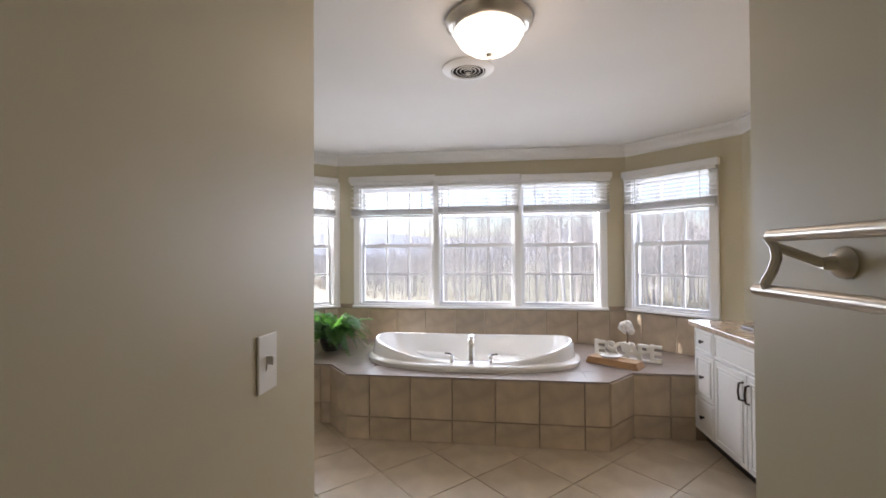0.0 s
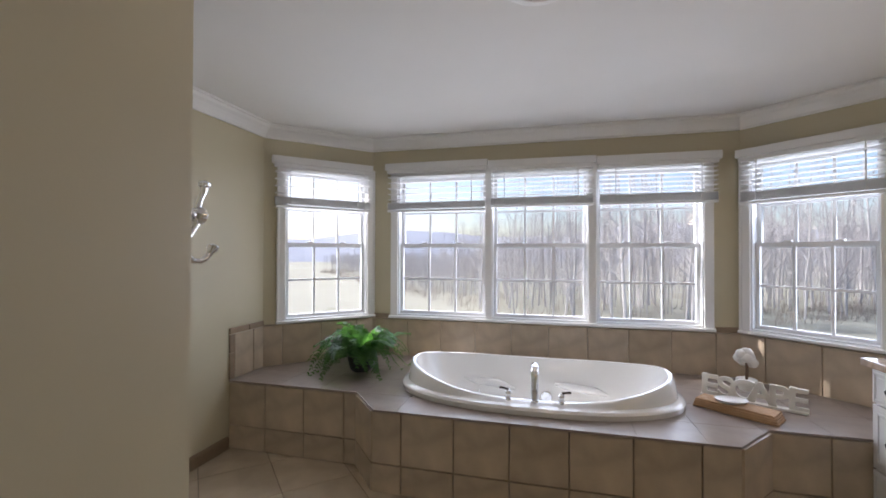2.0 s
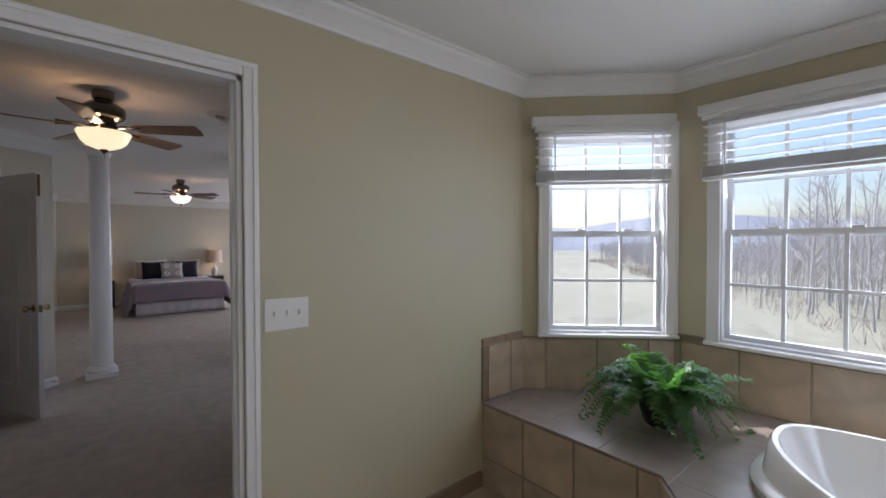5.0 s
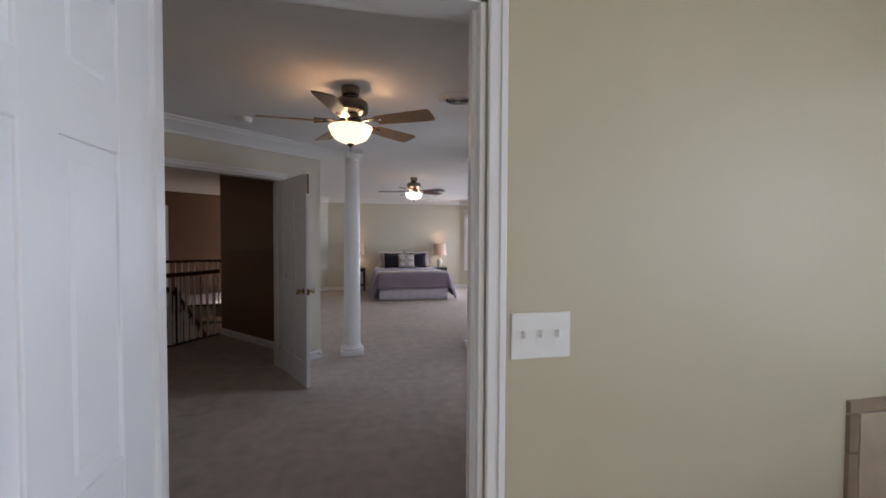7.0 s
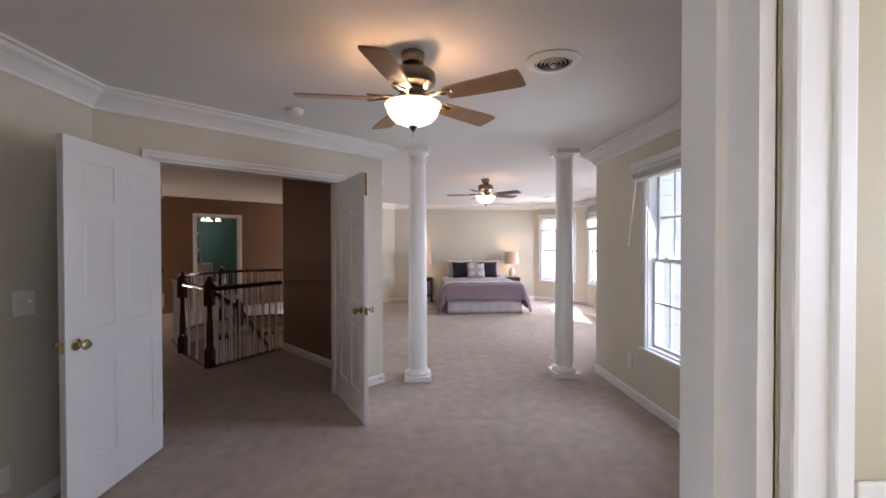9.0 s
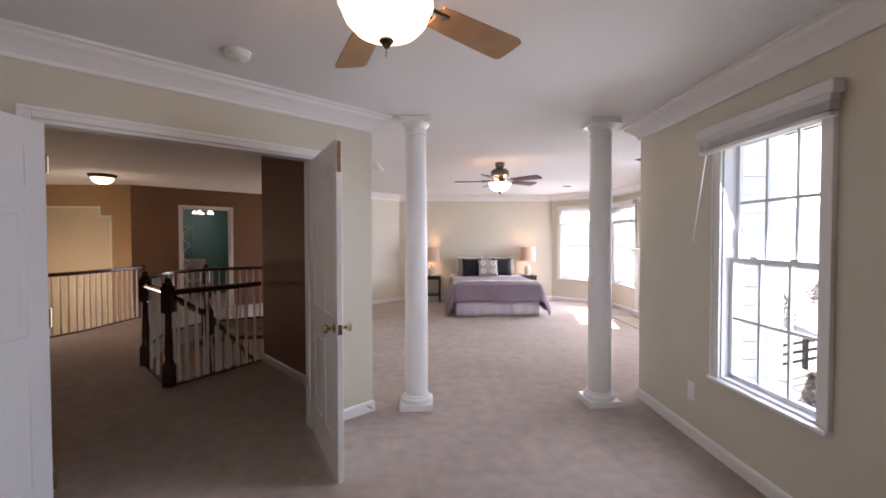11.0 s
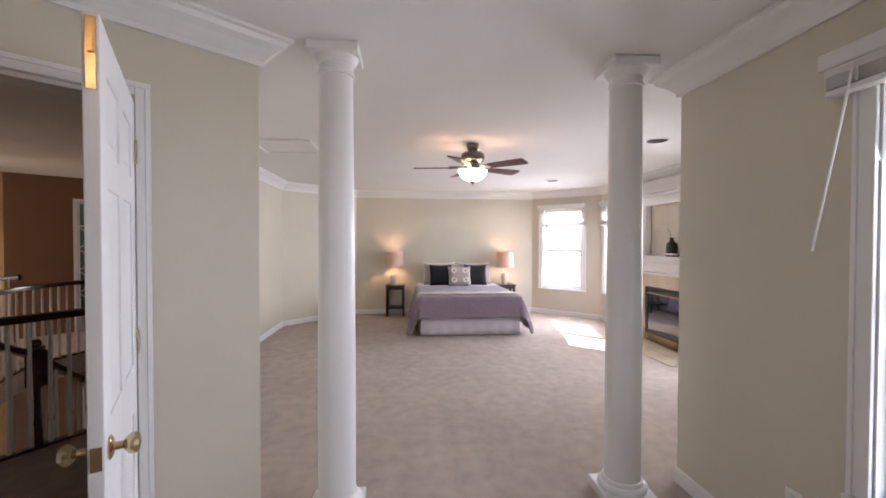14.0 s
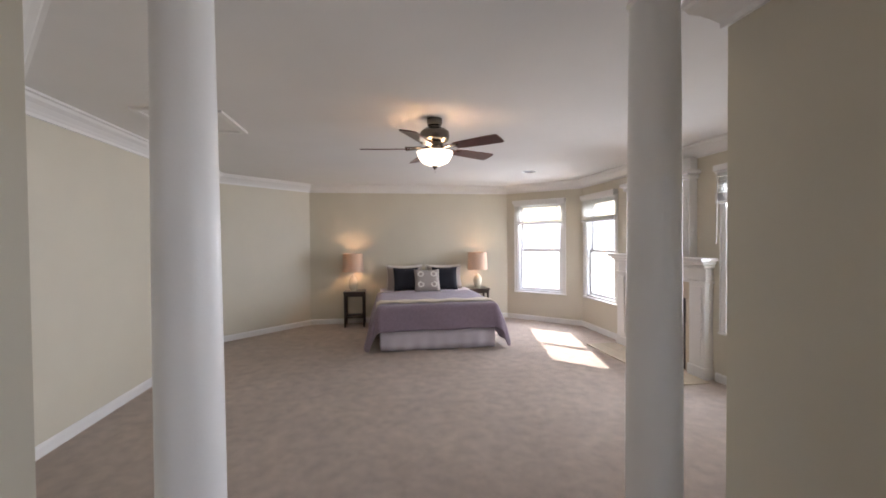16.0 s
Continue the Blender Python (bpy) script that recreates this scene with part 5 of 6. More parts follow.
def ceiling_fan(label, x, y, turn, bowl, power, blade_mat):
    root = thing("ceiling_fan", label, "ceiling fan", group="bedroom ceiling fans")
    part("canopy", turned([(0.062, 0), (0.064, -0.03), (0.058, -0.055), (0.045, -0.062)], 28), FANMETAL, root, smooth=True)
    part("motor", turned([(0.045, -0.058), (0.05, -0.075), (0.09, -0.085), (0.118, -0.11), (0.122, -0.145), (0.115, -0.175), (0.09, -0.19), (0.07, -0.2), (0.07, -0.225), (0.085, -0.235), (0.085, -0.265), (0.06, -0.275)], 36), FANMETAL, root, smooth=True)
    for k in range(5):
        a = turn + 72 * k
        m = pose(0, 0, -0.245, 0, 0, a)
        bm = bmesh.new()
        outline = [(0.20, 0.050), (0.30, 0.058), (0.52, 0.068), (0.585, 0.069), (0.602, 0.060), (0.606, 0.0), (0.602, -0.060), (0.585, -0.069), (0.52, -0.068), (0.30, -0.058), (0.20, -0.050)]
        lo = [bm.verts.new((px, py, -0.004)) for px, py in outline]
        hi = [bm.verts.new((px, py, 0.004)) for px, py in outline]
        bm.faces.new(lo)
        bm.faces.new(hi[::-1])
        for i in range(len(lo)):
            j = (i + 1) % len(lo)
            bm.faces.new((lo[i], lo[j], hi[j], hi[i]))
        bmesh.ops.transform(bm, verts=bm.verts, matrix=m @ pose(0, 0, 0, -12))
        part("blade", bm, blade_mat, root)
        bm = bar([(0.075, 0, 0.0), (0.12, 0.0, 0.012), (0.17, 0.022, 0.006), (0.235, 0.03, 0.006)], [0.010, 0.009, 0.007, 0.006], 6)
        tube(bm, [(0.12, 0, 0.010), (0.17, -0.022, 0.004), (0.235, -0.03, -0.002)], [0.009, 0.007, 0.006], 6)
        tube(bm, [(0.235, 0.034, 0.008), (0.235, -0.034, -0.004)], 0.007, 6)
        bmesh.ops.transform(bm, verts=bm.verts, matrix=m)
        part("blade_iron", bm, FANMETAL, root, smooth=True)
    part("light_bowl", turned([(0.148, -0.272), (0.150, -0.280), (0.140, -0.300), (0.128, -0.33), (0.10, -0.36), (0.05, -0.382), (0.0, -0.388)], 36), bowl, root, "glowing frosted glass bowl", smooth=True)
    part("finial", turned([(0.02, -0.383), (0.024, -0.392), (0.014, -0.402), (0.008, -0.412), (0, -0.415)], 16), BRONZE, root, smooth=True)
    part("pull_chain", bar([(0.012, 0.0, -0.40), (0.012, 0.0, -0.445)], 0.0016, 4), FANMETAL, root)
    root.location = (x, y, H_BED)
    for k in range(3):
        a = radians(turn + 36 + 120 * k)
        bulb("lamp_ceiling_fan", (x + 0.095 * math.cos(a), y + 0.095 * math.sin(a), H_BED - 0.265), power / 3, 0.025, (1.0, 0.58, 0.28))


ceiling_fan("ceiling fan with five wooden blades and lit glass bowl", -3.945, 1.555, 57.5, LAMPWARM, P_FAN, FANWOOD)
ceiling_fan("ceiling fan with dark red-brown blades and lit glass bowl", -8.22, 2.62, 46, LAMPGLASS, P_FAN, mat("cherry_fan_blade", (0.10, 0.03, 0.02), 0.3, vary=0.25, scale=12, coat=0.2))
ceiling_vent("round white ceiling air diffuser with dark rings", -4.0, 2.33, H_BED, 0.15)
det = thing("smoke_detector", "white round smoke detector on the ceiling", "smoke detector")
part("base", turned([(0.066, 0), (0.066, -0.012), (0.060, -0.016)], 28), PLASTIC, det, smooth=True)
part("cover", turned([(0.060, -0.014), (0.058, -0.032), (0.045, -0.042), (0, -0.044)], 28), PLASTIC, det, smooth=True)
det.location = (-4.93, 0.65, H_BED)


def downlight(x, y, r):
    root = thing("recessed_downlight", "unlit round recessed downlight with white trim ring", "ceiling light", group="recessed downlights")
    part("trim_ring", turned([(r * 0.84, -0.002), (r, -0.001), (r, -0.005), (r * 0.9, -0.010), (r * 0.84, -0.008)], 36), TRIM, root, smooth=True)
    part("dark_baffle", turned([(r * 0.845, -0.004), (r * 0.6, -0.003), (0, -0.003)], 36), BLACK, root, "dark stepped baffle")
    for q in (0.76, 0.62, 0.48):
        part("baffle_step", turned([(r * q, -0.003), (r * q, -0.007), (r * (q - 0.04), -0.007), (r * (q - 0.04), -0.003)], 32), BRONZE, root)
    root.location = (x, y, H_BED)


downlight(-7.9, 4.41, 0.115)
downlight(-10.65, 4.33, 0.115)
hatch = thing("attic_hatch", "white framed attic access panel in the ceiling", "ceiling hatch")
part("panel", one_box(-0.27, 0.27, -0.27, 0.27, -0.010, 0), CEIL, hatch)
bm = bmesh.new()
for a, b, c, d in ((-0.32, 0.32, -0.32, -0.27), (-0.32, 0.32, 0.27, 0.32), (-0.32, -0.27, -0.27, 0.27), (0.27, 0.32, -0.27, 0.27)):
    box(bm, a, b, c, d, -0.022, 0, bevel=0.003)
part("panel_trim", bm, TRIM, hatch)
hatch.location = (-8.5, 0.68, H_BED)


# bed
BX0, BX1, BY0, BY1, BTOP = -12.38, -10.37, 2.17, 3.71, 0.60
bed = thing("bed", "made bed with mauve quilt and pale lilac skirt", "bed")
part("mattress", one_box(BX0, BX1, BY0 + 0.02, BY1 - 0.02, 0.28, BTOP - 0.012, bevel=0.05), WHITECLOTH, bed)
part("box_spring", one_box(BX0, BX1 - 0.02, BY0 + 0.03, BY1 - 0.03, 0.10, 0.28, bevel=0.02), WHITECLOTH, bed)
for lx in (BX0 + 0.1, BX1 - 0.12):
    for ly in (BY0 + 0.12, BY1 - 0.12):
        part("leg", one_box(lx - 0.03, lx + 0.03, ly - 0.03, ly + 0.03, 0.0, 0.10), BLACK, bed)


def cloth(name, pts_rows, material, parent, thick=0.012, label=""):
    bm = bmesh.new()
    g = [[bm.verts.new(p) for p in r] for r in pts_rows]
    for a, b in zip(g, g[1:]):
        for i in range(len(a) - 1):
            bm.faces.new((a[i], a[i + 1], b[i + 1], b[i]))
    ob = part(name, bm, material, parent, label, smooth=True)
    mod = ob.modifiers.new("thick", "SOLIDIFY")
    mod.thickness, mod.offset = thick, 1
    return ob


skirt = []
line = [(BX0, BY0 - 0.0), (BX1 + 0.03, BY0 - 0.0), (BX1 + 0.03, BY1 + 0.0), (BX0, BY1 + 0.0)]
pts = []
for (ax, ay), (bx, by) in zip(line, line[1:]):
    n = 60 if ax != bx else 54
    pts += [(ax + (bx - ax) * i / n, ay + (by - ay) * i / n) for i in range(n)]
pts.append(line[-1])
for j, z in enumerate((0.30, 0.2, 0.1, 0.012)):
    row = []
    for i, (x, y) in enumerate(pts):
        w = 0.010 * j / 3 * math.sin(i * 0.9) + 0.006 * j / 3 * math.sin(i * 0.37 + 1)
        cx, cy = x - (BX0 + BX1) / 2, y - (BY0 + BY1) / 2
        row.append((x + w * (1 if cx > 0.9 else 0), y + w * (1 if cy > 0 else -1) * (0 if cx > 0.93 else 1), z))
    skirt.append(row)
cloth("bed_skirt", skirt, SHEET, bed, 0.004, "pale lilac pleated skirt")

rows = []
mx, my = (BY1 - BY0) / 2, (BY0 + BY1) / 2
nu, nv = 66, 70
for j in range(nv + 1):
    lx = -1.52 + (1.52 + 0.35) * j / nv             # along the bed, 0 at its foot edge
    row = []
    for i in range(nu + 1):
        ly = (-1 + 2 * i / nu) * (mx + 0.56)
        ox, oy = max(0.0, lx - 0.0), max(0.0, abs(ly) - mx)
        over = math.hypot(ox, oy)
        sy = 1 if ly > 0 else -1
        x = BX1 + min(lx, 0.0)
        y = my + max(-mx, min(mx, ly))
        z = BTOP + 0.006 * noise.noise(Vector((lx * 3, ly * 3, 0)))
        if over > 0:
            r = 0.05
            if over < r * 1.57:
                a = over / r
                out, drop = r * math.sin(a), r * (1 - math.cos(a))
            else:
                out, drop = r + 0.25 * (over - r * 1.57), r + (over - r * 1.57) * 0.97
            wave = 0.022 * math.sin((lx * 9 if oy > ox else ly * 8) + 0.6) * min(1, drop / 0.25)
            out += wave + 0.02 * min(1, drop / 0.3) * (ox > 0 and oy > 0)
            x += out * ox / over
            y += sy * out * oy / over
            z -= drop
            z = max(z, 0.03 + 0.012 * math.sin(ly * 12))
        row.append((x, y, z))
    rows.append(row)
cloth("quilt", rows, QUILT, bed, 0.012, "mauve quilted coverlet")
rows = []
for j in range(5):
    x = BX1 - 0.10 - 0.24 * j / 4
    row = []
    for i in range(41):
        ly = (-1 + 2 * i / 40) * (mx + 0.25)
        oy = max(0, abs(ly) - mx)
        row.append((x + 0.012 * math.sin(i * 0.7), my + max(-mx, min(mx, ly)) + (1 if ly > 0 else -1) * min(oy, 0.045), BTOP + 0.022 + 0.006 * math.sin(i * 0.9 + j) - max(0, oy - 0.02)))
    rows.append(row)
cloth("blanket_fold", rows, FOLD, bed, 0.014, "cream folded blanket edge")
rows = []
for j in range(9):
    x = BX0 + 0.02 + (BX1 - 1.45 - BX0) * j / 8
    rows.append([(x, my + (-1 + 2 * i / 24) * (mx - 0.0) , BTOP + 0.008 + 0.004 * math.sin(i + j)) for i in range(25)])
cloth("sheet", rows, SHEET, bed, 0.006)


def pillow(label, x, y, z, w, h, d, lean, yaw, material, printed=False):
    root = thing("pillow", label, "pillow", group="bed pillows")
    bm = bmesh.new()
    n = 14
    sides = []
    for s in (1, -1):
        g = []
        for j in range(n + 1):
            row = []
            for i in range(n + 1):
                u, v = -1 + 2 * i / n, -1 + 2 * j / n
                t = max(0, (1 - u ** 4) * (1 - v ** 4)) ** 0.55
                sag = 0.04 * (1 - u * u) * (v > 0) * v
                row.append(bm.verts.new((s * d / 2 * t, w / 2 * u * (1 - 0.07 * (1 - v * v) * abs(u)), h / 2 * (v - sag) * (1 - 0.07 * (1 - u * u) * abs(v)) + h / 2)))
            g.append(row)
        for a, b in zip(g, g[1:]):
            for i in range(n):
                bm.faces.new((a[i], a[i + 1], b[i + 1], b[i]))
    bmesh.ops.remove_doubles(bm, verts=bm.verts, dist=1e-4)
    part("cover", bm, material, root, smooth=True)
    if printed:
        for uu in (-0.11, 0.11):
            for vv in (0.11, 0.29):
                b2 = turned([(0.030, 0.0), (0.055, 0.0), (0.055, 0.004), (0.030, 0.004)], 20, pose(d / 2 - 0.002, uu, vv, 0, 84 if vv < 0.2 else 78))
                part("printed_ring", b2, WHITECLOTH, root, "pale printed medallion")
    root.matrix_basis = pose(x, y, z, 0, -lean, yaw)


PZ = BTOP + 0.012
pillow("white bed pillow propped against the wall", -12.24, 2.60, PZ, 0.66, 0.44, 0.16, 12, 0, WHITECLOTH)
pillow("white bed pillow propped against the wall", -12.24, 3.30, PZ, 0.66, 0.44, 0.16, 12, 0, WHITECLOTH)
pillow("grey bed pillow behind the black cushions", -12.08, 2.60, PZ, 0.62, 0.42, 0.14, 16, 0, GREYCLOTH)
pillow("grey bed pillow behind the black cushions", -12.08, 3.30, PZ, 0.62, 0.42, 0.14, 16, 0, GREYCLOTH)
pillow("square black cushion on the bed", -11.93, 2.62, PZ, 0.44, 0.42, 0.14, 20, 4, BLACKCLOTH)
pillow("square black cushion on the bed", -11.93, 3.28, PZ, 0.44, 0.42, 0.14, 20, -4, BLACKCLOTH)
pillow("grey cushion printed with pale medallions", -11.78, 2.96, PZ, 0.44, 0.40, 0.13, 24, 0, GREYCLOTH, True)


def night_table(y0, y1):
    root = thing("night_table", "small black-brown open wooden night table beside the bed", "side table", group="night tables")
    x0, x1, h = -12.42, -12.06, 0.605
    part("tabletop", one_box(x0 - 0.005, x1 + 0.012, y0, y1, h - 0.03, h, bevel=0.005), BLACKWOOD, root)
    for lx in (x0 + 0.02, x1 - 0.02):
        for ly in (y0 + 0.03, y1 - 0.03):
            bm = bmesh.new()
            s = 1 if ly > (y0 + y1) / 2 else -1
            tube(bm, [(lx, ly, h - 0.03), (lx, ly, 0.2), (lx, ly + 0.006 * s, 0.0)], [0.024, 0.021, 0.017], 4)
            part("leg", bm, BLACKWOOD, root)
    part("apron", one_box(x1 - 0.03, x1 - 0.012, y0 + 0.04, y1 - 0.04, h - 0.085, h - 0.03), BLACKWOOD, root)
    part("lower_shelf", one_box(x0 + 0.01, x1 - 0.01, y0 + 0.03, y1 - 0.03, 0.155, 0.18, bevel=0.004), BLACKWOOD, root)


def table_lamp(x, y, z, power):
    root = thing("table_lamp", "cream ceramic table lamp with lit tan drum shade", "table lamp", group="night table lamps")
    part("base", turned([(0.05, 0), (0.055, 0.008), (0.05, 0.018), (0.062, 0.05), (0.075, 0.12), (0.07, 0.18), (0.045, 0.225), (0.022, 0.245), (0.02, 0.26)], 28), CERAMIC, root, smooth=True)
    part("stem", bar([(0, 0, 0.255), (0, 0, 0.34)], 0.006, 8), NICKEL, root)
    part("shade", turned([(0.182, 0.335), (0.166, 0.645), (0.163, 0.645), (0.179, 0.335)], 36), SHADE, root, "tan fabric drum shade, lit", smooth=True)
    part("shade_ring", bar([(-0.166, 0, 0.60), (0, 0, 0.60), (0.166, 0, 0.60)], 0.002, 4), NICKEL, root)
    part("bulb", turned([(0, 0.34), (0.02, 0.36), (0.03, 0.40), (0.02, 0.44), (0, 0.45)], 14), LAMPWARM, root, smooth=True)
    root.location = (x, y, z)
    bulb("lamp_table", (x, y, z + 0.48), power, 0.03, (1.0, 0.68, 0.40))


night_table(1.55, 1.92)
night_table(3.70, 4.11)
table_lamp(-12.21, 1.71, 0.6055, P_TABLE)
table_lamp(-12.21, 3.92, 0.6055, P_TABLE)


# fireplace
FX, FY = -9.44, 5.56
fire = thing("fireplace", "white mantel fireplace with cream marble surround and dark glass firebox", "fireplace", kind="structure")
def fbox(name, x0, x1, out0, out1, z0, z1, material, bevel=0.004, label="", parent=None):
    return part(name, one_box(FX + x0, FX + x1, FY - out1, FY - out0, z0, z1, bevel=bevel), material, parent or fire, label)


for s in (-1, 1):
    a, b = sorted((s * 0.80, s * 0.58))
    fbox("pilaster", a, b, 0.0, 0.10, 0.0, 1.02, TRIM)
    fbox("pilaster_base", a - 0.012, b + 0.012, 0.0, 0.115, 0.0, 0.12, TRIM)
    c, d = sorted((s * 0.76, s * 0.62))
    fbox("pilaster_panel", c, d, 0.099, 0.112, 0.17, 0.96, TRIM)
    a, b = sorted((s * 0.578, s * 0.475))
    fbox("marble_slip", a, b, 0.0, 0.055, 0.0, 0.80, MARBLE, 0.002)
fbox("marble_header", -0.578, 0.578, 0.0, 0.056, 0.802, 0.99, MARBLE, 0.002)
fbox("frieze", -0.80, 0.80, 0.0, 0.085, 1.021, 1.15, TRIM)
fbox("frieze_bead", -0.82, 0.82, 0.0, 0.11, 0.992, 1.020, TRIM)
fbox("cornice_step", -0.83, 0.83, 0.0, 0.13, 1.151, 1.19, TRIM, 0.012)
fbox("cornice_step", -0.85, 0.85, 0.0, 0.165, 1.191, 1.225, TRIM, 0.012)
fbox("mantel_shelf", -0.875, 0.875, 0.0, 0.205, 1.226, 1.262, TRIM, 0.006)
for s in (-1, 1):
    a, b = sorted((s * 0.58, s * 0.40))
    fbox("overmantel_side", a, b, 0.0, 0.10, 1.263, 1.98, TRIM)
    c, d = sorted((s * 0.545, s * 0.435))
    fbox("side_panel", c, d, 0.099, 0.110, 1.32, 1.93, TRIM)
fbox("overmantel_head", -0.58, 0.58, 0.0, 0.10, 1.981, 2.10, TRIM)
fbox("overmantel_cornice", -0.61, 0.61, 0.0, 0.135, 2.101, 2.15, TRIM, 0.012)
fbox("overmantel_cornice", -0.64, 0.64, 0.0, 0.17, 2.151, 2.20, TRIM, 0.012)
fbox("overmantel_top", -0.58, 0.58, 0.0, 0.09, 2.201, 2.335, TRIM)
fbox("niche_back", -0.398, 0.398, 0.0, 0.012, 1.263, 1.98, BEIGE, 0.0)
firebox = fbox("firebox", -0.473, 0.473, 0.0, 0.035, 0.0, 0.80, BLACK, 0.002, "black metal firebox")
bm = bmesh.new()
for x0, x1, z0, z1 in ((-0.47, -0.41, 0.02, 0.78), (0.41, 0.47, 0.02, 0.78), (-0.41, 0.41, 0.72, 0.78), (-0.41, 0.41, 0.13, 0.17)):
    box(bm, FX + x0, FX + x1, FY - 0.055, FY - 0.035, z0, z1, bevel=0.003)
part("door_frame", bm, BLACK, firebox)
part("glass_front", one_box(FX - 0.41, FX + 0.41, FY - 0.044, FY - 0.040, 0.17, 0.72), FIREGLASS, firebox)
for k in range(4):
    z = 0.022 + 0.026 * k
    part("louvre", one_box(FX - 0.44, FX + 0.44, FY - 0.062, FY - 0.045, z, z + 0.013, bevel=0.003), BRASS, firebox, "brass louvre")
part("brass_trim", one_box(FX - 0.41, FX + 0.41, FY - 0.060, FY - 0.050, 0.70, 0.715, bevel=0.002), BRASS, firebox)
hearth = thing("hearth", "cream marble tile hearth set flush in the carpet", "hearth", kind="structure")
for i in range(6):
    for j in range(2):
        part("tile", one_box(-10.24 + 0.285 * i + 0.002, -10.24 + 0.285 * (i + 1) - 0.002, 5.00 + 0.222 * j + 0.002, 5.00 + 0.222 * (j + 1) - 0.002, 0.0, 0.012, bevel=0.002), MARBLE, hearth)

vase = thing("vase", "dark brown bottle vase with white orchid sprig on the mantel", "vase")
part("body", turned([(0, 0), (0.055, 0), (0.07, 0.03), (0.072, 0.14), (0.06, 0.175), (0.028, 0.20), (0.024, 0.235), (0.032, 0.25), (0.026, 0.25), (0.018, 0.235), (0, 0.22)], 24), VASE, vase, smooth=True)
st = part("stem", bar([(0, 0, 0.23), (-0.05, 0, 0.34), (-0.13, -0.01, 0.40), (-0.20, -0.02, 0.38)], 0.0035, 5), mat("orchid_stem", (0.10, 0.13, 0.05), 0.7), vase)
for k, (fx, fz) in enumerate(((-0.10, 0.385), (-0.15, 0.40), (-0.20, 0.375), (-0.17, 0.35))):
    bm = bmesh.new()
    for p in range(5):
        a = 2 * math.pi * p / 5 + k
        c = Vector((fx, -0.02, fz))
        d = Vector((math.cos(a), 0.25 * math.sin(a * 2), math.sin(a)))
        sd = Vector((-math.sin(a), 0, math.cos(a))) * 0.014
        bm.faces.new([bm.verts.new(c), bm.verts.new(c + d * 0.02 + sd), bm.verts.new(c + d * 0.036), bm.verts.new(c + d * 0.02 - sd)])
    part("flower", bm, WHITECLOTH, st, "white orchid flower")
vase.location = (FX + 0.20, FY - 0.09, 1.2625)
pic = thing("picture_frame", "small white leaning picture frame on the mantel", "picture frame")
bm = bmesh.new()
for a, b, c, d in ((-0.06, -0.045, 0, 0.19), (0.045, 0.06, 0, 0.19), (-0.045, 0.045, 0, 0.015), (-0.045, 0.045, 0.175, 0.19)):
    box(bm, a, b, -0.01, 0.0, c, d, bevel=0.002)
part("frame_moulding", bm, TRIM, pic)
part("print", one_box(-0.046, 0.046, -0.006, -0.002, 0.014, 0.176), GREYCLOTH, pic)
pic.matrix_basis = pose(FX + 0.33, FY - 0.05, 1.2625, -10)
bk = thing("book_stack", "two dark books stacked flat on the mantel", "books")
part("book", one_box(-0.07, 0.07, -0.05, 0.05, 0, 0.022, bevel=0.002), VASE, bk)
part("book", one_box(-0.065, 0.06, -0.047, 0.047, 0.0225, 0.042, bevel=0.002), WHITELETTER, bk)
bk.matrix_basis = pose(FX + 0.30, FY - 0.145, 1.2625, 0, 0, 6)
stop = thing("door_stop", "small spring door stop on the baseboard", "door stop")
part("spring", bar([(0, 0, 0), (0.05, 0.05, 0.0)], 0.006, 8), NICKEL, stop)
part("tip", bar([(0.05, 0.05, 0), (0.062, 0.062, 0)], 0.009, 8), PLASTIC, stop)
stop.location = (-6.06, 1.165, 0.06)

# ---- hall ----
def newel(x, y, z0, h):
    root = thing("newel_post", "dark stained turned wooden newel post", "newel post", group="stair newels")
    part("block", one_box(-0.045, 0.045, -0.045, 0.045, 0, 0.22, bevel=0.004), DARKWOOD, root)
    part("turning", turned([(0.044, 0.22), (0.046, 0.24), (0.034, 0.27), (0.040, 0.34), (0.030, 0.55), (0.027, h - 0.34), (0.040, h - 0.32)], 20), DARKWOOD, root, smooth=True)
    part("upper_block", one_box(-0.045, 0.045, -0.045, 0.045, h - 0.32, h - 0.06, bevel=0.004), DARKWOOD, root)
    part("cap", turned([(0.03, h - 0.06), (0.055, h - 0.05), (0.05, h - 0.03), (0.03, h - 0.02), (0.034, h), (0.02, h + 0.02), (0, h + 0.025)], 20), DARKWOOD, root, smooth=True)
    root.location = (x, y, z0)


def arc(points, step):
    """Evenly spaced places along a plan line with heights."""
    pts = [Vector(p) for p in points]
    out, carry = [], step / 2
    for a, b in zip(pts, pts[1:]):
        ln = (b - a).to_2d().length
        s = carry
        while s < ln:
            out.append(a.lerp(b, s / ln))
            s += step
        carry = s - ln
    return out


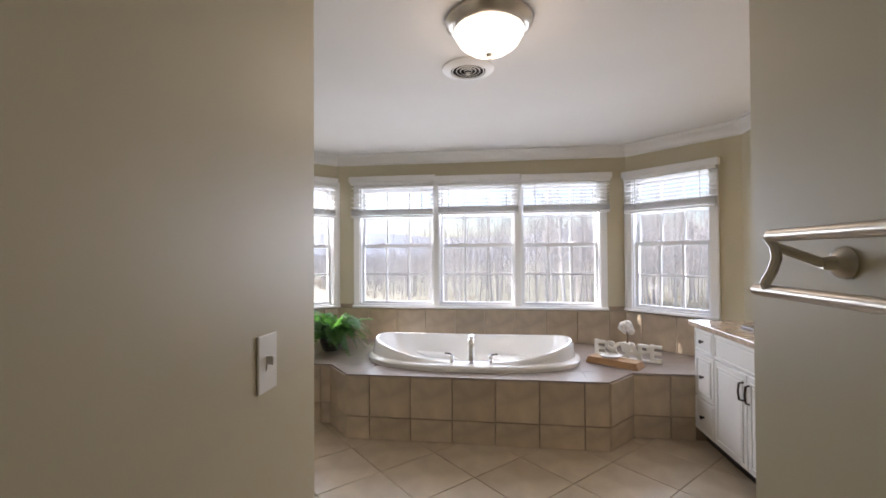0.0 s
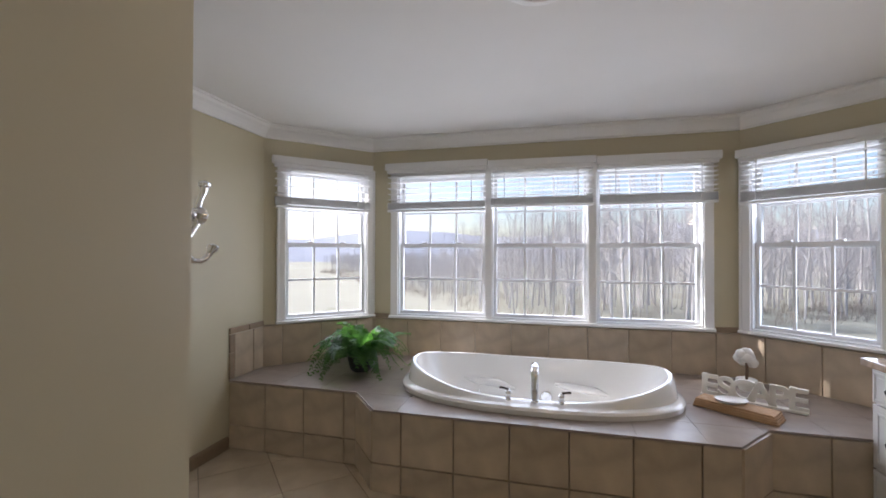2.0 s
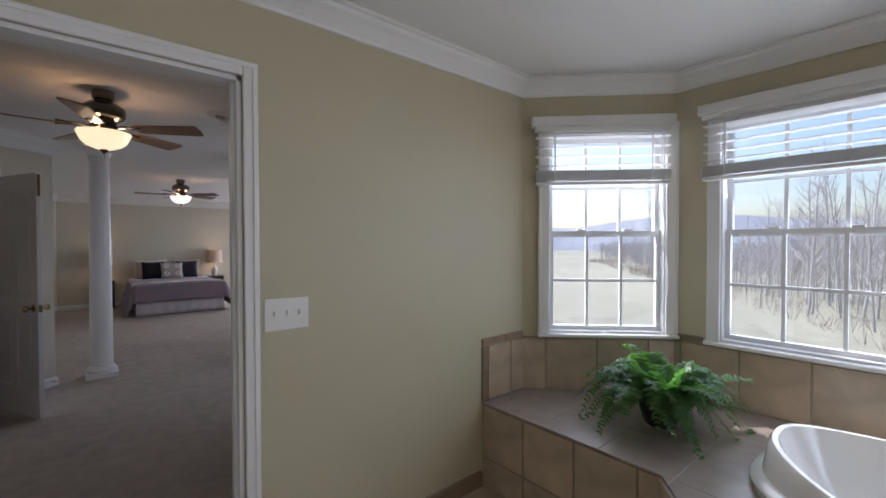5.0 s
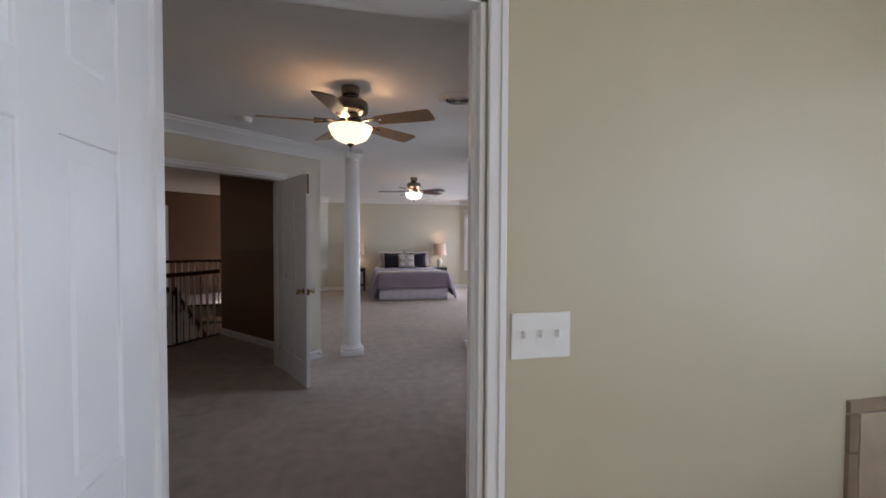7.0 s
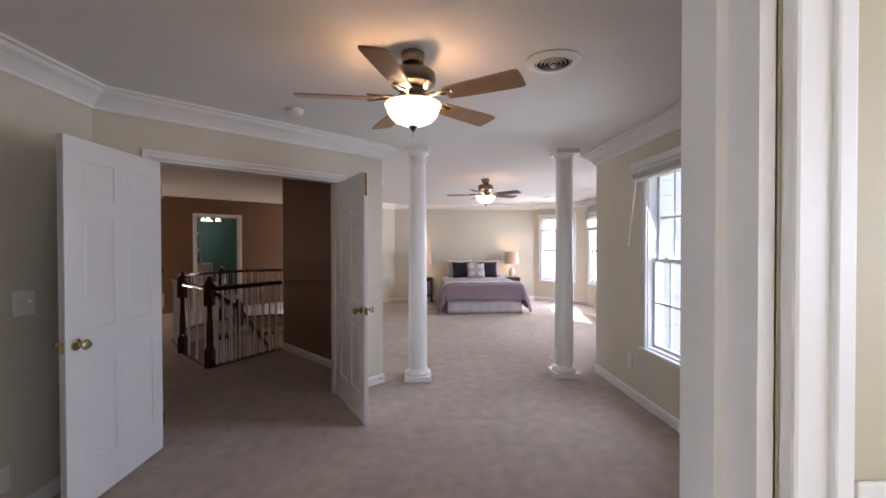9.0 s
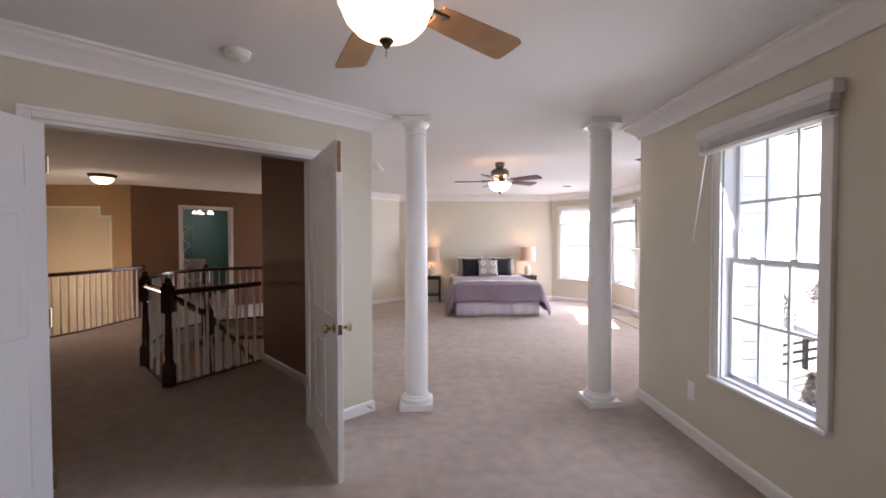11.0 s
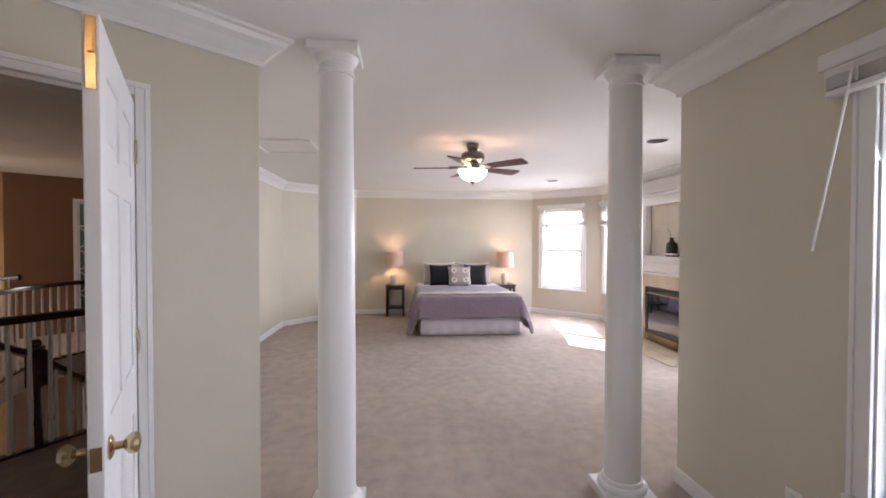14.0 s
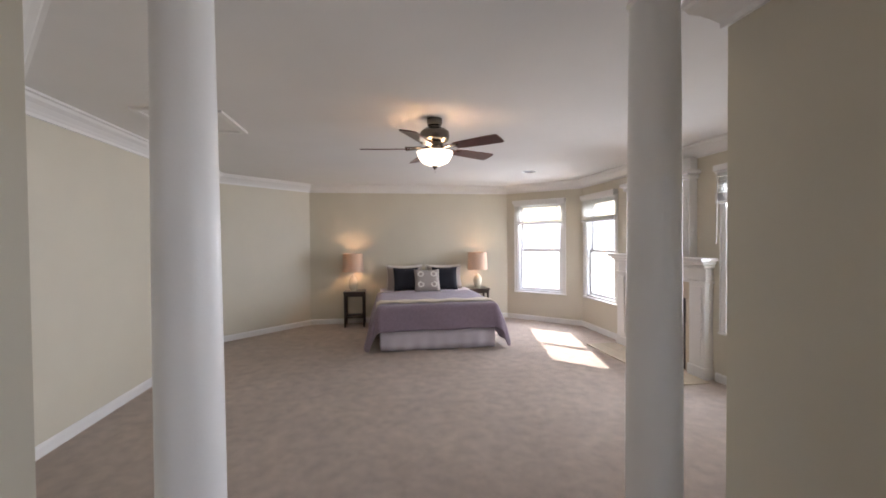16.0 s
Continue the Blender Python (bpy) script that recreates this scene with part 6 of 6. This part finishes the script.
def railing(label, points, height, step=0.11, low=0.0, shoe=True):
    """Dark handrail over white turned balusters along a line of (x, y, floor z)."""
    root = thing("railing", label, "railing", group="stair railings")
    pts = [Vector(p) for p in points]
    prof = [(-0.030, 0.0), (0.030, 0.0), (0.034, 0.02), (0.028, 0.045), (0.012, 0.055), (-0.012, 0.055), (-0.028, 0.045), (-0.034, 0.02)]
    part("handrail", moulding(prof, [p + Vector((0, 0, height - 0.055)) for p in pts]), DARKWOOD, root, "dark stained handrail", smooth=True)
    if shoe:
        part("shoe_rail", moulding([(-0.03, 0), (0.03, 0), (0.03, 0.02), (-0.03, 0.02)], pts), DARKWOOD, root)
    h = height - 0.055
    me = None
    for p in arc(points, step):
        if me is None:
            bm = turned([(0.016, 0.02), (0.016, 0.16), (0.011, 0.18), (0.017, 0.22), (0.014, 0.40), (0.010, h - 0.02), (0.010, h)], 8)
            ob = part("baluster", bm, TRIM, root, "white turned baluster", smooth=True)
            me = ob.data
        else:
            ob = new("baluster", me)
            ob.parent = root
        ob.location = p
    return root


A3, B3, W3 = (-6.75, -0.87, 0), (-7.47, -1.57, 0), (-7.60, -0.33, 0)
newel(-6.75, -0.87, 0, 1.05)
newel(-7.47, -1.57, 0, 1.06)
newel(-9.95, -2.19, 0, 1.0)
railing("level guard rail with dark handrail and white balusters", [A3, W3], 0.95)
railing("short guard rail between two newels", [A3, B3], 0.95, step=0.3)
railing("curved guard rail round the stairwell", [B3, (-8.2, -2.1, 0), (-9.0, -2.36, 0), (-9.6, -2.33, 0), (-10.03, -2.1, 0), (-10.38, -1.5, 0), (-10.42, -0.34, 0)], 0.95)
railing("curved balcony rail above the foyer", [(*p, 0) for p in BALCONY], 0.95)
rosette = thing("rail_rosette", "dark round wooden rail rosette on the wall", "rosette")
part("disc", turned([(0.05, 0), (0.045, 0.012), (0.02, 0.02), (0, 0.02)], 20, pose(0, 0, 0, 0, 90)), DARKWOOD, rosette, smooth=True)
rosette.location = (-10.599, -3.70, 0.92)
stairs = thing("staircase", "carpeted stairs going down beside the brown wall", "stairs", kind="structure")
for k in range(15):
    x = -7.05 - 0.25 * k
    part("step", one_box(x - 0.27, x, -1.20, -0.305, -0.18 * (k + 1) - 0.25, -0.18 * (k + 1), bevel=0.008), CARPET, stairs)
newel(-7.22, -0.74, -0.36, 1.08)
railing("sloping stair rail with white balusters", [(-6.80, -0.85, -0.05), (-7.22, -0.74, -0.30), (-9.2, -0.74, -1.75)], 0.95, shoe=False)
railing("lower stair rail with white balusters", [(-9.75, -2.3, -1.25), (-10.2, -1.9, -1.25), (-10.35, -0.4, -1.25)], 0.95)
bm = one_box(-10.55, -10.2, -2.4, -0.3, -1.4, -1.25)
structure("floor_landing", bm, CARPET, "carpeted lower stair landing", "landing")

# framed foyer panel
pan = thing("wall_panel", "pale tan wall panel framed with stepped white moulding", "wall panel", kind="structure")
WX = -10.599
part("field", one_box(WX, WX + 0.004, -6.12, -4.27, -2.0, 1.86), PANEL, pan)
part("field", one_box(WX, WX + 0.004, -5.92, -4.47, 1.861, 2.03), PANEL, pan)
bm = bmesh.new()
for y0, y1, z0, z1 in ((-6.15, -6.12, -2.0, 1.89), (-4.27, -4.24, -2.0, 1.89), (-6.12, -5.95, 1.861, 1.89), (-4.44, -4.27, 1.861, 1.89), (-5.95, -5.92, 1.861, 2.06), (-4.47, -4.44, 1.861, 2.06), (-5.92, -4.47, 2.031, 2.06)):
    box(bm, WX, WX + 0.02, y0, y1, z0, z1, bevel=0.003)
part("panel_moulding", bm, TRIM, pan)
flush_light("hall_ceiling_light", "bronze flush hall ceiling light with lit alabaster bowl", -9.35, -3.45, H_BED, 0.19, BRONZE, LAMPWARM, P_HALL * 0.15)
casing_run("trim_far_door", (-12.6, -1.70), HALL_FAR, 1.25, 2.15, 2.07, 0.08, False, "white casing of the far bedroom doorway")

# teal room beyond the far doorway
mt, _ = along((-12.6, -1.70), HALL_FAR)
def teal(name, x0, x1, y0, y1, z0, z1, material=None, label="plain teal painted wall"):
    bm = one_box(x0, x1, y0, y1, z0, z1)
    bmesh.ops.transform(bm, verts=bm.verts, matrix=mt)
    structure(name, bm, material or TEAL, label, "wall")


teal("wall_teal_back", 0.2, 2.95, -2.7, -2.6, -0.1, 2.44)
teal("wall_teal_left", 0.2, 0.3, -2.6, -0.09, -0.1, 2.44)
teal("wall_teal_right", 2.85, 2.95, -2.6, -0.09, -0.1, 2.44)
teal("floor_teal", 0.2, 2.95, -2.7, -0.081, -0.2, -0.003, CARPET, "carpet of the teal room")
teal("ceiling_teal", 0.2, 2.95, -2.7, -0.081, 2.40, 2.438, CEIL, "ceiling of the teal room")
def chandelier(label, x, y, z, drop, reach):
    ch = thing("chandelier", label, "chandelier")
    part("canopy", turned([(0.05, 0), (0.05, -0.015), (0.012, -0.03)], 18), BRONZE, ch, smooth=True)
    part("stem", bar([(0, 0, -0.02), (0, 0, -drop)], 0.01, 8), BRONZE, ch)
    for k in range(5):
        a = 2 * math.pi * k / 5
        c, s = math.cos(a), math.sin(a)
        am = part("arm", bar([(0, 0, -drop), (reach * 0.5 * c, reach * 0.5 * s, -drop - 0.04), (reach * c, reach * s, -drop + 0.01)], 0.007, 6), BRONZE, ch)
        part("shade", turned([(0.02, 0), (0.045, -0.05), (0.062, -0.075), (0.058, -0.075), (0.018, -0.004)], 14, pose(reach * c, reach * s, -drop + 0.015)), LAMPGLASS, am, "lit glass shade", smooth=True)
    ch.location = (x, y, z)


p = mt @ Vector((1.32, -1.73, 0))
chandelier("small bronze chandelier with five lit bell shades", p.x, p.y, 2.40, 0.28, 0.19)
chandelier("tall foyer chandelier hanging over the stair void, lit", -9.2, -4.78, H_BED, 1.5, 0.32)
bulb("lamp_foyer", (-9.2, -4.78, 0.62), P_HALL * 2.6, 0.12, (1.0, 0.78, 0.52))
bulb("lamp_teal_room", (p.x, p.y, 1.8), 1.3, 0.1, (1.0, 0.8, 0.6))
mir = thing("trellis_screen", "white lattice screen standing in the teal room", "screen")
bm = bmesh.new()
for a, b, c, d in ((-0.2, -0.17, 0, 1.75), (0.17, 0.2, 0, 1.75), (-0.17, 0.17, 0, 0.03), (-0.17, 0.17, 1.72, 1.75)):
    box(bm, a, b, -0.012, 0.012, c, d)
part("rim", bm, TRIM, mir)
for k in range(4):
    for s in (-1, 1):
        z = 0.05 + 0.42 * k
        part("lattice", bar([(s * 0.16, 0, z), (s * 0.02, 0, z + 0.12), (s * 0.02, 0, z + 0.28), (s * 0.16, 0, z + 0.41)], 0.011, 6), TRIM, mir)
mir.matrix_basis = mt @ Matrix.Translation((1.80, -1.6, 0)) @ pose(0, 0, 0)
arm = thing("armchair", "pale upholstered armchair in the teal room", "armchair")
part("seat", one_box(-0.3, 0.3, -0.3, 0.3, 0.15, 0.45, bevel=0.05), GREYCLOTH, arm)
part("backrest", one_box(-0.3, 0.3, -0.32, -0.18, 0.4, 0.95, bevel=0.05), GREYCLOTH, arm)
for lx in (-0.25, 0.25):
    for ly in (-0.25, 0.25):
        part("leg", one_box(lx - 0.02, lx + 0.02, ly - 0.02, ly + 0.02, 0, 0.15), BLACKWOOD, arm)
arm.matrix_basis = mt @ Matrix.Translation((1.45, -2.0, 0)) @ pose(0, 0, 0)

# ---- outdoors ----
GZ = -3.3
bm = bmesh.new()
n = 60
grid = []
for j in range(n + 1):
    row = []
    for i in range(n + 1):
        u, v = (i / n * 2 - 1), (j / n * 2 - 1)
        x, y = 420 * u * abs(u), 420 * v * abs(v)
        d = math.hypot(x, y)
        z = GZ + 0.5 * noise.noise(Vector((x / 30, y / 30, 0))) * min(1, d / 25) - 0.5 * min(1, d / 25)
        row.append(bm.verts.new((x, y, z)))
    grid.append(row)
for a, b in zip(grid, grid[1:]):
    for i in range(n):
        bm.faces.new((a[i], a[i + 1], b[i + 1], b[i]))
tagged(structure("ground", bm, GRASS, "pale winter lawn and pasture around the house", "lawn", smooth=True))
# far ridge; its haze is only colour, no air between
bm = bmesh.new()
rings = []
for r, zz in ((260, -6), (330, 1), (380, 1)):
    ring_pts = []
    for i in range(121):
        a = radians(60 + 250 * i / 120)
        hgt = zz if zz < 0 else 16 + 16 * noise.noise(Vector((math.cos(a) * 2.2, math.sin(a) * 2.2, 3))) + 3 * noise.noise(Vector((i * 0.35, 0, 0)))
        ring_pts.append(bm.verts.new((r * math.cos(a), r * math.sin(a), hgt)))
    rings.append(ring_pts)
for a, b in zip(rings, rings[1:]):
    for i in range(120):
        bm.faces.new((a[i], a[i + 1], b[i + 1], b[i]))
structure("backdrop", bm, HILL, "wooded ridge on the horizon with blue-grey haze painted into its colour", "hills", smooth=True)


def bare_tree(seed, height):
    rnd = random.Random(seed)
    root = thing("tree", "tall bare winter tree with thin grey trunk", "tree", group="bare woods trees")
    bm = bmesh.new()
    lean = Vector((rnd.uniform(-0.06, 0.06), rnd.uniform(-0.06, 0.06), 1))
    pts = [lean * height * i / 7 + Vector((rnd.uniform(-0.1, 0.1), rnd.uniform(-0.1, 0.1), 0)) * (i > 0) for i in range(8)]
    r0 = height * 0.0065
    tube(bm, pts, [r0 * (1 - 0.9 * i / 7) + 0.012 for i in range(8)], 6)
    part("trunk", bm, BARK, root)
    bm = bmesh.new()
    for k in range(38):
        u = rnd.uniform(0.18, 0.97)
        p = pts[0].lerp(pts[-1], u)
        i = min(6, int(u * 7))
        p = pts[i].lerp(pts[i + 1], u * 7 - i)
        a = rnd.uniform(0, 6.28)
        ln = height * rnd.uniform(0.10, 0.24) * (1.15 - u * 0.7)
        d = Vector((math.cos(a), math.sin(a), rnd.uniform(0.5, 1.5))).normalized()
        q1 = p + d * ln * 0.5
        q2 = p + d * ln + Vector((0, 0, ln * 0.18))
        tube(bm, [p, q1, q2], [0.035 * (1.2 - u) + 0.008, 0.02 * (1.2 - u) + 0.006, 0.005], 3)
        for t in range(5):
            s = rnd.uniform(0.3, 0.95)
            b0 = p.lerp(q2, s)
            b1 = b0 + (d + Vector((rnd.uniform(-1, 1), rnd.uniform(-1, 1), rnd.uniform(0.0, 1.0)))).normalized() * ln * rnd.uniform(0.25, 0.5)
            tube(bm, [b0, b1], [0.009, 0.004], 3)
    part("limbs", bm, BARK, root)
    return root


variants = [bare_tree(s, h) for s, h in ((1, 13), (2, 15), (3, 11), (4, 14), (5, 12), (6, 16))]
rnd = random.Random(42)


def edge_of_wood(x):
    """How far out the wood's near edge lies at a given x."""
    return 31 + max(0, -x - 1) * 1.25 + max(0, x - 8) * 0.7


def wood_height(x):
    """The wood stands lower towards the open pasture."""
    return min(1.0, max(0.5, 0.74 + (x + 6) * 0.022))


count = 0
while count < 190:
    x = rnd.uniform(-46, 42)
    y = edge_of_wood(x) + abs(rnd.gauss(0, 1)) * 9 + (6 if rnd.random() < 0.4 else 0)
    s = rnd.uniform(0.75, 1.2) * wood_height(x)
    v = variants[count % 6]
    m = pose(x, y, GZ - 0.75, 0, 0, rnd.uniform(0, 360)) @ Matrix.Diagonal((s, s, s, 1))
    if count < 6:
        v.matrix_basis = pose(x, y, GZ - 0.75)
    else:
        t = copy_thing(v, pose(x, y, GZ - 0.75, 0, 0, rnd.uniform(0, 360)))
        t.scale = (s, s, s)
    count += 1
bm = bmesh.new()
for k in range(3200):
    x = rnd.uniform(-75, 75)
    y = edge_of_wood(x) + rnd.uniform(6, 60)
    h = rnd.uniform(9, 14) * wood_height(x) - 2
    r = rnd.uniform(0.02, 0.06)
    a = rnd.uniform(0, 6.28)
    lx, ly = rnd.uniform(-0.5, 0.5), rnd.uniform(-0.5, 0.5)
    for q in range(8):
        if q == 0:
            tube(bm, [(x, y, GZ - 1), (x + lx, y + ly, GZ + h)], [r, 0.02], 3)
        else:
            u = rnd.uniform(0.3, 0.9)
            b0 = Vector((x + lx * u, y + ly * u, GZ - 1 + (h + 1) * u))
            tube(bm, [b0, b0 + Vector((rnd.uniform(-1.6, 1.6), rnd.uniform(-1.6, 1.6), rnd.uniform(0.6, 2.4)))], [0.022, 0.006], 3)
woods = link("far_woods", bm, BARK)
tagged(woods, "dense grey bare woods behind the lawn", "woods", "", "stuff")
bm = bmesh.new()
for k in range(2600):
    x = rnd.uniform(-60, 60)
    y = edge_of_wood(x) - 2 + abs(rnd.gauss(0, 1)) * 9
    h = rnd.uniform(0.3, 1.5)
    c = Vector((x, y, GZ - 0.8))
    for q in range(4):
        tube(bm, [c, c + Vector((rnd.uniform(-0.7, 0.7), rnd.uniform(-0.7, 0.7), h * rnd.uniform(0.5, 1.2)))], [0.02, 0.006], 3)
brush = link("underbrush", bm, BRUSHWOOD)
tagged(brush, "low brown winter brush at the woods' edge", "brush", "", "stuff")


def clump_tree(label, x, y, h, crown, material, conical):
    root = thing("garden_tree", label, "tree")
    part("trunk", bar([(0, 0, 0), (0.03, 0, h * 0.4), (0, 0.02, h * 0.8)], [0.07, 0.05, 0.02], 8), BARK, root)
    r2 = random.Random(int(x * 10))
    bm = bmesh.new()
    for k in range(1100):
        a = r2.uniform(0, 6.28)
        v = r2.random()
        if conical:
            rad = crown * (1 - v) * r2.uniform(0.35, 1.0)
            p = Vector((rad * math.cos(a), rad * math.sin(a), h * (0.1 + 0.9 * v)))
        else:
            th = math.acos(2 * v - 1)
            rr = crown * r2.uniform(0.55, 1.05)
            p = Vector((rr * math.sin(th) * math.cos(a), rr * math.sin(th) * math.sin(a), h * 0.68 + rr * 0.8 * math.cos(th)))
        d1 = Vector((r2.uniform(-1, 1), r2.uniform(-1, 1), r2.uniform(-1, 1))).normalized() * 0.14
        d2 = Vector((r2.uniform(-1, 1), r2.uniform(-1, 1), r2.uniform(-1, 1))).normalized() * 0.10
        bm.faces.new([bm.verts.new(p - d1), bm.verts.new(p + d2), bm.verts.new(p + d1)])
    part("crown", bm, material, root)
    root.location = (x, y, GZ - 0.6)


clump_tree("small round-headed garden tree in the pasture", -25.7, 24.6, 3.2, 1.15, BRUSHWOOD, False)
clump_tree("dark conical evergreen by the pasture", -27.5, 22.6, 3.6, 1.3, EVERGREEN, True)
clump_tree("dark conical evergreen by the pasture", -29.0, 21.4, 3.8, 1.4, EVERGREEN, True)
clump_tree("dark conical evergreen by the pasture", -30.0, 23.6, 3.4, 1.4, EVERGREEN, True)
clump_tree("low evergreen shrub on the lawn", 11.5, 17.0, 2.2, 1.3, EVERGREEN, True)
clump_tree("low evergreen shrub on the lawn", 13.6, 18.5, 2.0, 1.2, EVERGREEN, True)
clump_tree("pale dormant shrub below the window", -12.5, 11.0, 2.0, 0.6, BRUSHWOOD, True)
fence = thing("pasture_fence", "dark three-board pasture fence", "fence")
f0, f1 = Vector((-18.0, 14.6, GZ - 0.55)), Vector((-28.0, 39.0, GZ - 0.7))
fl = (f1 - f0).length
for k in range(13):
    p = f0.lerp(f1, k / 12)
    part("post", one_box(p.x - 0.07, p.x + 0.07, p.y - 0.07, p.y + 0.07, p.z - 0.2, p.z + 1.3), FENCE, fence)
    if k < 12:
        q = f0.lerp(f1, (k + 1) / 12)
        for hh in (0.45, 0.82, 1.18):
            part("board", bar([p + Vector((0, 0, hh)), q + Vector((0, 0, hh))], 0.06, 4), FENCE, fence)

# outside of the house
fac = thing("facade", "white lap siding on the outside of the bedroom bay", "siding", kind="structure")
for k in range(38):
    z = GZ + 0.16 * k
    part("siding_board", one_box(-6.205, -6.18 + 0.004 * (k % 2), 3.73, 4.66, z + 0.002, z + 0.158), SIDING, fac)
bm = bmesh.new()
for q, z0, z1 in (([(-12.62, 5.72), (-6.2, 5.72), (-6.2, 3.78), (-2.13, 3.78), (-2.13, -8.5), (-14.3, -8.5), (-14.3, -0.2), (-12.62, -0.2)], H_BED + 0.14, H_BED + 0.2), ([(-2.12, 4.5), (2.5, 4.5), (2.5, -1.5), (-2.12, -1.5)], H_BATH + 0.14, H_BATH + 0.2)):
    prism(bm, q[::-1], z0, z1)
structure("roof", bm, ROOF, "flat grey shingle roof over the rooms", "roof")

# ---- bathroom floor tiles, last ----
T = 0.43
for zone in ([(-2.073, 1.03), (2.33, 1.03), (2.33, 3.27), (-2.073, 3.27)], [(-0.203, -1.3), (0.75, -1.3), (0.75, 1.03), (-0.203, 1.03)], [(0.75, 0.615), (2.33, 0.615), (2.33, 1.03), (0.75, 1.03)], [(-2.131, 1.068), (-2.073, 1.068), (-2.073, 1.905), (-2.131, 1.905)]):
    for i in range(-14, 15):
        for j in range(-4, 24):
            c = Vector(((i - j) * T * 0.7071 + 1.4, (i + j) * T * 0.7071 - 0.2))
            hgt = T * 0.7071 - 0.0035
            sq = [(c.x, c.y - hgt), (c.x + hgt, c.y), (c.x, c.y + hgt), (c.x - hgt, c.y)]
            poly = clip(sq, zone)
            if poly:
                plan_tile("tile", poly, -0.006, 0.0, FLOORTILE, FLOOR_BATH, 0.0015)
